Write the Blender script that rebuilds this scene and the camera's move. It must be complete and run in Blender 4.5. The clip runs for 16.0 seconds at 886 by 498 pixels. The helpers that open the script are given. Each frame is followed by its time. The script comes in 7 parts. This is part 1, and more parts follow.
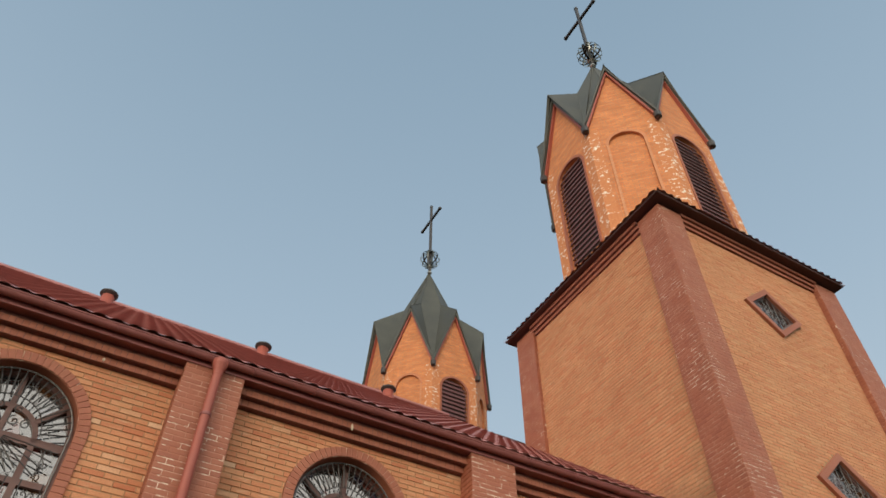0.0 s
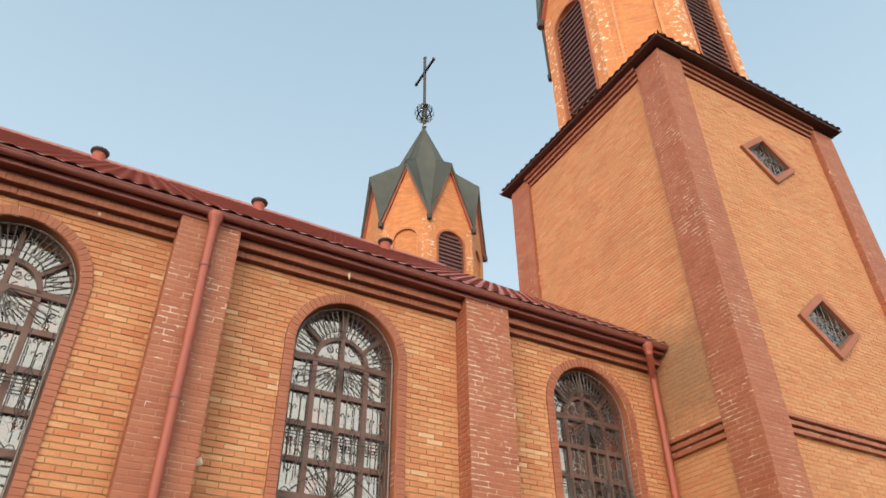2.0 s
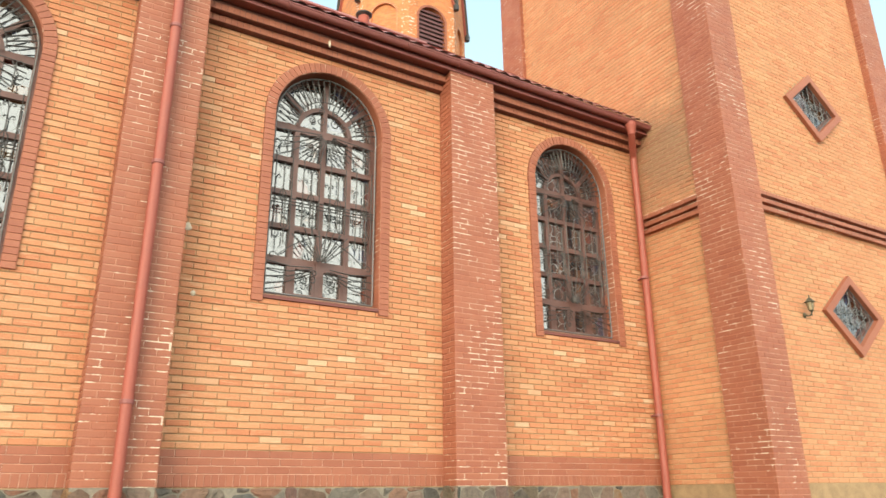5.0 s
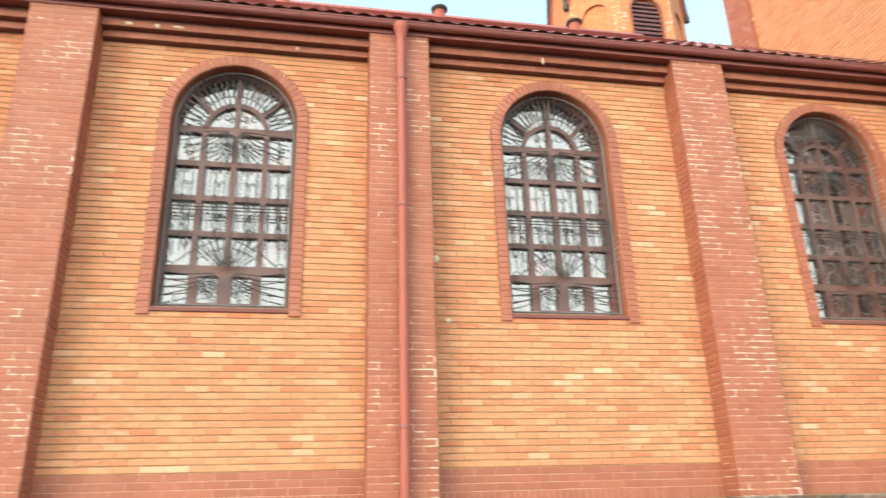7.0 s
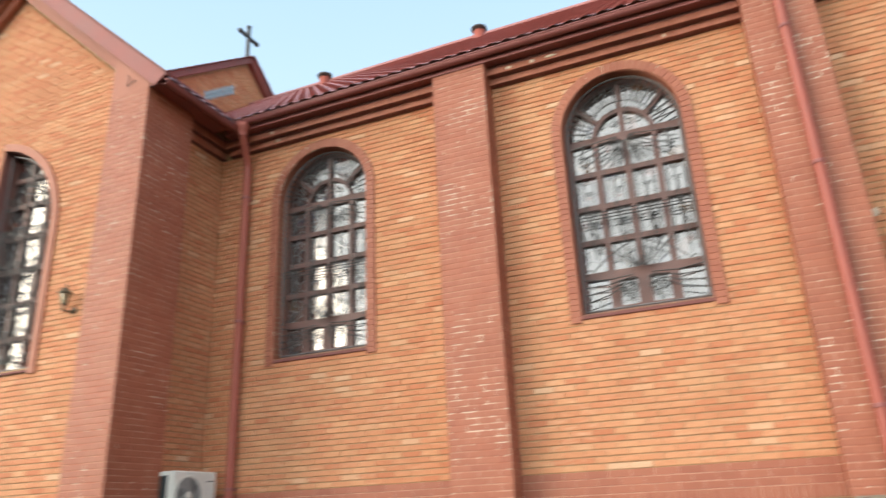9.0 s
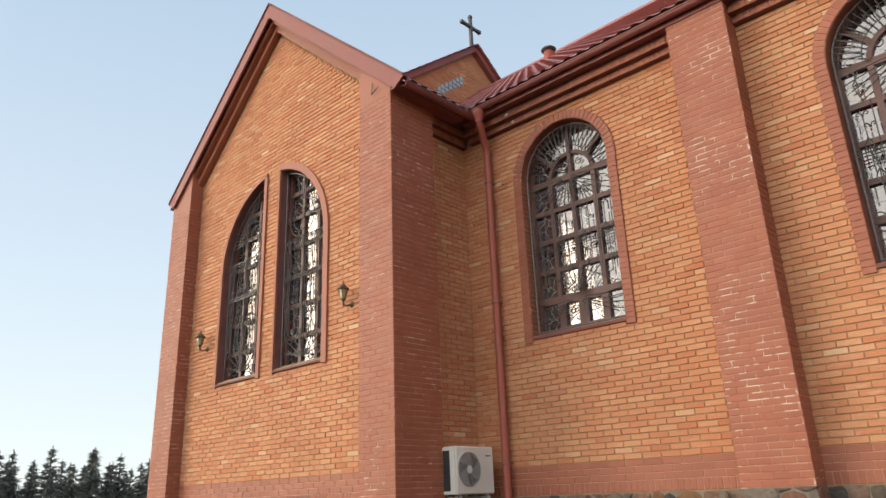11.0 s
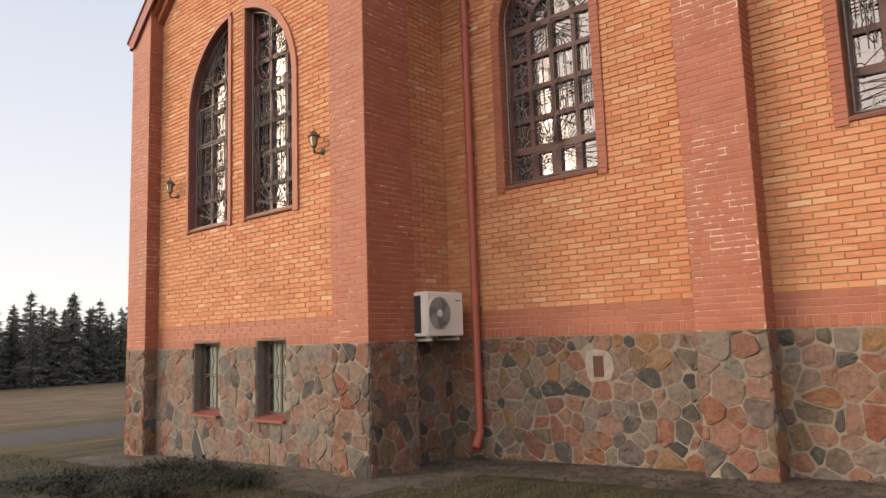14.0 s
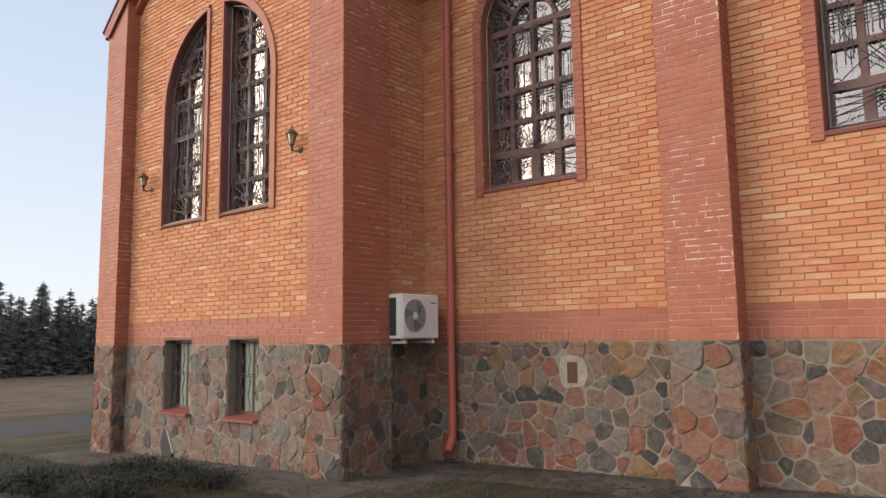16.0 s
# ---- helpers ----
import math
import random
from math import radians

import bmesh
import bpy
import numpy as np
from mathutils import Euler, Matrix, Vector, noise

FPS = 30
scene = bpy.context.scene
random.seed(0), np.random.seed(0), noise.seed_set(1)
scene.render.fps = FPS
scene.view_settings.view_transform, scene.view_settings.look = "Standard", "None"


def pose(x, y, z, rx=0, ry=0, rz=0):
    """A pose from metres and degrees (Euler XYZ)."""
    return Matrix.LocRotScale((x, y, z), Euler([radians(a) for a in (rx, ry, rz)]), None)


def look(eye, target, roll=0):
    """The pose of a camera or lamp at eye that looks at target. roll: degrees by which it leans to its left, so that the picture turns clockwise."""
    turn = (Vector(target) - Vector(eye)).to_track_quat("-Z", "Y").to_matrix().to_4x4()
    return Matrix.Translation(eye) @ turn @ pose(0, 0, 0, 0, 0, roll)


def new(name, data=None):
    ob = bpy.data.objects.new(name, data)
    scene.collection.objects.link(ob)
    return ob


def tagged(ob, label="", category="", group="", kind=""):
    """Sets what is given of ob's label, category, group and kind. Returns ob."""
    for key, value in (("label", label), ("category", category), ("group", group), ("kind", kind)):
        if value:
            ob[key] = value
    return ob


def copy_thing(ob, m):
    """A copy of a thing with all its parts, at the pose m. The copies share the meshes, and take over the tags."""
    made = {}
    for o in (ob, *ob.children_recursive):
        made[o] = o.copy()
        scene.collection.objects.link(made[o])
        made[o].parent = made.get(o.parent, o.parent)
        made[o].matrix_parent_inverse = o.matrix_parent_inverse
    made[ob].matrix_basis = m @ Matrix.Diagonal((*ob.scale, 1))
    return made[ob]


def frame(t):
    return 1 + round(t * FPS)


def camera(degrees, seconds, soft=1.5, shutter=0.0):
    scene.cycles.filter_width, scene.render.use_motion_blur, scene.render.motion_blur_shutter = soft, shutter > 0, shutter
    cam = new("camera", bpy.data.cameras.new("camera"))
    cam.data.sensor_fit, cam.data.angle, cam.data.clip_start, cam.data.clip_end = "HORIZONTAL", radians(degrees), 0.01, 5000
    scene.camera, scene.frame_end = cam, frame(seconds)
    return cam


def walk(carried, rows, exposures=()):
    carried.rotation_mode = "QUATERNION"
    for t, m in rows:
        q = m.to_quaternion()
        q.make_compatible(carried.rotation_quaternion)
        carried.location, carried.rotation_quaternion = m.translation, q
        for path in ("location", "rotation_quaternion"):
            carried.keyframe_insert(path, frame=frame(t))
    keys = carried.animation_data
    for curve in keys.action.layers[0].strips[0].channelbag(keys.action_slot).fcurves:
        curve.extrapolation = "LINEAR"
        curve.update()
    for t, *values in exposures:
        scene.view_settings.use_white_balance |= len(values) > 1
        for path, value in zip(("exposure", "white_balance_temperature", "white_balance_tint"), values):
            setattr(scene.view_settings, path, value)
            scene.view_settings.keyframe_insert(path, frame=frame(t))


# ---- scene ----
SCALE = 1.16   # the plan below is drawn small: brick courses come out at 75 mm
cam = camera(63.57, 16.0, soft=1.5, shutter=0.5)
PATH = [
    (0, (1.576, -7.090, 1.644), (2.242, -5.903, 3.110), 0.63),
    (0.5, (1.590, -7.109, 1.629), (2.280, -5.876, 3.044), 0.63),
    (1, (1.608, -7.101, 1.605), (2.340, -5.816, 2.951), -0.12),
    (1.5, (1.630, -7.045, 1.596), (2.410, -5.689, 2.841), -0.29),
    (2, (1.644, -7.065, 1.589), (2.448, -5.652, 2.755), -0.56),
    (2.5, (1.664, -7.055, 1.574), (2.512, -5.605, 2.659), -0.24),
    (3, (1.673, -7.040, 1.600), (2.618, -5.552, 2.544), -0.45),
    (3.5, (1.685, -7.032, 1.623), (2.717, -5.501, 2.392), -1.11),
    (3.7, (1.689, -7.001, 1.587), (2.734, -5.460, 2.318), -0.84),
    (5.8, (1.612, -6.902, 1.450), (2.453, -5.199, 2.077), -1.48),
    (6, (1.631, -6.924, 1.467), (2.403, -5.193, 2.105), -1.66),
    (6.5, (1.629, -6.974, 1.479), (2.227, -5.180, 2.129), -1.56),
    (7, (1.657, -6.977, 1.477), (2.016, -5.132, 2.163), -1.71),
    (7.5, (1.587, -7.016, 1.519), (1.689, -5.151, 2.233), -1.62),
    (8, (1.607, -7.045, 1.530), (1.474, -5.197, 2.283), -1.87),
    (8.5, (1.618, -7.069, 1.529), (1.251, -5.255, 2.289), -1.67),
    (9, (1.583, -7.160, 1.530), (0.868, -5.426, 2.224), -2.64),
    (9.5, (1.527, -7.184, 1.534), (0.521, -5.588, 2.199), -4.26),
    (10, (1.494, -7.173, 1.548), (0.317, -5.710, 2.236), -4.05),
    (10.2, (1.489, -7.173, 1.538), (0.280, -5.740, 2.236), -3.60),
    (12.3, (1.480, -7.110, 1.547), (0.138, -5.728, 2.085), -2.27),
    (12.5, (1.478, -7.116, 1.537), (0.140, -5.719, 2.046), -2.23),
    (13, (1.464, -7.100, 1.540), (0.130, -5.660, 1.924), -1.61),
    (13.5, (1.476, -7.090, 1.537), (0.157, -5.616, 1.835), -1.86),
    (14, (1.474, -7.107, 1.521), (0.168, -5.613, 1.772), -1.91),
    (14.5, (1.464, -7.086, 1.554), (0.200, -5.560, 1.822), -2.07),
    (15, (1.466, -7.083, 1.540), (0.216, -5.549, 1.826), -1.27),
    (15.5, (1.477, -7.077, 1.560), (0.206, -5.553, 1.813), -1.44),
    (16, (1.456, -7.076, 1.592), (0.198, -5.541, 1.833), -0.79),
]
EXPOSURES = [(0.0, -0.22, 6350, 0), (1.0, -0.08, 6450, -2), (2.5, 0.48, 6500, -2), (3.5, 0.60, 6420, -6), (6.0, 1.00, 5980, -9), (6.5, 1.07, 5900, -9), (7.0, 0.97, 5860, -8), (8.0, 0.63, 5860, -2), (9.0, 0.63, 5820, -3), (9.5, 0.60, 5900, -2), (10.0, 0.24, 5960, -1), (12.5, 0.22, 6950, 12), (14.0, 0.26, 7050, 14), (16.0, 0.15, 6250, 10)]
walk(cam, [(t, look(Vector(eye) * SCALE, Vector(target) * SCALE, roll)) for t, eye, target, roll in PATH], EXPOSURES)

# ---- world and light ----
SUN_AZ = radians(228)      # direction of the evening glow, clockwise from +y
SUN_EL = radians(10)
world = bpy.data.worlds.new("evening_sky")
scene.world = world
world.use_nodes = True
wn, wl = world.node_tree.nodes, world.node_tree.links
sky = wn.new("ShaderNodeTexSky")
sky.sky_type = "NISHITA"
sky.sun_disc = False
sky.sun_elevation = SUN_EL
sky.sun_rotation = SUN_AZ
sky.air_density, sky.dust_density, sky.ozone_density = 1.0, 0.4, 1.0
wn["Background"].inputs["Strength"].default_value = 0.02
wl.new(sky.outputs["Color"], wn["Background"].inputs["Color"])
# thin high haze over the clear sky, paler towards the horizon and the glow
coord = wn.new("ShaderNodeTexCoord")
split = wn.new("ShaderNodeSeparateXYZ")
wl.new(coord.outputs["Generated"], split.inputs[0])
haze = wn.new("ShaderNodeValToRGB")
for p in (0.3, 0.65):
    haze.color_ramp.elements.new(p)
for e, (p, c) in zip(haze.color_ramp.elements, [(0.0, (0.76, 0.78, 0.80)), (0.3, (0.595, 0.652, 0.748)), (0.65, (0.424, 0.511, 0.646)), (1.0, (0.276, 0.369, 0.498))]):
    e.position, e.color = p, (*c, 1)
wl.new(split.outputs["Z"], haze.inputs["Fac"])
glow = wn.new("ShaderNodeMapRange")
glow.inputs["From Min"].default_value, glow.inputs["From Max"].default_value = -0.07, -0.68
glow.interpolation_type = "SMOOTHSTEP"
glow.inputs["To Min"].default_value, glow.inputs["To Max"].default_value = 0.0, 1.0
south = wn.new("ShaderNodeVectorMath")
south.operation = "DOT_PRODUCT"
south.inputs[1].default_value = (0.30, 0.95, 0.0)
wl.new(coord.outputs["Generated"], south.inputs[0])
wl.new(south.outputs["Value"], glow.inputs["Value"])
# the sun's own quarter is the brightest, low in the south-west
toward = wn.new("ShaderNodeVectorMath")
toward.operation = "DOT_PRODUCT"
toward.inputs[1].default_value = (-0.70, -0.71, 0.0)
wl.new(coord.outputs["Generated"], toward.inputs[0])
west_glow = wn.new("ShaderNodeMapRange")
west_glow.interpolation_type = "SMOOTHSTEP"
west_glow.inputs["From Min"].default_value, west_glow.inputs["From Max"].default_value = 0.62, 0.9
wl.new(toward.outputs["Value"], west_glow.inputs["Value"])
widest = wn.new("ShaderNodeMath")
widest.operation = "MAXIMUM"
wl.new(glow.outputs[0], widest.inputs[0])
wl.new(west_glow.outputs[0], widest.inputs[1])
haze_bg = wn.new("ShaderNodeBackground")
veil = wn.new("ShaderNodeMix")
veil.data_type = "RGBA"
veil.inputs[7].default_value = (1.95, 1.83, 1.73, 1)
wl.new(widest.outputs[0], veil.inputs[0])
wl.new(haze.outputs[0], veil.inputs[6])
quarter = wn.new("ShaderNodeMapRange")
quarter.interpolation_type = "SMOOTHSTEP"
quarter.inputs["From Min"].default_value, quarter.inputs["From Max"].default_value = 0.76, 0.95
wl.new(toward.outputs["Value"], quarter.inputs["Value"])
bright = wn.new("ShaderNodeMix")
bright.data_type = "RGBA"
bright.inputs[7].default_value = (2.15, 2.02, 1.88, 1)
wl.new(quarter.outputs[0], bright.inputs[0])
wl.new(veil.outputs[2], bright.inputs[6])
wl.new(bright.outputs[2], haze_bg.inputs["Color"])
both = wn.new("ShaderNodeAddShader")
wl.new(wn["Background"].outputs[0], both.inputs[0])
wl.new(haze_bg.outputs[0], both.inputs[1])
wl.new(both.outputs[0], wn["World Output"].inputs["Surface"])
sun_lamp = new("sun", bpy.data.lights.new("sun", "SUN"))
sun_lamp.data.energy, sun_lamp.data.angle, sun_lamp.data.color = 2.0, radians(36), (1.0, 0.79, 0.60)
sun_dir = Vector((math.sin(SUN_AZ) * math.cos(SUN_EL), math.cos(SUN_AZ) * math.cos(SUN_EL), math.sin(SUN_EL)))
sun_lamp.matrix_world = look(sun_dir * 60, (0, 0, 0))

# ---- materials ----


def nodes_of(name):
    m = bpy.data.materials.new(name)
    m.use_nodes = True
    nt = m.node_tree
    return m, nt, nt.nodes["Principled BSDF"]


def link(nt, a, b):
    nt.links.new(a, b)


def value_of(nt, kind, **inputs):
    n = nt.nodes.new(kind)
    for k, v in inputs.items():
        n.inputs[k].default_value = v
    return n


def noise_node(nt, scale, detail=4.0, rough=0.55, coord=None, distortion=0.0):
    n = value_of(nt, "ShaderNodeTexNoise", Scale=scale, Detail=detail, Roughness=rough, Distortion=distortion)
    if coord is not None:
        link(nt, coord, n.inputs["Vector"])
    return n


def ramp_node(nt, stops, source=None):
    r = nt.nodes.new("ShaderNodeValToRGB")
    while len(r.color_ramp.elements) < len(stops):
        r.color_ramp.elements.new(0.5)
    for e, (p, c) in zip(r.color_ramp.elements, stops):
        e.position, e.color = p, (*c, 1)
    if source is not None:
        link(nt, source, r.inputs["Fac"])
    return r


def mix_node(nt, fac, a, b, mode="MIX"):
    m = nt.nodes.new("ShaderNodeMix")
    m.data_type, m.blend_type = "RGBA", mode
    for sock, v in ((m.inputs[0], fac), (m.inputs[6], a), (m.inputs[7], b)):
        if hasattr(v, "is_linked"):
            link(nt, v, sock)
        elif isinstance(v, tuple):
            sock.default_value = (*v, 1)
        else:
            sock.default_value = v
    return m.outputs[2]


def math_node(nt, op, a, b=0.0):
    m = nt.nodes.new("ShaderNodeMath")
    m.operation = op
    for sock, v in zip(m.inputs, (a, b)):
        if hasattr(v, "is_linked"):
            link(nt, v, sock)
        else:
            sock.default_value = v
    return m.outputs[0]


def geo_position(nt):
    return nt.nodes.new("ShaderNodeNewGeometry").outputs["Position"]


def piece_random(nt):
    """A number of its own for each piece, be it an object or an island of a joined mesh."""
    g = nt.nodes.new("ShaderNodeNewGeometry")
    o = nt.nodes.new("ShaderNodeObjectInfo")
    return math_node(nt, "FRACT", math_node(nt, "ADD", g.outputs["Random Per Island"], math_node(nt, "MULTIPLY", o.outputs["Random"], 7.31)))


def bump_into(nt, bsdf, height, strength, distance):
    b = nt.nodes.new("ShaderNodeBump")
    b.inputs["Strength"].default_value, b.inputs["Distance"].default_value = strength, distance
    link(nt, height, b.inputs["Height"])
    link(nt, b.outputs[0], bsdf.inputs["Normal"])


def piece_material(name, stops, grain=(0.85, 1.12), rough=0.85, stain=None, bump=0.5, fine=60.0, cloud=(0.93, 1.06), facet=0.0):
    """Pieces whose colour goes by the ramp, with grain, blotches and relief."""
    m, nt, b = nodes_of(name)
    pos = geo_position(nt)
    base = ramp_node(nt, stops, piece_random(nt)).outputs[0]
    blotch = noise_node(nt, 1.3, 3, coord=pos)
    g1 = ramp_node(nt, [(0.3, (cloud[0],) * 3), (0.7, (cloud[1],) * 3)], blotch.outputs[0]).outputs[0]
    n2 = noise_node(nt, fine, 5, 0.65, pos)
    g2 = ramp_node(nt, [(0.25, (grain[0],) * 3), (0.75, (grain[1],) * 3)], n2.outputs[0]).outputs[0]
    col = mix_node(nt, 1.0, mix_node(nt, 1.0, base, g1, "MULTIPLY"), g2, "MULTIPLY")
    if stain:
        colour, scale, low, high, much = stain
        s = noise_node(nt, scale, 6, 0.7, pos)
        s_fac = ramp_node(nt, [(low, (0, 0, 0)), (high, (much,) * 3)], s.outputs[0]).outputs[0]
        col = mix_node(nt, s_fac, col, colour)
    link(nt, col, b.inputs["Base Color"])
    b.inputs["Roughness"].default_value = rough
    if facet:
        # broken faces: flat chips that meet at blunt edges
        chip = nt.nodes.new("ShaderNodeTexVoronoi")
        chip.inputs["Scale"].default_value = facet
        link(nt, mix_node(nt, 0.10, pos, noise_node(nt, 9.0, 3, 0.6, pos).outputs["Color"]), chip.inputs["Vector"])
        bump_into(nt, b, math_node(nt, "ADD", math_node(nt, "MULTIPLY", n2.outputs[0], 0.45), chip.outputs["Distance"]), bump, 0.016)
    else:
        bump_into(nt, b, n2.outputs[0], bump, 0.004)
    return m


def plain_material(name, colour, rough=0.6, metal=0.0, vary=0.12, scale=4.0, bump=0.15, fine=40.0):
    m, nt, b = nodes_of(name)
    pos = geo_position(nt)
    n1, n2 = noise_node(nt, scale, 4, coord=pos), noise_node(nt, fine, 5, 0.6, pos)
    f = math_node(nt, "ADD", math_node(nt, "MULTIPLY", n1.outputs[0], 0.6), math_node(nt, "MULTIPLY", n2.outputs[0], 0.4))
    lo, hi = tuple(c * (1 - vary) for c in colour), tuple(min(1, c * (1 + vary)) for c in colour)
    link(nt, ramp_node(nt, [(0.3, lo), (0.7, hi)], f).outputs[0], b.inputs["Base Color"])
    b.inputs["Metallic"].default_value = metal
    link(nt, ramp_node(nt, [(0.2, (max(0.03, rough - 0.1),) * 3), (0.8, (min(1, rough + 0.1),) * 3)], n1.outputs[0]).outputs[0], b.inputs["Roughness"])
    if bump:
        bump_into(nt, b, n2.outputs[0], bump, 0.003)
    return m


def brick_material(name, stops, soot=None, limed=0.38):
    """Fired bricks: each its own tone, with pale lime wiped aslant over some faces."""
    m, nt, b = nodes_of(name)
    pos, own = geo_position(nt), piece_random(nt)
    base = ramp_node(nt, stops, own).outputs[0]
    cloud = noise_node(nt, 1.1, 3, coord=pos)
    fine = noise_node(nt, 55.0, 5, 0.65, pos)
    col = mix_node(nt, 1.0, base, ramp_node(nt, [(0.3, (0.90, 0.88, 0.86)), (0.7, (1.07, 1.07, 1.07))], cloud.outputs[0]).outputs[0], "MULTIPLY")
    col = mix_node(nt, 1.0, col, ramp_node(nt, [(0.25, (0.80,) * 3), (0.75, (1.16,) * 3)], fine.outputs[0]).outputs[0], "MULTIPLY")
    turn = nt.nodes.new("ShaderNodeMapping")
    turn.inputs["Rotation"].default_value = (radians(12), radians(24), radians(12))
    turn.inputs["Scale"].default_value = (3.2, 3.2, 17.0)
    link(nt, pos, turn.inputs["Vector"])
    wipe = noise_node(nt, 1.6, 5, 0.62, turn.outputs[0], 0.4)
    much = math_node(nt, "ADD", wipe.outputs[0], math_node(nt, "MULTIPLY", math_node(nt, "FRACT", math_node(nt, "MULTIPLY", own, 13.7)), 0.16))
    lime = ramp_node(nt, [(0.62, (0, 0, 0)), (0.84, (limed,) * 3)], much).outputs[0]
    col = mix_node(nt, lime, col, (0.70, 0.47, 0.30))
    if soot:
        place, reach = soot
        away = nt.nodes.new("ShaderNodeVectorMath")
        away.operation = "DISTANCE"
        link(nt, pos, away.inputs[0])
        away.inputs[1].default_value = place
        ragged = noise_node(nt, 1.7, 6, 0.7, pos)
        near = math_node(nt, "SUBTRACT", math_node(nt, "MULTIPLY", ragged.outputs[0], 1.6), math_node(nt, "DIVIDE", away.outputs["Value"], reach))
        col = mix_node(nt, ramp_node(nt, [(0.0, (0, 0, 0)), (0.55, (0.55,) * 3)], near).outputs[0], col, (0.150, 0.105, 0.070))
    link(nt, col, b.inputs["Base Color"])
    b.inputs["Roughness"].default_value = 0.88
    bump_into(nt, b, fine.outputs[0], 0.55, 0.004)
    return m


BRICK_TONES = [(0, (0.463, 0.166, 0.080)), (0.12, (0.497, 0.194, 0.095)), (0.45, (0.523, 0.225, 0.112)), (0.8, (0.541, 0.249, 0.126)), (0.95, (0.554, 0.272, 0.138)), (0.985, (0.588, 0.328, 0.194)), (1, (0.616, 0.388, 0.247))]
M_BRICK = brick_material("orange_brick", BRICK_TONES)
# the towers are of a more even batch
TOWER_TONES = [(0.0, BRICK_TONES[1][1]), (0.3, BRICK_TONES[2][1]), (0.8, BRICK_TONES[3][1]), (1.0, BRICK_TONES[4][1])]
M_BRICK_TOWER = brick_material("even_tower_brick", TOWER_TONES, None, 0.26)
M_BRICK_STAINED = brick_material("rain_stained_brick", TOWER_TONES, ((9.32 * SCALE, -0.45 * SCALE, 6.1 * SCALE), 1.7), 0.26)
M_MORTAR = plain_material("brown_mortar", (0.335, 0.213, 0.115), 0.95, vary=0.35, scale=6, bump=0.6, fine=120)
M_PAINT = piece_material("red_painted_brick", [(0.0, (0.288, 0.089, 0.049)), (0.5, (0.312, 0.101, 0.055)), (1.0, (0.334, 0.112, 0.062))], grain=(0.90, 1.09), rough=0.62, bump=0.35)


def painted_joint(name, low, high, along):
    """Joints under red paint that has flaked off to white lime in patches."""
    m, nt, b = nodes_of(name)
    pos = geo_position(nt)
    big = noise_node(nt, 1.1, 2, 0.5, pos)
    # the paint flakes in runs along the courses
    runs = nt.nodes.new("ShaderNodeMapping")
    runs.inputs["Scale"].default_value = (along, along, 1.15)
    link(nt, pos, runs.inputs["Vector"])
    small = noise_node(nt, 8.0, 4, 0.6, runs.outputs[0])
    f = math_node(nt, "ADD", math_node(nt, "MULTIPLY", big.outputs[0], 0.38), math_node(nt, "MULTIPLY", small.outputs[0], 0.62))
    fac = ramp_node(nt, [(low, (0, 0, 0)), (high, (1, 1, 1))], f).outputs[0]
    thin = ramp_node(nt, [(0.42, (0.36, 0.125, 0.075)), (0.62, (0.47, 0.25, 0.175))], noise_node(nt, 3.1, 3, 0.6, pos).outputs[0]).outputs[0]
    col = mix_node(nt, fac, thin, (0.67, 0.52, 0.41))
    link(nt, col, b.inputs["Base Color"])
    b.inputs["Roughness"].default_value = 0.85
    bump_into(nt, b, noise_node(nt, 90, 4, coord=pos).outputs[0], 0.4, 0.003)
    return m


M_JOINT = painted_joint("red_painted_joint", 0.53, 0.575, 1.0)
M_JOINT_TOWER = painted_joint("weathered_tower_joint", 0.545, 0.60, 1.0)
M_JOINT_SOUND = painted_joint("sound_painted_joint", 0.555, 0.60, 0.8)
M_PAINT_JOINT = plain_material("dusty_painted_joint", (0.52, 0.29, 0.21), 0.85, vary=0.35, scale=7, bump=0.3)
# brown that puts shade on corbels and twin jambs, and colours tile edges
M_SHADE_AND_EDGE = plain_material("brown_shade_and_tile_edge", (0.185, 0.074, 0.063), 0.85, vary=0.3, scale=5)
M_STONE = piece_material("field_stone", [(0.0, (0.044, 0.040, 0.036)), (0.10, (0.066, 0.060, 0.052)), (0.14, (0.150, 0.104, 0.080)), (0.27, (0.192, 0.112, 0.082)), (0.38, (0.158, 0.124, 0.098)), (0.47, (0.125, 0.112, 0.094)), (0.57, (0.200, 0.112, 0.076)), (0.69, (0.186, 0.078, 0.050)), (0.77, (0.092, 0.078, 0.058)), (0.86, (0.200, 0.112, 0.052)), (0.94, (0.160, 0.054, 0.034)), (1.0, (0.088, 0.082, 0.076))], grain=(0.60, 1.30), rough=0.9, bump=0.9, fine=18.0, stain=((0.190, 0.156, 0.122), 5.0, 0.52, 0.66, 0.5), facet=9.0)
# the transept's stones are smeared over with lime mortar
M_STONE_SMEARED = piece_material("mortar_smeared_stone", [(0.0, (0.047, 0.043, 0.039)), (0.06, (0.076, 0.070, 0.062)), (0.09, (0.165, 0.113, 0.086)), (0.28, (0.205, 0.122, 0.090)), (0.38, (0.135, 0.125, 0.110)), (0.50, (0.165, 0.135, 0.106)), (0.62, (0.205, 0.112, 0.080)), (0.76, (0.120, 0.116, 0.106)), (0.86, (0.190, 0.138, 0.100)), (0.93, (0.175, 0.062, 0.040)), (1.0, (0.105, 0.098, 0.090))], grain=(0.55, 1.32), rough=0.92, bump=1.0, fine=13.0, stain=((0.200, 0.160, 0.128), 4.5, 0.50, 0.63, 0.6), facet=8.0)
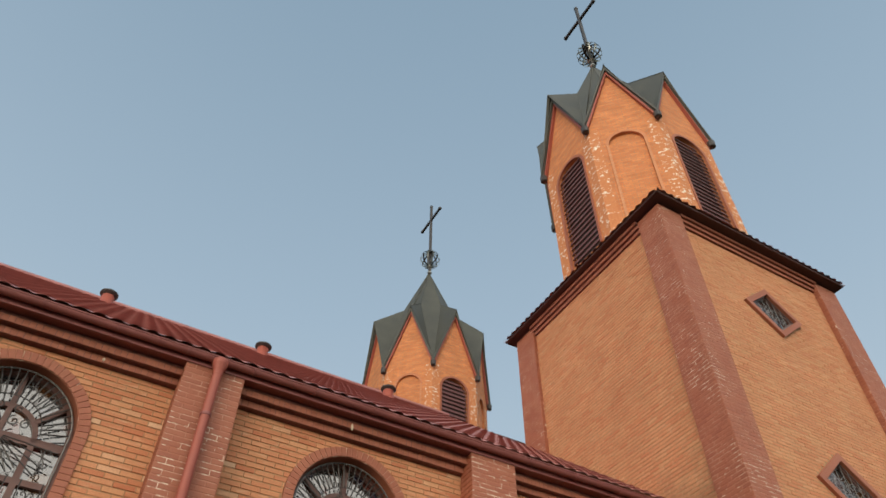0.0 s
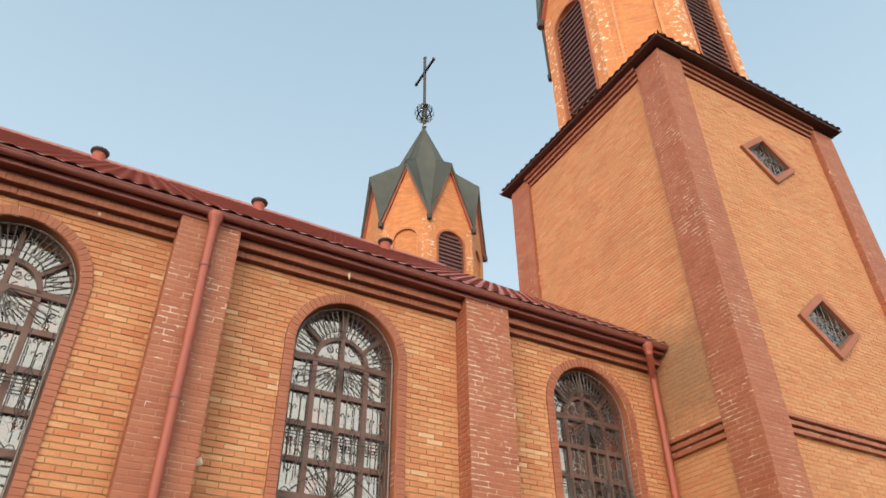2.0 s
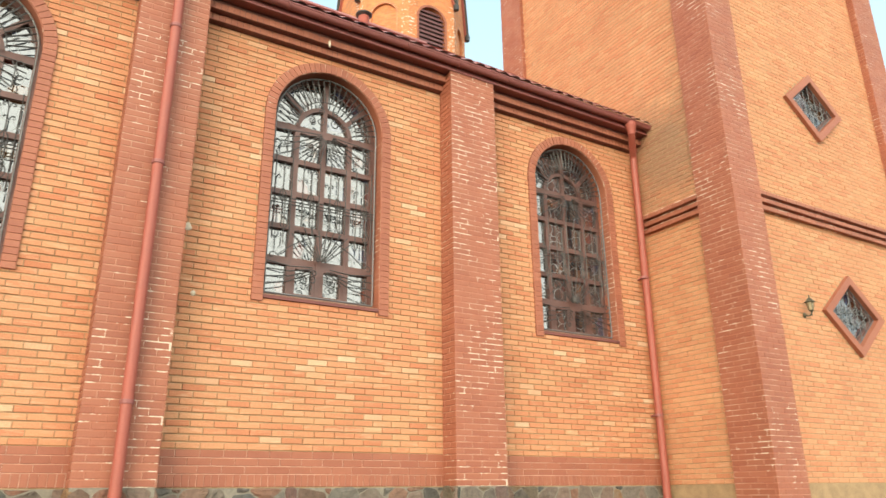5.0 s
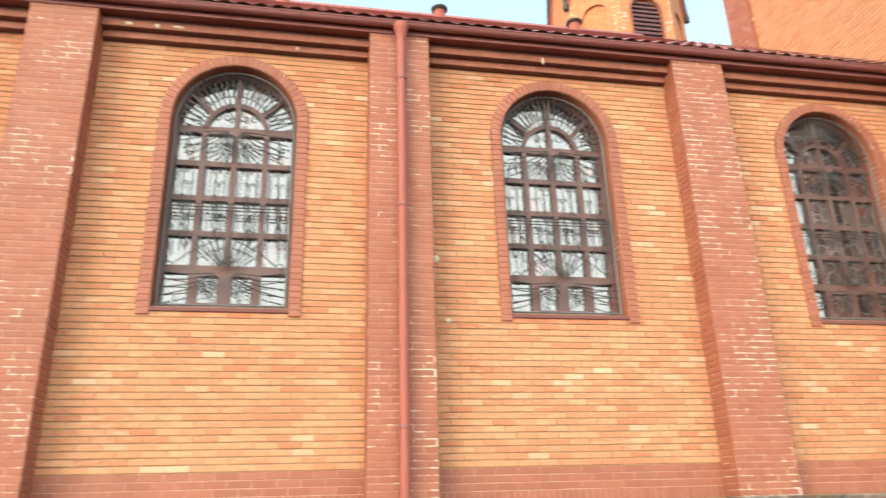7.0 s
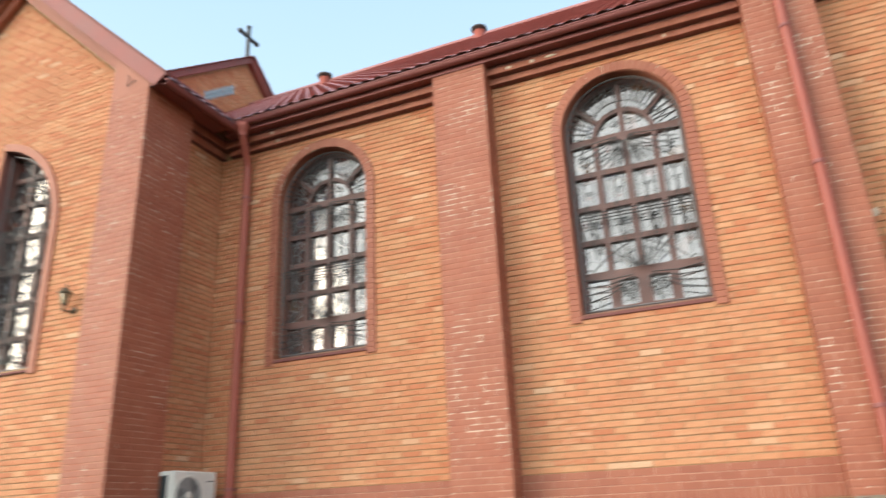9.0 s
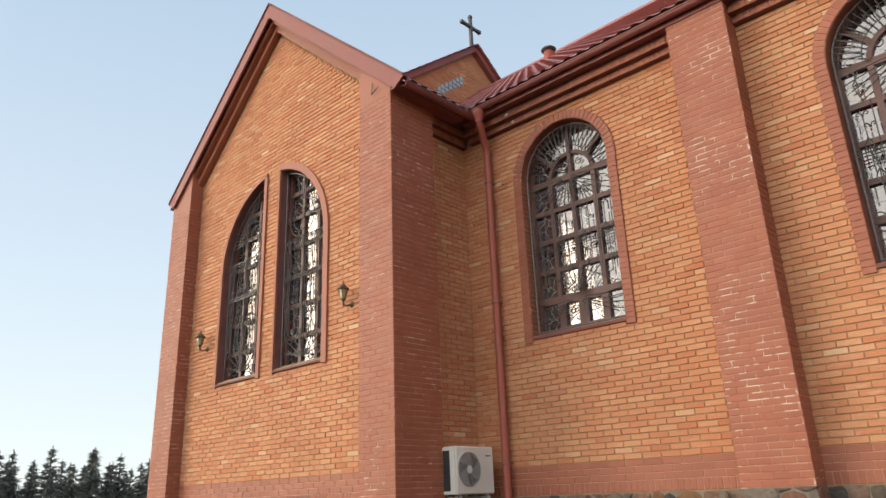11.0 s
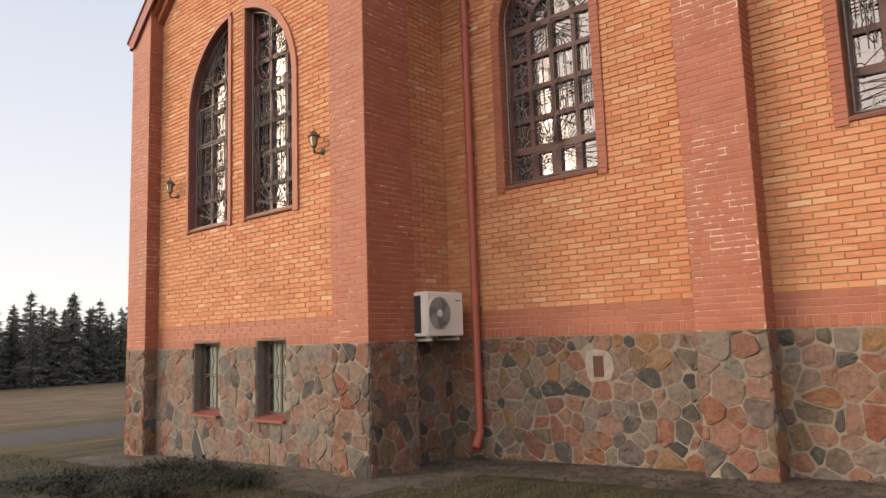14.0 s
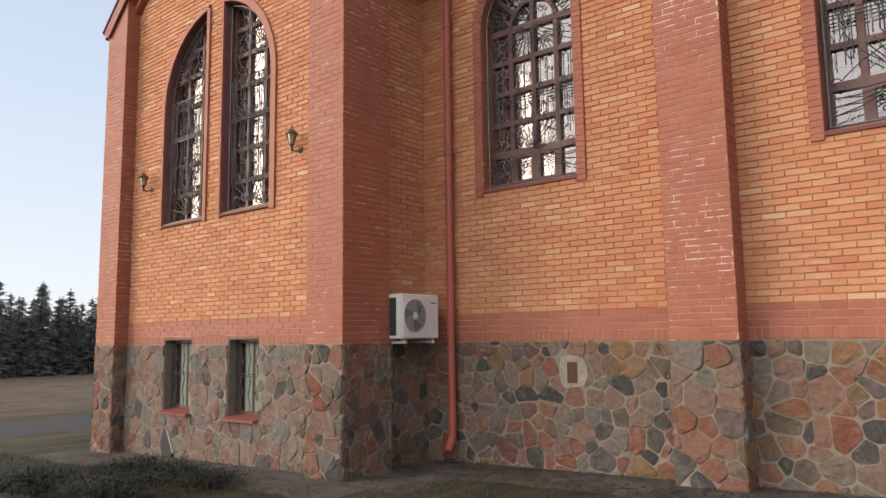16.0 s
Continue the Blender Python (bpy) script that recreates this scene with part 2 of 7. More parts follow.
M_STONE_MORTAR = plain_material("pale_stone_mortar", (0.212, 0.176, 0.138), 0.95, vary=0.45, scale=3.0, bump=0.8, fine=30)
M_ROOF = plain_material("red_sheet_roof", (0.345, 0.138, 0.126), 0.46, vary=0.18, scale=1.5, bump=0.05)
M_TRIM = plain_material("red_painted_metal", (0.32, 0.080, 0.055), 0.58, vary=0.12, scale=3, bump=0.05)
M_TRIM_DARK = plain_material("dark_red_gutter", (0.250, 0.080, 0.072), 0.5, vary=0.15, scale=3, bump=0.05)
M_VERGE = plain_material("faded_red_verge", (0.245, 0.072, 0.060), 0.62, vary=0.2, scale=2.5, bump=0.1)
M_SPIRE = plain_material("dark_green_sheet", (0.060, 0.060, 0.050), 0.6, vary=0.45, scale=1.6, bump=0.1)
M_IRON = plain_material("black_iron", (0.050, 0.042, 0.040), 0.42, 0.3, vary=0.3, scale=20)
M_IRON_WORN = plain_material("worn_grey_iron", (0.135, 0.125, 0.125), 0.5, 0.2, vary=0.3, scale=20)
M_STEEL = plain_material("bare_steel", (0.55, 0.54, 0.50), 0.3, 0.9, vary=0.2, scale=10)
M_FRAME = plain_material("brown_painted_wood", (0.135, 0.064, 0.053), 0.5, vary=0.2, scale=8)
M_LOUVRE = plain_material("dark_brown_slat", (0.115, 0.042, 0.040), 0.6, vary=0.2, scale=8)
M_DARK = plain_material("unlit_interior_black", (0.02, 0.018, 0.016), 0.9, vary=0.3)


def glass_material():
    """Leaded church glass: glossy dark pieces, a few deep red or blue, between fine pale cames."""
    m, nt, b = nodes_of("leaded_window_glass")
    pos = geo_position(nt)
    warp = noise_node(nt, 5.0, 2, 0.5, pos)
    way = mix_node(nt, 0.12, pos, warp.outputs["Color"])
    cell, piece = nt.nodes.new("ShaderNodeTexVoronoi"), nt.nodes.new("ShaderNodeTexVoronoi")
    cell.feature = "DISTANCE_TO_EDGE"
    for v in (cell, piece):
        v.inputs["Scale"].default_value = 7.0
        link(nt, way, v.inputs["Vector"])
    own = nt.nodes.new("ShaderNodeSeparateColor")
    link(nt, piece.outputs["Color"], own.inputs[0])
    hue = ramp_node(nt, [(0.0, (0.022, 0.026, 0.032)), (0.70, (0.034, 0.036, 0.038)), (0.76, (0.02, 0.03, 0.075)), (0.84, (0.05, 0.048, 0.04)), (0.93, (0.09, 0.014, 0.012)), (1.0, (0.10, 0.055, 0.02))], own.outputs[0]).outputs[0]
    line = ramp_node(nt, [(0.0, (1, 1, 1)), (0.04, (0, 0, 0))], cell.outputs["Distance"]).outputs[0]
    link(nt, mix_node(nt, line, hue, (0.075, 0.072, 0.068)), b.inputs["Base Color"])
    link(nt, ramp_node(nt, [(0.0, (0.06,) * 3), (1.0, (0.5,) * 3)], line).outputs[0], b.inputs["Roughness"])
    b.inputs["IOR"].default_value = 2.9
    b.inputs["Specular Tint"].default_value = (1.0, 0.935, 0.915, 1)
    n = noise_node(nt, 7.0, 3, 0.55, pos)
    bump_into(nt, b, math_node(nt, "ADD", n.outputs[0], math_node(nt, "MULTIPLY", line, 0.25)), 0.10, 0.01)
    return m


M_PANE = plain_material("plain_dark_pane", (0.02, 0.024, 0.024), 0.12, vary=0.3, scale=3, bump=0.05, fine=6)
M_GLASS = glass_material()

# ---- building helpers ----


def frame_of(origin, facing):
    """A wall's own axes: along it to the right as one faces it, up, and out of it."""
    d = Vector(facing).normalized()
    u = Vector((0, 0, 1)).cross(d)
    m = Matrix.Identity(4)
    for i, v in enumerate((u, Vector((0, 0, 1)), d)):
        m[0][i], m[1][i], m[2][i] = v
    m.translation = origin
    return m


def mesh_from(name, verts, faces, material, smooth=False):
    me = bpy.data.meshes.new(name)
    me.from_pydata([tuple(v) for v in verts], [], faces)
    me.materials.append(material)
    if smooth:
        me.shade_smooth()
    me.update()
    return me


def finish(name, bm, material, smooth=False):
    bmesh.ops.recalc_face_normals(bm, faces=bm.faces)
    me = bpy.data.meshes.new(name)
    bm.to_mesh(me)
    bm.free()
    me.materials.append(material)
    if smooth:
        me.shade_smooth()
    return me


def part(name, bm, material, parent, label="", smooth=False):
    me = finish(name, bm, material, smooth) if isinstance(bm, bmesh.types.BMesh) else bm
    ob = new(name, me)
    ob.parent = parent
    if parent is not None:
        ob.matrix_parent_inverse = parent.matrix_basis.inverted()
    if label:
        tagged(ob, label)
    return ob


def thing(name, at, label, category, group="", kind=""):
    ob = new(name)
    ob.empty_display_size = 0.2
    ob.matrix_basis = Matrix.Translation(at) if not isinstance(at, Matrix) else at
    return tagged(ob, label, category, group, kind)


def box(bm, a, b, m=None, bevel=0.0):
    """An axis-aligned box between two corners, moved by m."""
    lo, hi = [min(p, q) for p, q in zip(a, b)], [max(p, q) for p, q in zip(a, b)]
    vs = [bm.verts.new((x, y, z)) for x in (lo[0], hi[0]) for y in (lo[1], hi[1]) for z in (lo[2], hi[2])]
    fs = [bm.faces.new([vs[i] for i in f]) for f in ((0, 1, 3, 2), (4, 6, 7, 5), (0, 4, 5, 1), (2, 3, 7, 6), (0, 2, 6, 4), (1, 5, 7, 3))]
    if bevel:
        es = list({e for f in fs for e in f.edges})
        r = bmesh.ops.bevel(bm, geom=es, offset=bevel, segments=1, affect="EDGES")
        vs = list({v for f in r["faces"] for v in f.verts} | {v for v in vs if v.is_valid})
    if m is not None:
        bmesh.ops.transform(bm, matrix=m, verts=[v for v in vs if v.is_valid])
    return vs


def prism(bm, outline, d0, d1, m, holes=()):
    """A flat outline in wall axes (u, v) with holes, made into a slab from depth d0 to d1."""
    edges = []
    for loop in (outline, *holes):
        vs = [bm.verts.new((u, v, d0)) for u, v in loop]
        edges += [bm.edges.new((vs[i], vs[(i + 1) % len(vs)])) for i in range(len(vs))]
    r = bmesh.ops.triangle_fill(bm, edges=edges, use_beauty=True, normal=(0, 0, 1))
    faces = [f for f in r["geom"] if isinstance(f, bmesh.types.BMFace)]
    e = bmesh.ops.extrude_face_region(bm, geom=faces)
    vs = [v for v in e["geom"] if isinstance(v, bmesh.types.BMVert)]
    bmesh.ops.translate(bm, vec=(0, 0, d1 - d0), verts=vs)
    every = {v for f in faces for v in f.verts} | set(vs)
    bmesh.ops.transform(bm, matrix=m, verts=list(every))


def tube(bm, points, r, sides=6, closed=False):
    """A round bar along points."""
    pts = [Vector(p) for p in points]
    rings = []
    n = len(pts)
    ref = None
    for i, p in enumerate(pts):
        a, b = pts[i - 1] if i or closed else p, pts[(i + 1) % n] if i < n - 1 or closed else p
        t = (b - a).normalized()
        if ref is None:
            ref = t.orthogonal().normalized()
        ref = (ref - t * ref.dot(t)).normalized()
        s = t.cross(ref)
        rings.append([bm.verts.new(p + r * (math.cos(k * math.tau / sides) * ref + math.sin(k * math.tau / sides) * s)) for k in range(sides)])
    for i in range(n if closed else n - 1):
        q, w = rings[i], rings[(i + 1) % n]
        for k in range(sides):
            bm.faces.new((q[k], q[(k + 1) % sides], w[(k + 1) % sides], w[k]))
    if not closed:
        bm.faces.new(rings[0][::-1])
        bm.faces.new(rings[-1])


def lathe(bm, profile, at=(0, 0, 0), sides=16, m=None):
    """A turned body about z: profile of (radius, height)."""
    rings = []
    for r, z in profile:
        rings.append([bm.verts.new((at[0] + max(r, 1e-4) * math.cos(k * math.tau / sides), at[1] + max(r, 1e-4) * math.sin(k * math.tau / sides), at[2] + z)) for k in range(sides)])
    for q, w in zip(rings, rings[1:]):
        for k in range(sides):
            bm.faces.new((q[k], q[(k + 1) % sides], w[(k + 1) % sides], w[k]))
    bm.faces.new(rings[0][::-1])
    bm.faces.new(rings[-1])
    if m is not None:
        bmesh.ops.transform(bm, matrix=m, verts=[v for ring in rings for v in ring])


def arc(cu, cv, r, a0, a1, n):
    return [(cu + r * math.cos(radians(a0 + (a1 - a0) * i / n)), cv + r * math.sin(radians(a0 + (a1 - a0) * i / n))) for i in range(n + 1)]


# ---- bricks ----
COURSE, LENGTH, GAP = 0.0645, 0.217, 0.0098


def brick_shape(w, h, deep, edge=0.0035):
    """A brick's outward side with chamfered edges, centred on its face."""
    a, b = w / 2, h / 2
    v = [(-a, -b, -deep), (a, -b, -deep), (a, b, -deep), (-a, b, -deep)]
    v += [(-a, -b, -edge), (a, -b, -edge), (a, b, -edge), (-a, b, -edge)]
    v += [(-a + edge, -b + edge, 0), (a - edge, -b + edge, 0), (a - edge, b - edge, 0), (-a + edge, b - edge, 0)]
    f = [(8, 9, 10, 11)]
    for i in range(4):
        j = (i + 1) % 4
        f += [(i, j, j + 4, i + 4), (i + 4, j + 4, j + 8, i + 8)]
    return v, f


def lay_courses(u0, u1, v0, v1, holes=(), seed=1, length=LENGTH, course=COURSE, shift=0.0):
    """Running bond in the rectangle, cut at its ends and at the holes; a hole gives for a height the stretch that it takes, or None."""
    rnd = random.Random(seed)
    out = []
    for k in range(max(1, round((v1 - v0) / course))):
        va, vb = v0 + k * course, v0 + (k + 1) * course
        free = [(u0, u1)]
        for hole in holes:
            got = hole(va, vb)
            if got:
                free = [s for a, b in free for s in ((a, min(b, got[0])), (max(a, got[1]), b)) if s[1] - s[0] > 0.02]
        off = shift + (0.5 if k % 2 else 0.0) * length + rnd.uniform(-0.012, 0.012)
        for a, b in free:
            u = math.floor((a - off) / length) * length + off
            while u < b - 0.015:
                p, q = max(u, a), min(u + length, b)
                if q - p > 0.03:
                    out.append(((p + q) / 2, (va + vb) / 2, q - p, vb - va))
                u += length
    return out


def brickwork(parent, m, rows, material, near=None, limit=300, deep=0.035, gap=GAP, seed=3, name="brick", jitter=0.003):
    """Lays the bricks: whole ones in the nearest stretch as pieces of their own, the rest joined."""
    rnd = random.Random(seed)
    shapes, made = {}, 0
    verts, faces = [], []
    inv = parent.matrix_basis.inverted()
    for u, v, w, h in rows:
        tilt = rnd.uniform(-0.006, 0.006)
        place = m @ Matrix.Translation((u, v, rnd.uniform(-jitter, jitter))) @ Matrix.Rotation(tilt, 4, "Z") @ Matrix.Rotation(rnd.uniform(-0.008, 0.008), 4, "X")
        key = (round(w, 2), round(h, 3))
        if near and made < limit and near(u, v) and w > 0.1:
            if key not in shapes:
                shapes[key] = mesh_from(name, *brick_shape(w - 0.75 * gap, h - 1.2 * gap, deep), material)
            ob = new(name, shapes[key])
            ob.parent = parent
            ob.matrix_parent_inverse = inv
            ob.matrix_basis = place
            made += 1
        else:
            bv, bf = brick_shape(max(0.01, w - 0.75 * gap + rnd.uniform(-0.003, 0.002)), h - 1.2 * gap + rnd.uniform(-0.002, 0.002), deep)
            n = len(verts)
            verts += [place @ Vector(p) for p in bv]
            faces += [tuple(i + n for i in f) for f in bf]
    if verts:
        rest = part(name + "work", mesh_from(name + "work", verts, faces, material), None, parent)
        tagged(rest, kind="stuff")


def wall(name, m, outline, holes, thick, label, material=None, recess=0.010):
    """A wall's body behind its bricks."""
    bm = bmesh.new()
    prism(bm, outline, -recess, -thick, m, holes)
    ob = new(name, finish(name, bm, material or M_MORTAR))
    return tagged(ob, label, "wall", kind="structure")


def rect(u0, u1, v0, v1):
    return [(u0, v0), (u1, v0), (u1, v1), (u0, v1)]

# ---- levels and plan of the church ----
ZP, ZB, ZC, ZT = 1.52, 1.85, 6.32, 6.56         # plinth, red band, cornice, pilaster tops
WINDOW_X = [7.99, 4.375, 0.796, -3.022]
PIL_X = [5.842, 2.201, -1.295]
PIL_W, PIL_D = 0.664, 0.28
HALF, SILL, SPRING, RING = 0.65, 3.385, 5.475, 0.120
XI, XT = -4.663, 9.32                             # transept's east wall, tower's west wall
TR_Y, TR_PY, TR_XE, TR_XW, TR_PW = -1.426, -1.643, -4.446, -10.284, 0.621
TR_C = (TR_XE + TR_XW) / 2
TW_X, TW_Y, TW_D, TW_PW = 9.236, -1.656, 4.75, 0.581
TW_DX, DIA_X = 4.86, 11.655                       # tower's width along the front, middle of its windows
TW_S = -1.54                                      # tower's south wall
TW_CX, TW_CY = TW_X + TW_D / 2, TW_Y + TW_D / 2
AXIS = TW_CY + 11.226 / 2                         # the nave's middle
EAVE_Y, EAVE_Z, PITCH = -0.48, 6.57, 0.805
RIDGE_Z = EAVE_Z + (AXIS - EAVE_Y) * PITCH
TR_RIDGE, TR_PITCH = 9.48, 0.90
FAR_TOWER = 11.226


def ground_z(x, y):
    """The lawn falls gently from the towers to the field, and levels out."""
    z = 0.165 + 0.033 * x
    if x < -11:
        z = -0.198 - 1.15 * (1 - math.exp((x + 11) / 26))
    if x > 6:
        z = 0.363
    return z + 0.02 * math.sin(0.7 * x + 0.4 * y) * min(1.0, max(0.0, (-y - 2.2) / 3))


SOUTH = frame_of((0, 0, 0), (0, -1, 0))
TR_SOUTH = frame_of((0, TR_Y, 0), (0, -1, 0))
TR_EAST = frame_of((XI, 0, 0), (1, 0, 0))
TOWER_S = frame_of((0, TW_S, 0), (0, -1, 0))
TOWER_W = frame_of((XT, 0, 0), (-1, 0, 0))


def arch_outline(uc, half, v0, spring, n=20):
    return [(uc - half, v0), (uc + half, v0)] + arc(uc, spring, half, 0, 180, n)


def arch_hole(uc, half, v0, spring):
    def hole(va, vb):
        if vb <= v0 + 0.03:
            return None
        inner = half - RING + 0.01
        w = half - 0.01 if vb <= spring else math.sqrt(max(0, half**2 - (vb - spring) ** 2))
        if vb > spring and va < spring + inner:
            w = max(w, math.sqrt(max(0, inner**2 - max(0, va - spring) ** 2)))
        return (uc - w, uc + w) if w > 0.02 else None
    return hole


def band_bricks(parent, m, u0, u1, near, seed):
    """Three painted courses over a row of bricks on end."""
    rows = lay_courses(u0, u1, ZP + 0.115, ZB, seed=seed, course=(ZB - ZP - 0.115) / 3)
    n = max(1, round((u1 - u0) / 0.066))
    rows += [(u0 + (i + 0.5) * (u1 - u0) / n, ZP + 0.0575, (u1 - u0) / n, 0.115) for i in range(n)]
    bm = bmesh.new()
    box(bm, (u0, ZP + 0.002, -0.03), (u1, ZB - 0.003, -0.0045), m)
    part("band_backing", bm, M_PAINT_JOINT, parent)
    brickwork(parent, m, rows, M_PAINT, near, 130, seed=seed, gap=0.005, jitter=0.001)


# ---- fieldstone plinth ----


def clip_poly(poly, px, py, nx, ny):
    """Keeps the side of a polygon where (p - (px, py)) . n <= 0."""
    out = []
    for i, a in enumerate(poly):
        b = poly[(i + 1) % len(poly)]
        da, db = (a[0] - px) * nx + (a[1] - py) * ny, (b[0] - px) * nx + (b[1] - py) * ny
        if da <= 0:
            out.append(a)
        if da * db < 0:
            t = da / (da - db)
            out.append((a[0] + t * (b[0] - a[0]), a[1] + t * (b[1] - a[1])))
    return out


def stones(u0, u1, v0, v1, size, seed, holes=()):
    """Irregular rounded outlines that fill the rectangle like a fieldstone wall."""
    rnd = random.Random(seed)
    nu, nv = max(1, round((u1 - u0) / size)), max(1, round((v1 - v0) / (size * 0.92)))
    su, sv = (u1 - u0) / nu, (v1 - v0) / nv
    seeds = []
    for j in range(-1, nv + 1):
        for i in range(-1, nu + 1):
            if rnd.random() < 0.10 and 0 <= i < nu and 0 <= j < nv:
                continue
            seeds.append((u0 + (i + 0.5 + (0.5 if j % 2 else 0) - 0.25 + rnd.uniform(-0.36, 0.36)) * su, v0 + (j + 0.5 + rnd.uniform(-0.34, 0.34)) * sv, rnd.uniform(0.74, 1.26)))
    cells = []
    for k, (a, b, wa) in enumerate(seeds):
        poly = rect(u0, u1, v0, v1)
        for q, (c, d, wb) in enumerate(seeds):
            far = math.hypot(c - a, d - b)
            if q == k or far > 4 * size:
                continue
            f = wa * wa / (wa * wa + wb * wb)
            nx, ny = (c - a) / far, (d - b) / far
            poly = clip_poly(poly, a + (c - a) * f - nx * 0.006, b + (d - b) * f - ny * 0.006, nx, ny)
            if len(poly) < 3:
                break
        for hole in holes:
            if len(poly) >= 3 and poly:
                cu, cv = sum(p[0] for p in poly) / len(poly), sum(p[1] for p in poly) / len(poly)
                h0, h1, g0, g1 = hole
                if h0 < cu < h1 and g0 < cv < g1:
                    poly = []
                    break
                side = max(((h0 - cu), (-1, h0, 0)), ((cu - h1), (1, h1, 0)), ((g0 - cv), (-2, 0, g0)), ((cv - g1), (2, 0, g1)))[1]
                sgn, x, y = side
                poly = clip_poly(poly, x, y, *((1, 0) if sgn == -1 else (-1, 0) if sgn == 1 else (0, 1) if sgn == -2 else (0, -1)))
        if len(poly) < 3:
            continue
        area = abs(sum(p[0] * poly[i - 1][1] - p[1] * poly[i - 1][0] for i, p in enumerate(poly))) / 2
        if area < 0.0025:
            continue
        poly = [p for i, p in enumerate(poly) if math.hypot(p[0] - poly[i - 1][0], p[1] - poly[i - 1][1]) > 0.012]
        for turn in range(2):
            cut = []
            for i, p in enumerate(poly):
                q = poly[(i + 1) % len(poly)]
                s = 0.15 - 0.05 * turn
                cut += [((1 - s) * p[0] + s * q[0], (1 - s) * p[1] + s * q[1]), (s * p[0] + (1 - s) * q[0], s * p[1] + (1 - s) * q[1])]
            poly = cut if len(cut) <= 26 else poly
        poly = [(p + 0.013 * noise.noise(Vector((p * 11, q * 11, seed))), q + 0.013 * noise.noise(Vector((p * 11, q * 11, seed + 40)))) for p, q in poly]
        cells.append(poly)
    return cells


def stone_shape(poly, m, rnd):
    """A stone with a broken, bulging face."""
    cu, cv = sum(p[0] for p in poly) / len(poly), sum(p[1] for p in poly) / len(poly)
    proud, n = rnd.uniform(0.005, 0.017), len(poly)
    tu, tv = rnd.uniform(-0.05, 0.05), rnd.uniform(-0.07, 0.07)
    size = rnd.uniform(0.97, 1.08)
    verts, faces = [], []
    for shrink, d in ((size, -1.0), (size * 0.985, 0.25), (size * 0.92, 0.70), (size * 0.55, 1.0)):
        for u, v in poly:
            du, dv = (u - cu) * shrink, (v - cv) * shrink
            depth = d * proud + du * tu + dv * tv
            p = Vector(((cu + du) * 10, (cv + dv) * 10, proud * 300))
            depth += 0.018 * noise.noise(p) + 0.013 * noise.noise(p * 3.3)
            verts.append(m @ Vector((cu + du, cv + dv, max(depth, -0.002 + 0.007 * (d > 0.5)) if d > 0 else -0.03)))
    for r in range(3):
        for i in range(n):
            j = (i + 1) % n
            faces.append((r * n + i, r * n + j, r * n + n + j, r * n + n + i))
    faces.append(tuple(3 * n + i for i in range(n)))
    return verts, faces


def stonework(parent, m, cells, near, limit, seed, material=M_STONE):
    rnd = random.Random(seed)
    verts, faces, made = [], [], 0
    inv = parent.matrix_basis.inverted()
    for poly in cells:
        area = sum(p[0] * poly[i - 1][1] - p[1] * poly[i - 1][0] for i, p in enumerate(poly))
        if area > 0:
            poly = poly[::-1]
        sv, sf = stone_shape(poly, m, rnd)
        if made < limit and near(poly[0][0], poly[0][1]):
            ob = new("stone", mesh_from("stone", sv, sf, material))
            ob.parent, ob.matrix_parent_inverse = parent, inv
            made += 1
        else:
            k = len(verts)
            verts += sv
            faces += [tuple(i + k for i in f) for f in sf]
    if verts:
        tagged(part("stonework", mesh_from("stonework", verts, faces, material), None, parent), kind="stuff")


def plinth(name, m, u0, u1, v0, thick, seed, label, holes=(), near=lambda u, v: True, limit=300, top=ZP, size=0.22, material=M_STONE):
    bm = bmesh.new()
    outline = [(u0, v0 - 0.4), (u1, v0 - 0.4), (u1, top)]
    for h in sorted(holes, reverse=True):
        if h[3] > top:
            outline += [(h[1], top), (h[1], h[2]), (h[0], h[2]), (h[0], top)]
    outline.append((u0, top))
    prism(bm, [(p, min(q, top - 0.008)) for p, q in outline], 0.003, -thick, m, [rect(*h) for h in holes if h[3] <= top])
    ob = tagged(new(name, finish(name, bm, M_STONE_MORTAR)), label, "plinth", kind="structure")
    stonework(ob, m, stones(u0, u1, v0 - 0.12, top - 0.010, size, seed, holes), near, limit, seed, material)
    return ob


# ---- nave, south side ----
VENT = (-2.62, -2.42, 1.03, 1.31)
plinth("plinth_nave", SOUTH, XI + 0.01, XT - 0.01, 0.05, 0.5, 5, "fieldstone plinth with pale mortar under the nave", [VENT], lambda u, v: u < 2.0, 300, size=0.19)
holes_nave = [arch_hole(x, HALF + RING, SILL - 0.02, SPRING) for x in WINDOW_X]
nave = wall("wall_nave_south", SOUTH, rect(XI, XT, ZP - 0.02, 6.72), [arch_outline(x, HALF, SILL, SPRING) for x in WINDOW_X], 0.5, "orange brick nave wall with grey mortar joints")
brickwork(nave, SOUTH, lay_courses(XI - 0.02, XT, ZB, ZC, holes_nave, 11, course=(ZC - ZB) / 69), M_BRICK, lambda u, v: -3.9 < u < 2.4 and v < 3.4, 300, seed=12)
band_bricks(nave, SOUTH, XI, XT, lambda u, v: -4 < u < 0.2, 13)


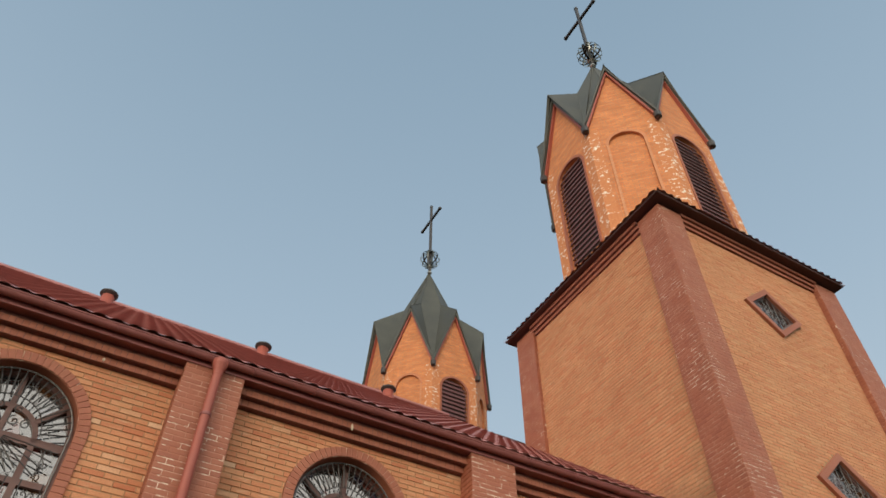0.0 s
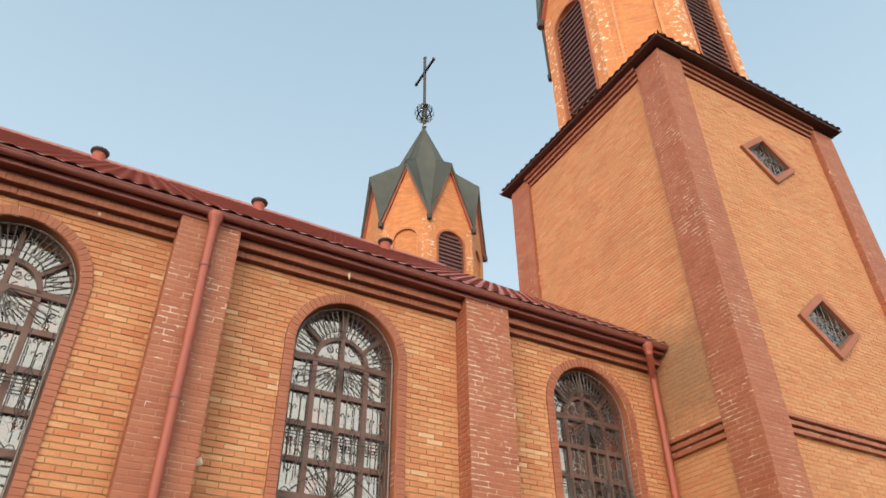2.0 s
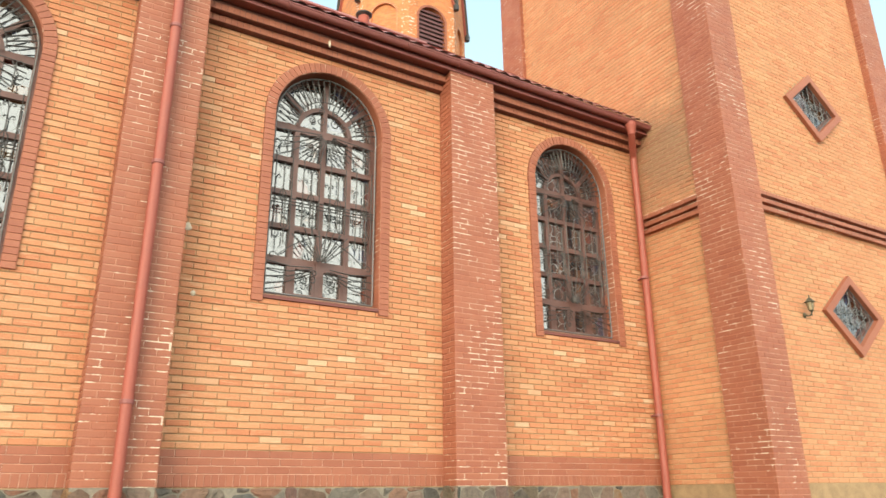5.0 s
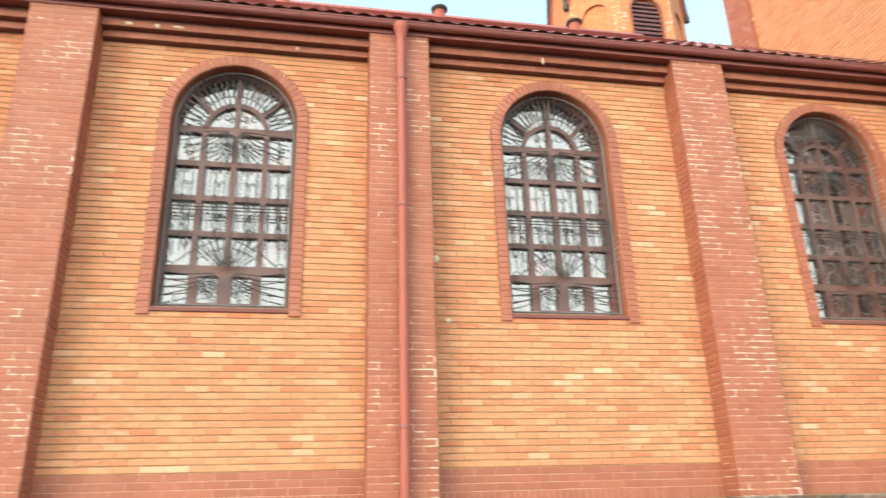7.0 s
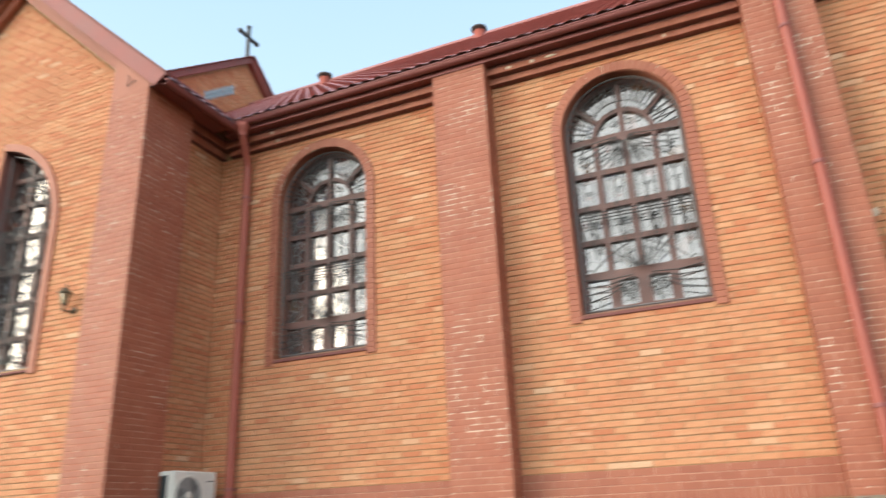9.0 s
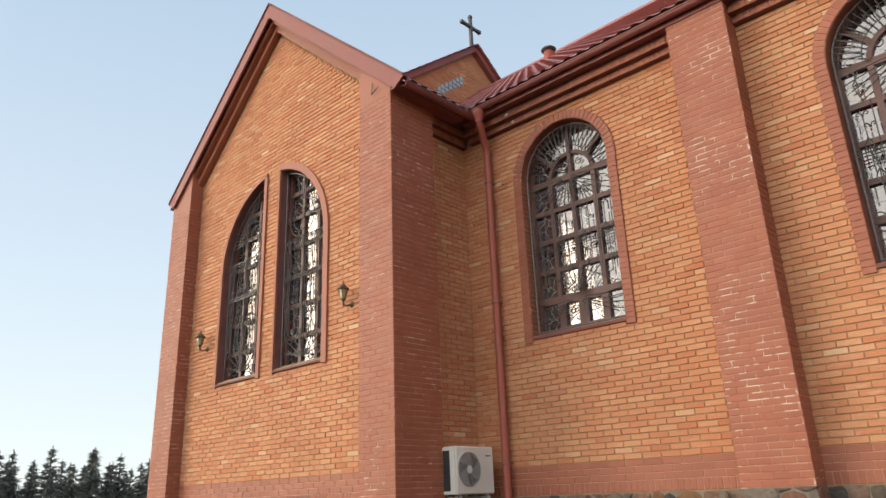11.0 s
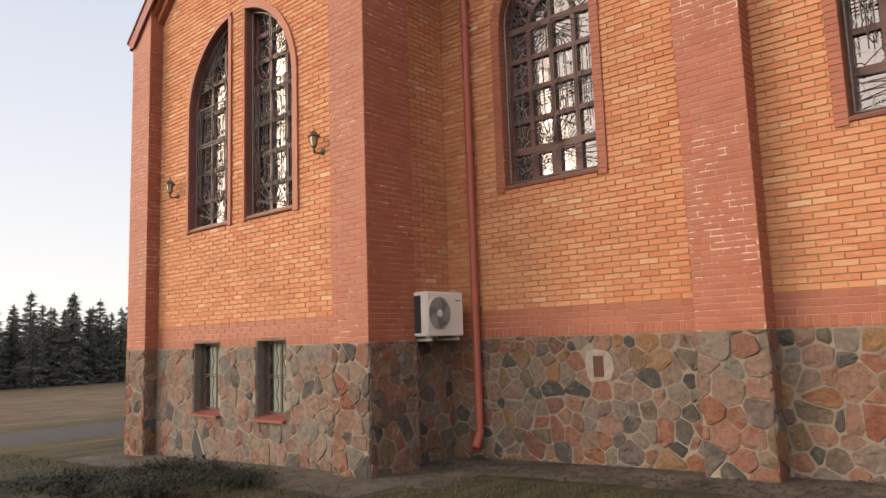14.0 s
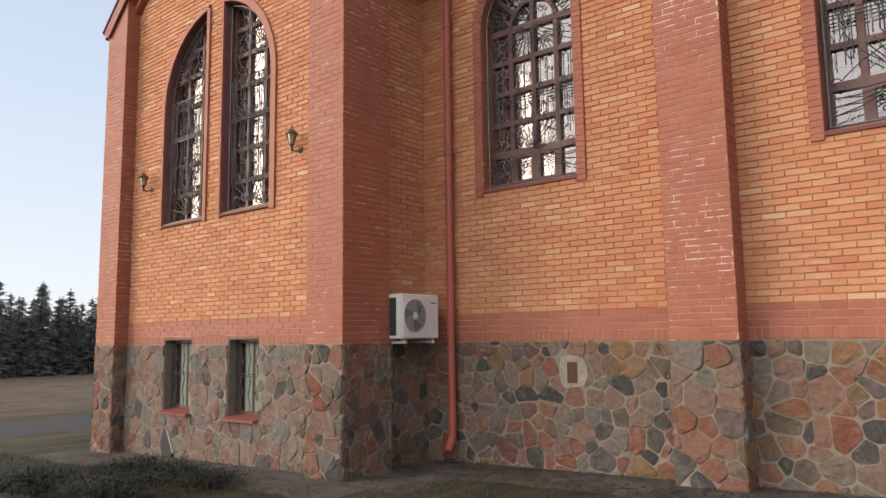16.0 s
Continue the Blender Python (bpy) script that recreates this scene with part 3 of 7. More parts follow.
def cornice(parent, m, u0, u1, bottom, steps, seed, height=0.0865, deep=0.082, pitch=0.066, gap=0.006):
    """Corbelled rows of painted bricks on end, each farther out than the one below, with shade coloured into the
    undersides.
    """
    for k in range(steps):
        v, d = bottom + k * height, deep * (k + 1)
        bm = bmesh.new()
        box(bm, (u0, v + 0.003, -0.02), (u1, v + height + (0.0025 if k + 1 < steps else 0.03), d - 0.005), m)
        part("corbel", bm, M_SHADE_AND_EDGE, parent, "dark brown backing with shade in its colour between corbelled courses")
        n = round((u1 - u0) / pitch)
        w = (u1 - u0) / n
        brickwork(parent, m @ Matrix.Translation((0, 0, d)), [(u0 + (i + 0.5) * w, v + height / 2, w, height) for i in range(n)], M_PAINT, None, deep=0.012, gap=gap, seed=seed + k, name="corbel_brick")


def pilaster(name, m, u0, w, depth, v1, seed, label, near=None, stone_from=None, side=(True, True), courses_from=ZP, joint=None):
    """A painted brick pilaster, on its stretch of stone plinth."""
    bm = bmesh.new()
    box(bm, (u0 + 0.008, courses_from, -0.05), (u0 + w - 0.008, v1, depth - 0.0035), m)
    ob = tagged(new(name, finish(name, bm, joint or M_JOINT)), label, "pilaster", "pilasters of the church", "structure")
    c = (v1 - courses_from) / round((v1 - courses_from) / COURSE)
    brickwork(ob, m @ Matrix.Translation((0, 0, depth)), lay_courses(u0, u0 + w, courses_from, v1, seed=seed, course=c, shift=u0), M_PAINT, near, 200, seed=seed, gap=0.009, jitter=0.0006)
    for k, on in enumerate(side):
        if not on:
            continue
        turn = m @ Matrix.Translation((u0 + (w if k else 0), 0, depth / 2)) @ Matrix.Rotation(radians(90 if k else -90), 4, "Y")
        brickwork(ob, turn, lay_courses(-depth / 2, depth / 2, courses_from, v1, seed=seed + 1 + k, course=c, shift=0.03), M_PAINT, None, seed=seed + 2, gap=0.008, jitter=0.0012)
    if stone_from is not None:
        sm = bmesh.new()
        box(sm, (u0 + 0.01, stone_from - 0.4, -0.05), (u0 + w - 0.01, ZP, depth), m)
        base = part("stone_base", sm, M_STONE_MORTAR, ob, "fieldstone foot of the pilaster")
        stonework(base, m @ Matrix.Translation((0, 0, depth)), stones(u0, u0 + w, stone_from - 0.1, ZP - 0.004, 0.22, seed), lambda u, v: True, 60, seed)
        for k, on in enumerate(side):
            if on:
                turn = m @ Matrix.Translation((u0 + (w if k else 0), 0, depth / 2)) @ Matrix.Rotation(radians(90 if k else -90), 4, "Y")
                stonework(base, turn, stones(-depth / 2, depth / 2, stone_from - 0.1, ZP - 0.004, 0.2, seed + 5), lambda u, v: False, 0, seed)
    return ob


for i, x in enumerate(PIL_X):
    pilaster(f"pilaster_{i + 1}", SOUTH, x, PIL_W, PIL_D, 6.528, 31 + 7 * i, "red-painted brick pilaster with lime-white flaking joints", lambda u, v: v < 6.0, ground_z(x, 0), joint=M_JOINT_SOUND if i == 2 else M_JOINT)
bays = [XI] + [e for x in sorted(PIL_X) for e in (x, x + PIL_W)] + [XT]
for k in range(0, len(bays), 2):
    cornice(nave, SOUTH, bays[k] + (0.17 if k == 0 else 0), bays[k + 1], ZC, 2, 50 + k)

# ---- transept ----
TR_WALL_L, TR_WALL_R = TR_XW + TR_PW, TR_XE - TR_PW
TW_C, TW_R, TW_SPRING, TW_SILL, PIER = -7.39, 1.33, 5.12, 3.34, 0.215
B_WINDOWS = [(-8.56, -7.82), (-6.94, -6.25)]
B_V0, B_V1 = 0.58, ZP + 0.08


def twin_outline(side, r, v0, pier, n=14):
    """Half of a round arch, cut off by the pier in the middle. side: -1 or 1."""
    top = math.degrees(math.acos(pier / r))
    pts = [(side * pier, v0)] + [(side * r, v0)] + [(side * p, q) for p, q in arc(0, TW_SPRING, r, 0, top, n)]
    pts = [(TW_C + p, q) for p, q in pts]
    return pts if side > 0 else pts[::-1]


def gable_hole(side, apex):
    def hole(va, vb):
        w = max(0, (apex - va) / TR_PITCH)
        return (-99, TR_C - w) if side < 0 else (TR_C + w, 99)
    return hole


plinth_t = plinth("plinth_transept", TR_SOUTH, TR_WALL_L - 0.02, TR_WALL_R + 0.02, -0.1, 0.45, 61, "fieldstone plinth under the transept gable with basement windows", [(a, b, B_V0 - 0.06, B_V1 + 1) for a, b in B_WINDOWS], lambda u, v: True, 300, size=0.2, material=M_STONE_SMEARED)
# a dark split boulder with a white vein under the basement windows
M_SLAB = plain_material("dark_split_boulder", (0.036, 0.036, 0.038), 0.85, vary=0.35, scale=9, bump=0.7, fine=25)
slab_bm = bmesh.new()
prism(slab_bm, [(-8.43, 0.335), (-8.475, 0.22), (-8.525, 0.08), (-8.47, -0.06), (-8.40, -0.16), (-8.24, -0.16), (-8.20, -0.02), (-8.29, 0.13), (-8.36, 0.25)][::-1], 0.034, -0.02, TR_SOUTH)
slab = part("stone", slab_bm, M_SLAB, plinth_t, "dark split boulder with a white vein")
slab_bm = bmesh.new()
prism(slab_bm, [(-8.43, 0.345), (-8.36, 0.25), (-8.29, 0.13), (-8.20, -0.02), (-8.18, 0.0), (-8.265, 0.145), (-8.34, 0.265)], 0.030, -0.02, TR_SOUTH)
part("white_vein", slab_bm, plain_material("white_quartz_vein", (0.34, 0.30, 0.26), 0.7, vary=0.3, scale=14, bump=0.4), slab)
gable_out = [(TR_XW + 0.1, ZP - 0.02), (TR_XE - 0.1, ZP - 0.02), (TR_XE - 0.1, TR_RIDGE - 0.2 - (TR_XE - 0.1 - TR_C) * TR_PITCH), (TR_C, TR_RIDGE - 0.2), (TR_XW + 0.1, TR_RIDGE - 0.2 - (TR_C - TR_XW - 0.1) * TR_PITCH)]
bm_out = [gable_out[0]]
for a, b in B_WINDOWS:
    bm_out += [(a, ZP - 0.02), (a, B_V1), (b, B_V1), (b, ZP - 0.02)]
bm_out += gable_out[1:]
transept = wall("wall_transept_south", TR_SOUTH, bm_out, [twin_outline(s, TW_R, TW_SILL, PIER) for s in (-1, 1)], 0.45, "orange brick transept gable wall")


def twin_hole(side):
    def hole(va, vb):
        if vb < TW_SILL - 0.05 or va > TW_SPRING + TW_R + 0.1:
            return None
        rr = TW_R + (0.095 if side > 0 else 0.05)
        v = max((va + vb) / 2 + 0.02, TW_SPRING)
        w = rr if vb < TW_SPRING else math.sqrt(max(0, rr**2 - (v - TW_SPRING) ** 2))
        if w < PIER - 0.02:
            return None
        a, b = PIER - (0.02 if side > 0 else 0.065), max(w, PIER)
        return (TW_C + a, TW_C + b) if side > 0 else (TW_C - b, TW_C - a)
    return hole


GAB_IN = 8.97
brickwork(transept, TR_SOUTH, lay_courses(TR_WALL_L, TR_WALL_R, ZB, 8.95, [gable_hole(-1, GAB_IN), gable_hole(1, GAB_IN), twin_hole(-1), twin_hole(1)], 62, course=(ZC - ZB) / 69), M_BRICK, lambda u, v: v < 3.3, 300, seed=63)
rows_b = []
for a, b in ((TR_WALL_L, -8.56), (-7.82, -6.94), (-6.25, TR_WALL_R)):
    n = max(1, round((b - a) / 0.066))
    rows_b += [(a + (i + 0.5) * (b - a) / n, ZP + 0.0575, (b - a) / n, 0.115) for i in range(n)]
for a, b in B_WINDOWS:
    n = round((b - a) / 0.066)
    rows_b += [(a + (i + 0.5) * (b - a) / n, (B_V1 + ZP + 0.115) / 2, (b - a) / n, ZP + 0.115 - B_V1) for i in range(n)]
rows_b += lay_courses(TR_WALL_L, TR_WALL_R, ZP + 0.115, ZB, seed=65, course=(ZB - ZP - 0.115) / 3)
for a, b, z in ((TR_WALL_L, -8.56, ZP), (-7.82, -6.94, ZP), (-6.25, TR_WALL_R, ZP), (-8.56, -7.82, B_V1), (-6.94, -6.25, B_V1), (TR_WALL_L, TR_WALL_R, ZP + 0.118)):
    bm = bmesh.new()
    box(bm, (a, z + 0.002, -0.03), (b, ZB - 0.003 if z > ZP + 0.1 else ZP + 0.118, -0.0045), TR_SOUTH)
    part("band_backing", bm, M_PAINT_JOINT, transept)
brickwork(transept, TR_SOUTH, rows_b, M_PAINT, None, seed=64, gap=0.006, jitter=0.001)
d_front = TR_Y - TR_PY
pilaster("pilaster_transept_west", TR_SOUTH, TR_XW, TR_PW, d_front, ZT + 0.0, 71, "red-painted brick corner pilaster of the transept", lambda u, v: v < 5.0, -0.2, joint=M_JOINT_SOUND)
# the east corner pier has two long faces
corner = pilaster("pilaster_transept_east", TR_SOUTH, TR_XE - TR_PW, TR_PW, d_front, ZT, 75, "red-painted brick corner pilaster of the transept with flaking joints", lambda u, v: v < 5.5, 0.0, (True, False), joint=M_JOINT_SOUND)
PIER_Y1 = -0.87
cm = bmesh.new()
box(cm, (TR_PY + 0.01, ZP, -0.3), (PIER_Y1, ZT, TR_XE - XI - 0.0035), TR_EAST)
part("corner_return", cm, M_JOINT_SOUND, corner)
EAST_FACE = TR_EAST @ Matrix.Translation((0, 0, TR_XE - XI))
brickwork(corner, EAST_FACE, lay_courses(TR_PY, PIER_Y1, ZP, ZT, seed=77, course=(ZT - ZP) / 78), M_PAINT, lambda u, v: v < 4, 140, seed=78, gap=0.008, jitter=0.0012)
end_face = EAST_FACE @ Matrix.Translation((PIER_Y1, 0, -0.11)) @ Matrix.Rotation(radians(90), 4, "Y")
brickwork(corner, end_face, lay_courses(-0.108, 0.108, ZP, ZT, seed=79, course=(ZT - ZP) / 78), M_PAINT, None, seed=78, gap=0.008)
cm = bmesh.new()
box(cm, (TR_PY + 0.01, -0.5, -0.4), (PIER_Y1, ZP, TR_XE - XI), TR_EAST)
base_e = part("stone_base", cm, M_STONE_MORTAR, corner, "fieldstone foot of the corner pilaster")
stonework(base_e, EAST_FACE, stones(TR_PY, PIER_Y1, -0.1, ZP - 0.004, 0.2, 80), lambda u, v: True, 60, 81)
plinth("plinth_transept_east", TR_EAST, PIER_Y1 - 0.05, 0.0, -0.05, 0.4, 83, "dark fieldstone plinth in the corner under the transept", (), lambda u, v: True, 60, size=0.2)
transept_e = wall("wall_transept_east", TR_EAST, rect(-1.35, 0.3, ZP - 0.02, 6.75), [], 0.4, "orange brick return wall of the transept")
brickwork(transept_e, TR_EAST, lay_courses(PIER_Y1, 0.02, ZB, ZC, (), 84, course=(ZC - ZB) / 69), M_BRICK, lambda u, v: v < 5, 180, seed=85)
band_bricks(transept_e, TR_EAST, PIER_Y1, 0.0, lambda u, v: True, 86)
cornice(transept_e, TR_EAST, PIER_Y1, 0.0, ZC, 2, 87, 0.105, 0.07)
w_bm = bmesh.new()
box(w_bm, (TR_XW + 0.02, TR_PY + 0.3, -0.8), (TR_XW + 0.4, AXIS * 2, 6.7))
tagged(new("wall_transept_west", finish("wall_transept_west", w_bm, M_PAINT)), "plain red west wall of the transept", "wall", kind="structure")

# ---- towers ----
TOP = 12.0
DIA_Z = (3.74, 7.03, 10.52)
tower_s = wall("wall_tower_south", TOWER_S, rect(TW_X + 0.1, TW_X + TW_DX - 0.1, -0.3, TOP + 0.15), [[(DIA_X - 0.56, z), (DIA_X, z - 0.45), (DIA_X + 0.56, z), (DIA_X, z + 0.45)] for z in DIA_Z], 0.4, "orange brick south wall of the bell tower", recess=0.005)


def diamond_hole(z, r):
    def hole(va, vb):
        v = va if va > z else vb if vb < z else z
        w = 1.055 * (r - abs(v - z) / 0.85)
        return (DIA_X - w, DIA_X + w) if w > 0.03 else None
    return hole


def strip_hole(v0, v1):
    return lambda va, vb: (-99, 99) if va > v0 - 0.03 and vb < v1 + 0.03 else None


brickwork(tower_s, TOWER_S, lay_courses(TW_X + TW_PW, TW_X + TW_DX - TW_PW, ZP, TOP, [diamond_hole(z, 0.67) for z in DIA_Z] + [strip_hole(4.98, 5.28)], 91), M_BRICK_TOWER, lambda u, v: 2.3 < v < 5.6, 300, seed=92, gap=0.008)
tower_w = wall("wall_tower_west", TOWER_W, rect(-(TW_Y + TW_D) + 0.1, -TW_Y - 0.1, -0.3, TOP + 0.15), [], 0.4, "orange brick west wall of the bell tower", recess=0.005)
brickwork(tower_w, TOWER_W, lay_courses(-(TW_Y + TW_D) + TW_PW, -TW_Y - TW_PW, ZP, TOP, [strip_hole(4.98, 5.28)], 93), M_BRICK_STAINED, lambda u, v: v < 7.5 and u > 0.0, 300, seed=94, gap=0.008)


def tower_band(parent, m, u0, u1, v0, n, rise, seed):
    """Thin projecting painted courses with shadow gaps between them."""
    for k in range(n):
        rows = lay_courses(u0, u1, v0 + k * rise, v0 + k * rise + 0.072, seed=seed + k)
        bm = bmesh.new()
        box(bm, (u0, v0 + k * rise + 0.004, -0.02), (u1, v0 + k * rise + rise - 0.004, 0.02 + 0.006 * k), m)
        part("band_backing", bm, M_JOINT, parent)
        brickwork(parent, m @ Matrix.Translation((0, 0, 0.065 + 0.012 * k)), rows, M_PAINT, None, deep=0.07, gap=0.006, seed=seed + k, name="band_brick")


for wall_ob, m, a, b, s in ((tower_s, TOWER_S, TW_X + TW_PW, TW_X + TW_DX - TW_PW, 95), (tower_w, TOWER_W, -(TW_Y + TW_D) + TW_PW, -TW_Y - TW_PW, 98)):
    tower_band(wall_ob, m, a, b, 4.98, 3, 0.103, s)
    cornice(wall_ob, m, a, b, 11.90, 3, s + 20, 0.085, 0.045, 0.066, 0.012)
dS, dW = TW_S - TW_Y, XT - TW_X
for k, (u, sides) in enumerate(((TW_X, (False, True)), (TW_X + TW_DX - TW_PW - 0.048, (True, False)))):
    pilaster(f"pilaster_tower_south_{k + 1}", TOWER_S, u, TW_PW + 0.048 * k, dS, TOP + 0.12, 101 + 5 * k, "red-painted brick corner strip of the bell tower", lambda u, v: v < 6.5 and u < 12, None, sides, 0.3, M_JOINT_TOWER if k == 0 else M_JOINT_SOUND)
for k, (u, sides) in enumerate(((-(TW_Y + TW_D), (False, True)), (-TW_Y - TW_PW, (True, False)))):
    pilaster(f"pilaster_tower_west_{k + 1}", TOWER_W, u, TW_PW + 0.048 * (1 - k), dW, TOP + 0.12, 111 + 5 * k, "red-painted brick corner strip of the bell tower", lambda u, v: v < 6.5 and u > 0, None, sides, 0.3, M_JOINT_TOWER if k else M_JOINT_SOUND)
for name, a, b in (("wall_tower_east", (TW_X + TW_DX - 0.35, TW_S + 0.4, -0.3), (TW_X + TW_DX - 0.02, TW_Y + TW_D - 0.02, TOP + 0.1)), ("wall_tower_north", (XT + 0.1, TW_Y + TW_D - 0.35, -0.3), (TW_X + TW_DX - 0.35, TW_Y + TW_D - 0.02, TOP + 0.1))):
    t_bm = bmesh.new()
    box(t_bm, a, b)
    tagged(new(name, finish(name, t_bm, M_BRICK)), "plain brick wall of the bell tower", "wall", kind="structure")
t_bm = bmesh.new()
box(t_bm, (TW_X, TW_Y + FAR_TOWER, -0.3), (TW_X + TW_D, TW_Y + TW_D + FAR_TOWER, TOP + 0.1))
tagged(new("wall_far_tower", finish("wall_far_tower", t_bm, M_BRICK)), "brick body of the second bell tower", "wall", kind="structure")

# ---- roofs ----


def tile_roof(name, origin, along, up_slope, length, run, lo=None, hi=None, wave=0.186, step=0.35, label="", res=6, parent=None):
    """Pressed-metal roof tiles: waves along the eave and a lip at each step. lo, hi: the sheet's ends at a distance up the slope."""
    a, s = Vector(along).normalized(), Vector(up_slope).normalized()
    n = a.cross(s).normalized()
    if n.z < 0:
        n = -n
    o = Vector(origin)
    cols = max(2, int(length / wave * res))
    rows_n = max(1, math.ceil(run / step))
    verts, faces = [], []
    for r in range(rows_n):
        for t, lip in ((r * step, 0.017 if r else 0.002), (min(run, (r + 1) * step), 0.0)):
            l0, l1 = lo(t) if lo else 0.0, hi(t) if hi else length
            for c in range(cols + 1):
                u = min(max(length * c / cols, l0), max(l0, l1))
                w = 0.5 + 0.5 * math.cos(math.tau * u / wave)
                h = ((0.017 if r else 0.023) if lip else 0.006) * w**0.8 + lip
                verts.append(o + a * u + s * (t - (0.026 * w if lip else 0)) + n * h)
    for r in range(rows_n * 2 - 1):
        for c in range(cols):
            i = r * (cols + 1) + c
            faces.append((i, i + 1, i + cols + 2, i + cols + 1))
    me = mesh_from(name, verts, faces, M_ROOF)
    me.shade_smooth()
    me.set_sharp_from_angle(angle=radians(40))
    if parent is not None:
        return part(name, me, None, parent)
    ob = new(name, me)
    return tagged(ob, label, "roof", kind="structure")


slope_n = Vector((0, 1, PITCH)).normalized()
run_n = (AXIS - EAVE_Y) / slope_n.y
X0, X1 = -9.4, XT - 0.02
EDGE_Z = EAVE_Z + 0.10 * PITCH
tile_roof("roof_nave_south", (X0, EAVE_Y + 0.08, EDGE_Z), (1, 0, 0), (0, 1, PITCH), X1 - X0, run_n - 0.10 / slope_n.y,
          lo=lambda t: (TR_C + max(0, (TR_RIDGE - (EDGE_Z + t * slope_n.z)) / TR_PITCH)) - X0 if EDGE_Z + t * slope_n.z < TR_RIDGE else 0.0,
          label="dark red pressed-metal tile roof of the nave")
tile_roof("roof_nave_north", (X0, 2 * AXIS - EAVE_Y + 0.02, EAVE_Z), (1, 0, 0), (0, -1, PITCH), X1 - X0 + 6, run_n, label="dark red pressed-metal tile roof of the nave", res=3)
rb = bmesh.new()
tube(rb, [(X0, AXIS, RIDGE_Z + 0.0), (X1, AXIS, RIDGE_Z + 0.0)], 0.09, 8)
tagged(new("roof_ridge", finish("roof_ridge", rb, M_ROOF)), "rounded red ridge cap of the nave roof", "roof", kind="structure")
TR_EAVE = TR_XE + 0.27
ve = Vector((-1, 0, TR_PITCH)).normalized()
y_front = TR_PY - 0.035
TR_REACH = {1: TR_EAVE - TR_C, -1: TR_C - TR_XW + 0.09}
for name, sx in (("roof_transept_east", 1), ("roof_transept_west", -1)):
    half_w = TR_REACH[sx]
    tile_roof(name, (TR_C + sx * half_w, y_front, TR_RIDGE - half_w * TR_PITCH), (0, 1, 0), (-sx, 0, TR_PITCH), 5.2, half_w / abs(ve.x),
              hi=(lambda t: max(0.2, EAVE_Y - y_front + max(0, (TR_RIDGE - half_w * TR_PITCH + t * ve.z - EAVE_Z) / PITCH) + 0.05)), label="dark red pressed-metal roof of the transept")
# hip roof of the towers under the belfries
# soffit brown is darkened for the shade under the tower eaves
M_SOFFIT = plain_material("shade_dark_soffit", (0.06, 0.022, 0.020), 0.7, vary=0.2, scale=6)
E0, E1, EY0, EY1 = TW_X - 0.20, TW_X + TW_DX + 0.10, TW_Y - 0.22, TW_Y + TW_D + 0.20
EZ = 12.21
for far in (0, FAR_TOWER):
    hs = 0.62
    sl = Vector((0, 1, hs)).normalized()
    for name, o, al, up in (("south", (E0, EY0, EZ), (1, 0, 0), (0, 1, hs)), ("west", (E0, EY1, EZ), (0, -1, 0), (1, 0, hs)), ("north", (E1, EY1, EZ), (-1, 0, 0), (0, -1, hs)), ("east", (E1, EY0, EZ), (0, 1, 0), (-1, 0, hs))):
        w = E1 - E0 if name in ("south", "north") else EY1 - EY0
        tile_roof(("roof_tower_" if not far else "roof_far_tower_") + name, (o[0], o[1] + far, o[2]), al, up, w, 1.25, lo=lambda t: t * sl.y, hi=lambda t, w=w: w - t * sl.y, label="dark red pressed-metal hip roof of the bell tower")
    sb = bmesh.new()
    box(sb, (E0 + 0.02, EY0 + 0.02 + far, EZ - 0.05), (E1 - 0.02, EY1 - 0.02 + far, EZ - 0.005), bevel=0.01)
    tagged(new("eaves_tower", finish("eaves_tower", sb, M_SOFFIT)), "dark red boarded eaves of the bell tower, shade in the colour", "eaves", kind="structure")

# ---- ground ----
xs = sorted(set([-400, -250, -160, -110, -80] + [-60 + 1.5 * i for i in range(60)] + [30, 45, 70, 120, 220, 400]))
ys = sorted(set([-400, -200, -110, -70, -50] + [-40 + 1.5 * i for i in range(50)] + [40, 60, 90, 150, 250, 400]))
gv = [(x, y, ground_z(x, y)) for y in ys for x in xs]
gf = [(j * len(xs) + i, j * len(xs) + i + 1, (j + 1) * len(xs) + i + 1, (j + 1) * len(xs) + i) for j in range(len(ys) - 1) for i in range(len(xs) - 1)]


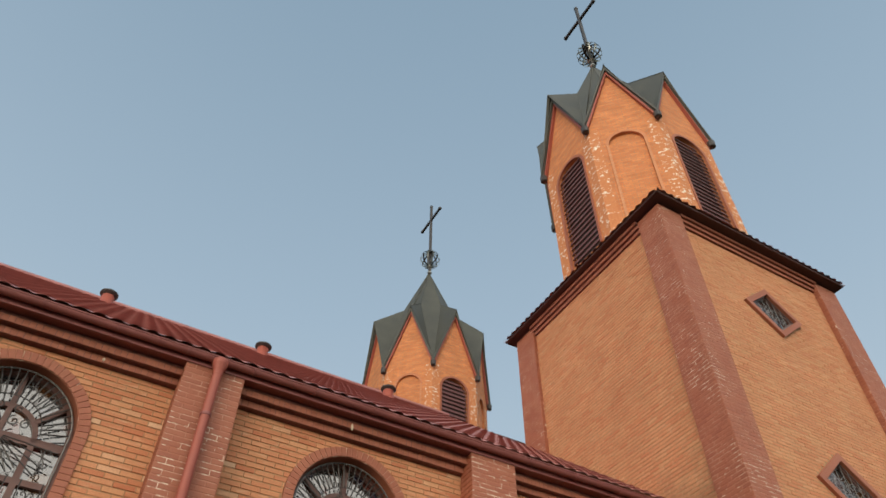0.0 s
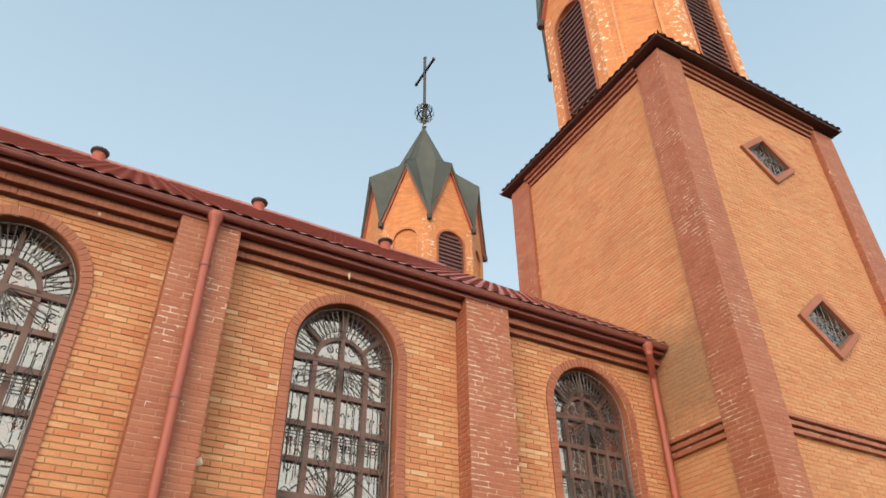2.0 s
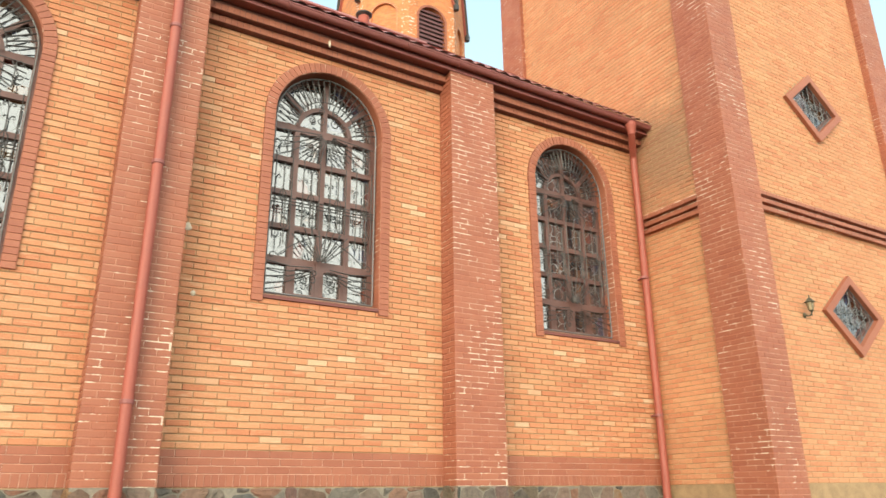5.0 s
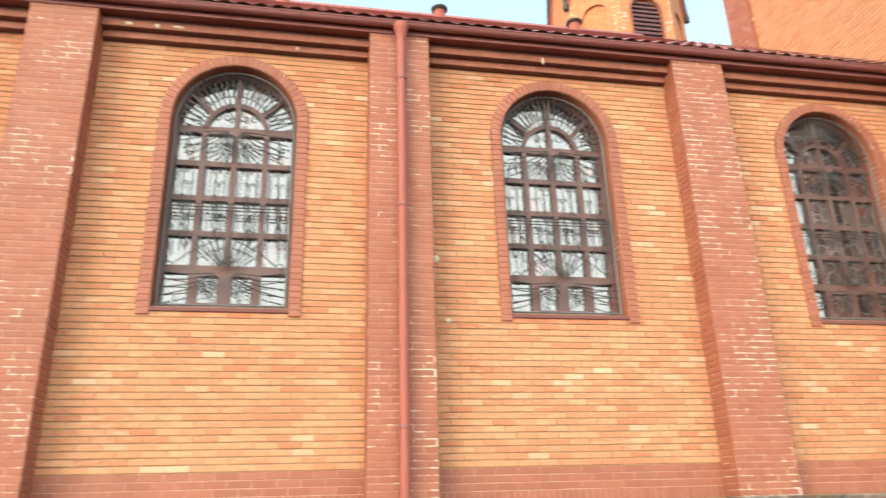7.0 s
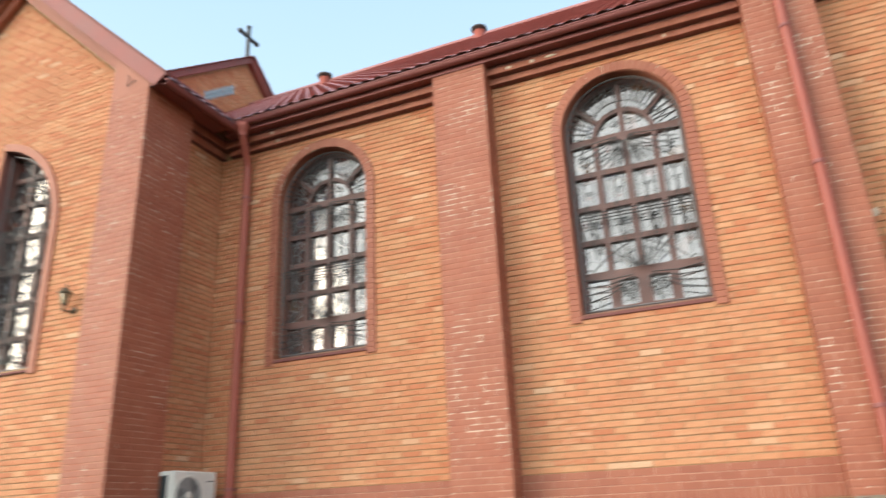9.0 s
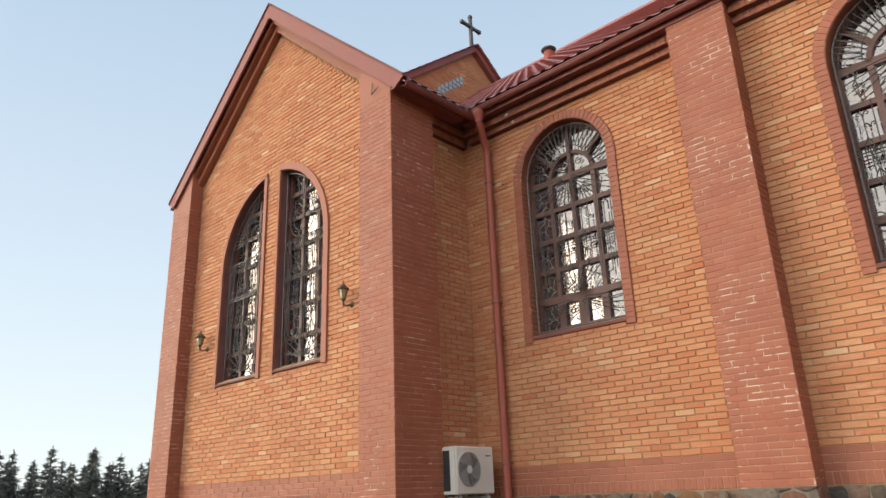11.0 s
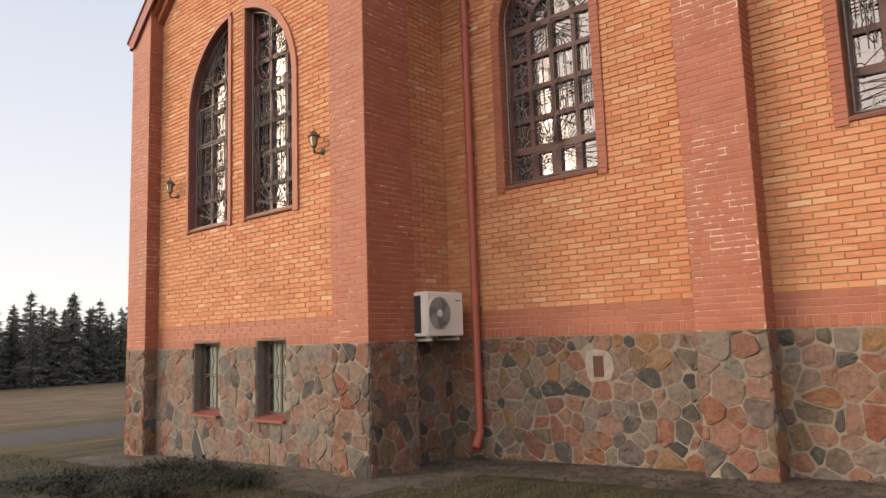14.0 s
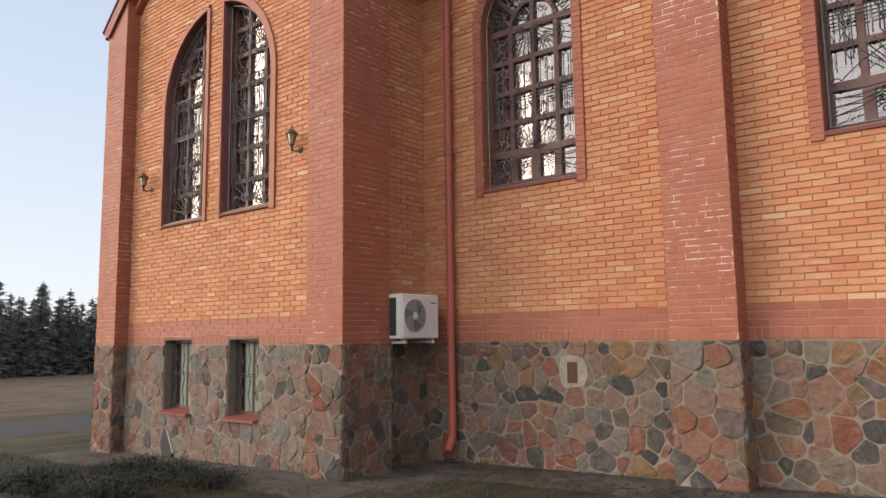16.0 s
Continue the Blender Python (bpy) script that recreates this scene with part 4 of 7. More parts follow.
def ground_material():
    m, nt, b = nodes_of("dry_grass_ground")
    pos = geo_position(nt)
    sep = nt.nodes.new("ShaderNodeSeparateXYZ")
    link(nt, pos, sep.inputs[0])
    n1, n2, n3 = noise_node(nt, 0.35, 5, 0.6, pos), noise_node(nt, 4.0, 5, 0.7, pos), noise_node(nt, 40.0, 4, 0.7, pos)
    lawn = ramp_node(nt, [(0.3, (0.030, 0.030, 0.012)), (0.55, (0.054, 0.049, 0.021)), (0.75, (0.088, 0.068, 0.034))], n2.outputs[0]).outputs[0]
    field = ramp_node(nt, [(0.3, (0.120, 0.086, 0.056)), (0.7, (0.165, 0.118, 0.080))], n1.outputs[0]).outputs[0]
    edge = math_node(nt, "ADD", sep.outputs[0], math_node(nt, "MULTIPLY", n1.outputs[0], 3.0))
    far = ramp_node(nt, [(0.0, (1, 1, 1)), (1.0, (0, 0, 0))], math_node(nt, "MULTIPLY", math_node(nt, "ADD", edge, 26.0), 0.25)).outputs[0]
    col = mix_node(nt, far, lawn, field)
    fine = ramp_node(nt, [(0.2, (0.45, 0.45, 0.42)), (0.8, (1.35, 1.3, 1.25))], n3.outputs[0]).outputs[0]
    streak = nt.nodes.new("ShaderNodeMapping")
    streak.inputs["Scale"].default_value = (2.2, 0.45, 1)
    link(nt, pos, streak.inputs["Vector"])
    tuft = ramp_node(nt, [(0.38, (0.42, 0.45, 0.36)), (0.62, (1.48, 1.40, 1.24))], noise_node(nt, 1.1, 9, 0.75, streak.outputs[0]).outputs[0]).outputs[0]
    col = mix_node(nt, 1.0, col, tuft, "MULTIPLY")
    broad = nt.nodes.new("ShaderNodeMapping")
    broad.inputs["Scale"].default_value = (0.30, 0.035, 1)
    link(nt, pos, broad.inputs["Vector"])
    swath = ramp_node(nt, [(0.35, (0.78, 0.80, 0.76)), (0.62, (1.22, 1.17, 1.08))], noise_node(nt, 1.0, 6, 0.65, broad.outputs[0]).outputs[0]).outputs[0]
    col = mix_node(nt, 1.0, col, swath, "MULTIPLY")
    # greener grass along both sides of the lane
    beside = math_node(nt, "ABSOLUTE", math_node(nt, "ADD", sep.outputs[0], 17.2 * SCALE))
    green = ramp_node(nt, [(0.30, (1, 1, 1)), (0.62, (0, 0, 0))], math_node(nt, "MULTIPLY", math_node(nt, "ADD", beside, math_node(nt, "MULTIPLY", n1.outputs[0], 1.5)), 0.1)).outputs[0]
    col = mix_node(nt, green, col, mix_node(nt, 1.0, (0.100, 0.078, 0.032), tuft, "MULTIPLY"))
    link(nt, mix_node(nt, 1.0, col, fine, "MULTIPLY"), b.inputs["Base Color"])
    b.inputs["Roughness"].default_value = 0.95
    bump_into(nt, b, n3.outputs[0], 0.8, 0.03)
    return m


ground_ob = new("ground", mesh_from("ground", gv, gf, ground_material(), True))
tagged(ground_ob, "dry spring grass lawn and bare field", "ground", kind="structure")

# ---- eaves, gutters and pipes ----


eb = bmesh.new()
box(eb, (XI + 0.25, -0.27, 6.530), (XT - 0.01, -0.002, 6.552))
box(eb, (XI + 0.25, -0.287, 6.524), (XT - 0.01, -0.27, 6.66))
box(eb, (XI + 0.25, -0.16, 6.552), (XT - 0.01, 0.2, 6.75))
tube(eb, [(XI + 0.25, -0.291, 6.524), (XT - 0.01, -0.291, 6.524)], 0.007, 6)
tagged(new("eaves_nave", finish("eaves_nave", eb, M_TRIM_DARK)), "dark red boarded eaves over the brick cornice", "eaves", kind="structure")
eb = bmesh.new()
box(eb, (XI - 0.1, TR_PY + 0.01, ZT - 0.005), (TR_EAVE - 0.10, -0.37, ZT + 0.025))
box(eb, (TR_EAVE - 0.13, TR_PY - 0.02, ZT - 0.02), (TR_EAVE - 0.10, -0.37, ZT + 0.14))
tagged(new("eaves_transept", finish("eaves_transept", eb, M_TRIM_DARK)), "dark red boarded eaves of the transept", "eaves", kind="structure")


def gutter(name, a, b, r=0.054):
    """A half-round gutter with a rolled front edge."""
    a, b = Vector(a), Vector(b)
    t = (b - a).normalized()
    s = t.cross(Vector((0, 0, 1)))
    bm = bmesh.new()
    rows_g = []
    for p in (a, b):
        ring = [p + s * (r * math.cos(radians(x))) + Vector((0, 0, r * math.sin(radians(x)))) for x in range(180, 361, 15)]
        ring += [p + s * ((r - 0.006) * math.cos(radians(x))) + Vector((0, 0, (r - 0.006) * math.sin(radians(x)))) for x in range(360, 179, -15)]
        rows_g.append([bm.verts.new(q) for q in ring])
    n = len(rows_g[0])
    for i in range(n):
        bm.faces.new((rows_g[0][i], rows_g[0][(i + 1) % n], rows_g[1][(i + 1) % n], rows_g[1][i]))
    for ring in rows_g:
        bm.faces.new(ring)
    ob = tagged(new(name, finish(name, bm, M_TRIM_DARK)), "dark red half-round metal gutter", "gutter", "gutters of the church")
    for k in (-1, 1):
        rb2 = bmesh.new()
        tube(rb2, [a + s * r * k, b + s * r * k], 0.011, 6)
        part("rim", rb2, M_TRIM_DARK, ob)
    n_h = int((b - a).length / 0.75)
    for i in range(n_h):
        p = a.lerp(b, (i + 0.5) / n_h)
        hb = bmesh.new()
        tube(hb, [p + s * ((r + 0.006) * math.cos(radians(x))) + Vector((0, 0, (r + 0.006) * math.sin(radians(x)))) for x in range(180, 361, 20)], 0.008, 4)
        part("bracket", hb, M_TRIM_DARK, ob)
    return ob


gutter("gutter", (TR_EAVE - 0.03, -0.345, 6.622), (XT - 0.02, -0.345, 6.622))
gutter("gutter", (TR_EAVE - 0.02, TR_PY + 0.0, 6.555), (TR_EAVE - 0.02, -0.30, 6.555))


def downpipe(points, clips, label):
    bm = bmesh.new()
    pts = [Vector(p) for p in points]
    soft_pts = [pts[0]]
    for a, b, c in zip(pts, pts[1:], pts[2:]):
        soft_pts += [b.lerp(a, min(0.45, 0.07 / (b - a).length)), b.lerp(a, min(0.2, 0.025 / (b - a).length)), b.lerp(c, min(0.2, 0.025 / (c - b).length)), b.lerp(c, min(0.45, 0.07 / (c - b).length))]
    soft_pts.append(pts[-1])
    tube(bm, soft_pts, 0.05, 12)
    ob = tagged(new("downpipe", finish("downpipe", bm, M_TRIM, True)), label, "downpipe", "downpipes of the church")
    fb = bmesh.new()
    lathe(fb, [(0.052, -0.17), (0.055, -0.12), (0.085, -0.03), (0.085, 0.02)], points[0], 14)
    part("outlet", fb, M_TRIM, ob)
    x, y = points[-2][0], points[-2][1]
    for z in clips:
        cb = bmesh.new()
        lathe(cb, [(0.056, -0.018), (0.060, -0.014), (0.060, 0.014), (0.056, 0.018)], (x, y, z), 14)
        box(cb, (x - 0.012, y, z - 0.01), (x + 0.012, y + 0.12, z + 0.01))
        part("clip", cb, M_TRIM_DARK, ob)
    return ob


downpipe([(-4.06, -0.345, 6.572), (-4.06, -0.345, 6.42), (-4.14, -0.11, 6.08), (-4.14, -0.11, 0.36), (-4.10, -0.26, 0.22)], (1.9, 3.9, 5.6), "dull red round metal downpipe in the transept corner")
downpipe([(2.54, -0.365, 6.572), (2.54, -0.365, 6.45), (2.54, -0.36, 6.30), (2.54, -0.36, 0.42), (2.54, -0.52, 0.28)], (2.2, 4.4, 5.9), "dull red round metal downpipe on a brick pilaster")
downpipe([(8.93, -0.345, 6.572), (8.93, -0.345, 6.42), (9.16, -0.12, 6.18), (9.13, -0.12, 0.5), (9.13, -0.26, 0.38)], (2.4, 4.3), "dull red round metal downpipe beside the bell tower")

# ---- verge of the transept gable ----


def slope_strip(bm, side, off0, off1, y0, y1, reach0=0.0, reach1=None, cut=0.0):
    """A board along a gable slope between two offsets under the roof line."""
    reach1 = reach1 if reach1 is not None else TR_REACH[side] + 0.02
    p = []
    for r in (reach0, reach1):
        for o in (off0, off1):
            q = r - cut if r and o == off1 else r
            p.append((TR_C + side * q, TR_RIDGE - o - q * TR_PITCH))
    vs = [bm.verts.new((x, y, z)) for y in (y0, y1) for x, z in (p[0], p[2], p[3], p[1])]
    for f in ((0, 1, 2, 3), (7, 6, 5, 4), (0, 4, 5, 1), (1, 5, 6, 2), (2, 6, 7, 3), (3, 7, 4, 0)):
        bm.faces.new([vs[i] for i in f])


verge = thing("gable_verge", (TR_C, TR_PY, TR_RIDGE), "dull red metal-clad verge boards on the transept gable", "verge")
for side in (-1, 1):
    bm = bmesh.new()
    slope_strip(bm, side, -0.03, 0.24, y_front - 0.012, y_front + 0.02, cut=0.17)
    part("verge_board", bm, M_VERGE, verge)
    bm = bmesh.new()
    slope_strip(bm, side, -0.065, -0.032, y_front - 0.03, y_front + 0.06)
    part("tile_edge", bm, M_SHADE_AND_EDGE, verge, "dark edge of the roof tiles")
    bm = bmesh.new()
    slope_strip(bm, side, 0.03, 0.06, y_front + 0.02, TR_Y + 0.02)
    part("soffit", bm, M_TRIM_DARK, verge)
    for k, (o0, o1, d) in enumerate(((0.06, 0.27, 0.18), (0.27, 0.40, 0.10))):
        bm = bmesh.new()
        slope_strip(bm, side, o0 + 0.03, o1 + 0.03, TR_Y - d, TR_Y + 0.02, 0.0, TR_C - TR_WALL_L + 0.02 if side < 0 else TR_WALL_R - TR_C + 0.02)
        part("corbel_course", bm, M_PAINT, verge, "red-painted corbelled brick course")
    bm = bmesh.new()
    r0 = (TR_C - TR_XW - TR_PW) if side < 0 else (TR_XE - TR_PW - TR_C)
    x0, x1 = TR_C + side * r0, TR_C + side * (TR_C - TR_XW)
    z0, z1 = TR_RIDGE - 0.05 - r0 * TR_PITCH, TR_RIDGE - 0.05 - abs(x1 - TR_C) * TR_PITCH
    vs = [bm.verts.new(v) for y in (TR_PY + 0.002, TR_Y + 0.1) for v in ((x0, y, ZT - 0.01), (x1, y, ZT - 0.01), (x1, y, max(z1, ZT)), (x0, y, z0))]
    for f in ((0, 1, 2, 3), (7, 6, 5, 4), (0, 4, 5, 1), (1, 5, 6, 2), (2, 6, 7, 3), (3, 7, 4, 0)):
        bm.faces.new([vs[i] for i in f])
    part("pilaster_head", bm, M_PAINT, verge)

# ---- raised gable of the chancel with its cross ----
CH_X, CH_Y, CH_Z = -9.44, AXIS - 0.2, 13.43
ch = bmesh.new()
CHF = frame_of((CH_X, CH_Y, 0), (1, 0, 0))
prism(ch, [(-3.3, 9), (3.3, 9), (3.3, CH_Z - 0.12 - 3.3 * 0.775), (0, CH_Z - 0.12), (-3.3, CH_Z - 0.12 - 3.3 * 0.775)], 0, -0.4, CHF)
ch_wall = tagged(new("wall_chancel_gable", finish("wall_chancel_gable", ch, M_MORTAR)), "brown brick gable wall above the nave roof", "wall", kind="structure")
brickwork(ch_wall, CHF @ Matrix.Translation((0, 0, 0.008)), lay_courses(-3.3, 3.3, 10.2, CH_Z - 0.2, [lambda va, vb: (-99, -max(0, (CH_Z - 0.25 - va) / 0.775)), lambda va, vb: (max(0, (CH_Z - 0.25 - va) / 0.775), 99)], 141), M_BRICK, None, seed=142)
for sy in (-1, 1):
    vb2 = bmesh.new()
    pts = [(0, CH_Z + 0.04), (sy * 3.45, CH_Z + 0.04 - 3.45 * 0.775), (sy * 3.45, CH_Z - 0.16 - 3.45 * 0.775), (0, CH_Z - 0.16)]
    prism(vb2, pts if sy < 0 else pts[::-1], 0.15, -0.02, CHF)
    part("verge_board", vb2, M_VERGE, ch_wall, "dull red verge board")
    tile_roof("roof_chancel_south" if sy < 0 else "roof_chancel_north", (CH_X - 9.0, CH_Y + sy * 3.5, CH_Z + 0.04 - 3.5 * 0.775), (1, 0, 0), (0, -sy, 0.775), 9.25, 3.5 * math.hypot(1, 0.775), res=3, label="dark red pressed-metal roof of the chancel")
glass_strip = thing("gable_window", (CH_X, 5.1, 11.6), "slanting strip window of pale blue glass blocks", "window")
M_BLOCK = plain_material("pale_glass_block", (0.30, 0.38, 0.42), 0.2, vary=0.25, scale=9, bump=0.1)
for i in range(7):
    for j in range(2):
        y, z = 4.62 + 0.15 * i, 11.32 + 0.15 * i * 0.775 + 0.135 * j
        bb = bmesh.new()
        box(bb, (CH_X + 0.002, y, z), (CH_X + 0.03, y + 0.135, z + 0.12), bevel=0.008)
        part("glass_block", bb, M_BLOCK, glass_strip)


def cross_on(name, base, height, span, arm_z, w, label):
    """An iron cross with its arms along y, on a short foot."""
    ob = thing(name, base, label, "cross")
    x, y, z = base
    bm = bmesh.new()
    box(bm, (x - w / 2, y - w / 2, z), (x + w / 2, y + w / 2, z + height), bevel=w * 0.12)
    part("upright", bm, M_IRON, ob)
    bm = bmesh.new()
    box(bm, (x - w / 2.2, y - span / 2, z + arm_z - w / 2), (x + w / 2.2, y + span / 2, z + arm_z + w / 2), bevel=w * 0.12)
    part("arm", bm, M_IRON, ob)
    for p in ((y - span / 2, z + arm_z), (y + span / 2, z + arm_z), (y, z + height)):
        bm = bmesh.new()
        box(bm, (x - w * 0.6, p[0] - w * 0.62, p[1] - w * 0.62), (x + w * 0.6, p[0] + w * 0.62, p[1] + w * 0.62), bevel=w * 0.2)
        part("end_cap", bm, M_IRON, ob)
    return ob


cross_on("gable_cross", (CH_X + 0.02, CH_Y - 0.02, CH_Z - 0.02), 1.05, 0.72, 0.72, 0.09, "plain dark iron cross on the chancel gable")

# ---- nave windows ----
M_SILL = plain_material("dull_red_sill", (0.16, 0.050, 0.042), 0.75, vary=0.15, scale=5)


def glass_pane(outline, m, d, parent, rnd, name="pane", material=None):
    bm = bmesh.new()
    cu, cv = sum(p[0] for p in outline) / len(outline), sum(p[1] for p in outline) / len(outline)
    tilt = Matrix.Translation((cu, cv, d)) @ Matrix.Rotation(rnd.uniform(-0.006, 0.006), 4, "X") @ Matrix.Rotation(rnd.uniform(-0.006, 0.006), 4, "Y") @ Matrix.Translation((-cu, -cv, 0))
    prism(bm, outline, 0.0, -0.008, m @ tilt)
    return part(name, bm, material or M_GLASS, parent)


def bar2(bm, m, a, b, w, d0, d1):
    """A flat bar between two points of the wall's plane."""
    a, b = Vector(a), Vector(b)
    t = (b - a).normalized()
    s = Vector((-t.y, t.x)) * w / 2
    prism(bm, [tuple(a - s), tuple(b - s), tuple(b + s), tuple(a + s)], d0, d1, m)


def ring2(bm, m, cu, cv, r0, r1, a0, a1, d0, d1, n=18):
    prism(bm, arc(cu, cv, r1, a0, a1, n) + arc(cu, cv, r0, a1, a0, n), d0, d1, m)


def rod(bm, m, pts, r, d):
    tube(bm, [m @ Vector((u, v, d)) for u, v in pts], r, 5)


def curl(cu, cv, r, start, turns, sgn, n=14):
    """A spiral that winds inwards from radius r."""
    return [(cu + sgn * (r * (1 - 0.75 * i / n)) * math.cos(start + turns * math.tau * i / n), cv + (r * (1 - 0.75 * i / n)) * math.sin(start + turns * math.tau * i / n)) for i in range(n + 1)]


def stem_with_curls(bm, m, u, v0, v1, d, r=0.0063, size=0.036):
    """An upright rod that ends in two curls and swells into a lozenge."""
    rod(bm, m, [(u, v0), (u, v1 - size)], r, d)
    for sgn in (-1, 1):
        rod(bm, m, [(u, v1 - size * 1.6)] + curl(u + sgn * size, v1 - size * 0.4, size * 0.75, math.pi, -0.85, sgn), r, d)
        mid = (v0 + v1) / 2 - 0.03
        rod(bm, m, [(u, mid - 0.09), (u + sgn * 0.035, mid - 0.03), (u + sgn * 0.035, mid + 0.02), (u, mid + 0.08)], r, d)


def nave_window(name, uc, m, seed):
    """A round-headed window: brick surround, wooden frame of four lights, panes, iron grille and metal sill."""
    rnd = random.Random(seed)
    m = m @ Matrix.Translation((uc, 0, 0))
    ob = tagged(thing(name, m @ Vector((0, SILL, 0)), "round-headed brown wooden window behind an ornate iron grille", "window", "arched nave windows", "structure"))
    # surround
    bm = bmesh.new()
    for s in (-1, 1):
        prism(bm, rect(s * HALF if s > 0 else -HALF - RING + 0.004, HALF + RING - 0.004 if s > 0 else -HALF, SILL - 0.085, SPRING), 0.015, -0.2, m)
    ring2(bm, m, 0, SPRING, HALF, HALF + RING - 0.004, 0, 180, 0.015, -0.2, 28)
    part("surround", bm, M_JOINT, ob, "red-painted brick surround")
    n_j = round((SPRING - SILL + 0.085) / COURSE)
    jr = [(s * (HALF + RING / 2), SILL - 0.085 + (k + 0.5) * (SPRING - SILL + 0.085) / n_j, RING, (SPRING - SILL + 0.085) / n_j) for s in (-1, 1) for k in range(n_j)]
    brickwork(ob, m @ Matrix.Translation((0, 0, 0.022)), jr, M_PAINT, lambda u, v: True, 80, 0.04, 0.002, seed, "surround_brick", 0.0006)
    n_v = 33
    vous = mesh_from("voussoir", *brick_shape(math.pi * (HALF + RING / 2) / n_v - 0.006, RING - 0.004, 0.04), M_PAINT)
    for k in range(n_v):
        a = math.pi * (k + 0.5) / n_v
        place = m @ Matrix.Translation(((HALF + RING / 2) * math.cos(a), SPRING + (HALF + RING / 2) * math.sin(a), 0.022)) @ Matrix.Rotation(a - math.pi / 2, 4, "Z")
        v = new("voussoir", vous)
        v.parent, v.matrix_parent_inverse, v.matrix_basis = ob, ob.matrix_basis.inverted(), place
    # reveal bricks inside the jambs
    for s in (-1, 1):
        turn = m @ Matrix.Translation((s * (HALF - 0.001), 0, -0.09)) @ Matrix.Rotation(radians(-90 * s), 4, "Y")
        brickwork(ob, turn, [(0, SILL + (k + 0.5) * (SPRING - SILL) / 31, 0.20, (SPRING - SILL) / 31) for k in range(31)], M_PAINT, None, 0, 0.02, 0.006, seed, "reveal_brick", 0.0006)
    rv = bmesh.new()
    ring2(rv, m, 0, SPRING, HALF - 0.003, HALF + 0.01, 0, 180, 0.0, -0.28, 28)
    part("reveal", rv, M_PAINT, ob)
    # frame
    F0, F1 = -0.185, -0.25
    wf = bmesh.new()
    for s in (-1, 1):
        prism(wf, rect(s * (HALF - 0.055) if s > 0 else -HALF, HALF if s > 0 else -(HALF - 0.055), SILL, SPRING), F0, F1, m)
    ring2(wf, m, 0, SPRING, HALF - 0.055, HALF, 0, 180, F0, F1, 28)
    prism(wf, rect(-HALF + 0.055, HALF - 0.055, SILL, SILL + 0.06), F0, F1, m)
    part("window_frame", wf, M_FRAME, ob)
    us = [-0.325, 0.0, 0.325]
    top_bar = 5.415
    vs_ = [SILL + 0.06, 3.825, 4.21, 4.61, 5.01, top_bar]
    for u in us:
        b2 = bmesh.new()
        prism(b2, rect(u - 0.03, u + 0.03, SILL + 0.06, top_bar), F0 + 0.006, F1, m)
        part("mullion", b2, M_FRAME, ob)
    for i, v in enumerate(vs_[1:]):
        b2 = bmesh.new()
        h = 0.042 if i in (0, 4) else 0.03
        prism(b2, rect(-HALF + 0.05, HALF - 0.05, v - h, v + h), F0 + 0.003, F1, m)
        part("transom", b2, M_FRAME, ob)
    b2 = bmesh.new()
    R2 = 0.35
    ring2(b2, m, 0, top_bar, R2 - 0.05, R2, 0, 180, F0 + 0.003, F1, 20)
    part("inner_arch", b2, M_FRAME, ob)
    for a in (38, 90, 142):
        b2 = bmesh.new()
        ca, sa = math.cos(radians(a)), math.sin(radians(a))
        bar2(b2, m, (ca * (R2 - 0.02 if a != 90 else 0.02), top_bar + sa * (R2 - 0.02 if a != 90 else 0.02)), (ca * (HALF - 0.03), SPRING + sa * (HALF - 0.03)), 0.052, F0 + 0.004, F1)
        part("glazing_bar", b2, M_FRAME, ob)
    for u in (-0.1625, 0.1625):
        b2 = bmesh.new()
        w, v0, v1 = 0.1325, vs_[0], vs_[1] - 0.042
        for q in (rect(u - w, u - w + 0.035, v0, v1), rect(u + w - 0.035, u + w, v0, v1), rect(u - w + 0.035, u + w - 0.035, v0, v0 + 0.03), rect(u - w + 0.035, u + w - 0.035, v1 - 0.03, v1)):
            prism(b2, q, F0 + 0.002, F1, m)
        part("casement", b2, M_FRAME, ob)
    # panes
    cols = [(-HALF + 0.05, -0.355), (-0.295, -0.03), (0.03, 0.295), (0.355, HALF - 0.05)]
    for a, b in cols:
        for v0, v1 in zip(vs_, vs_[1:]):
            glass_pane(rect(a - 0.005, b + 0.005, v0 + 0.02, v1 - 0.02), m, -0.225, ob, rnd)
    for a0, a1 in ((2, 88), (92, 178)):
        glass_pane([(0, top_bar)] + arc(0, top_bar - 0.02, R2 - 0.03, a0, a1, 8), m, -0.225, ob, rnd)
    for a0, a1 in ((4, 37), (39, 89), (91, 141), (143, 176)):
        glass_pane(arc(0, SPRING - 0.02, HALF - 0.04, a0, a1, 7) + arc(0, top_bar - 0.01, R2 - 0.01, a1, a0, 7), m, -0.226, ob, rnd)
    # grille
    G = -0.085
    gb = bmesh.new()
    e = HALF - 0.035
    rod(gb, m, [(-e, SILL + 0.035), (-e, SPRING)] + [(u, v) for u, v in arc(0, SPRING, e, 180, 0, 24)] + [(e, SILL + 0.035)], 0.010, G)
    rod(gb, m, [(-e, SILL + 0.04), (e, SILL + 0.04)], 0.010, G)
    part("grille_frame", gb, M_IRON_WORN, ob, "worn grey wrought-iron grille")
    gb = bmesh.new()
    for k in range(25):
        a = radians(4 + 172 * k / 24)
        rod(gb, m, [(math.cos(a) * 0.36, SPRING - 0.04 + math.sin(a) * 0.36), (math.cos(a) * e, SPRING + math.sin(a) * e)], 0.0082, G)
    rod(gb, m, arc(0, SPRING - 0.04, 0.36, 0, 180, 18), 0.006, G)
    part("grille_rays", gb, M_IRON, ob)
    gb = bmesh.new()
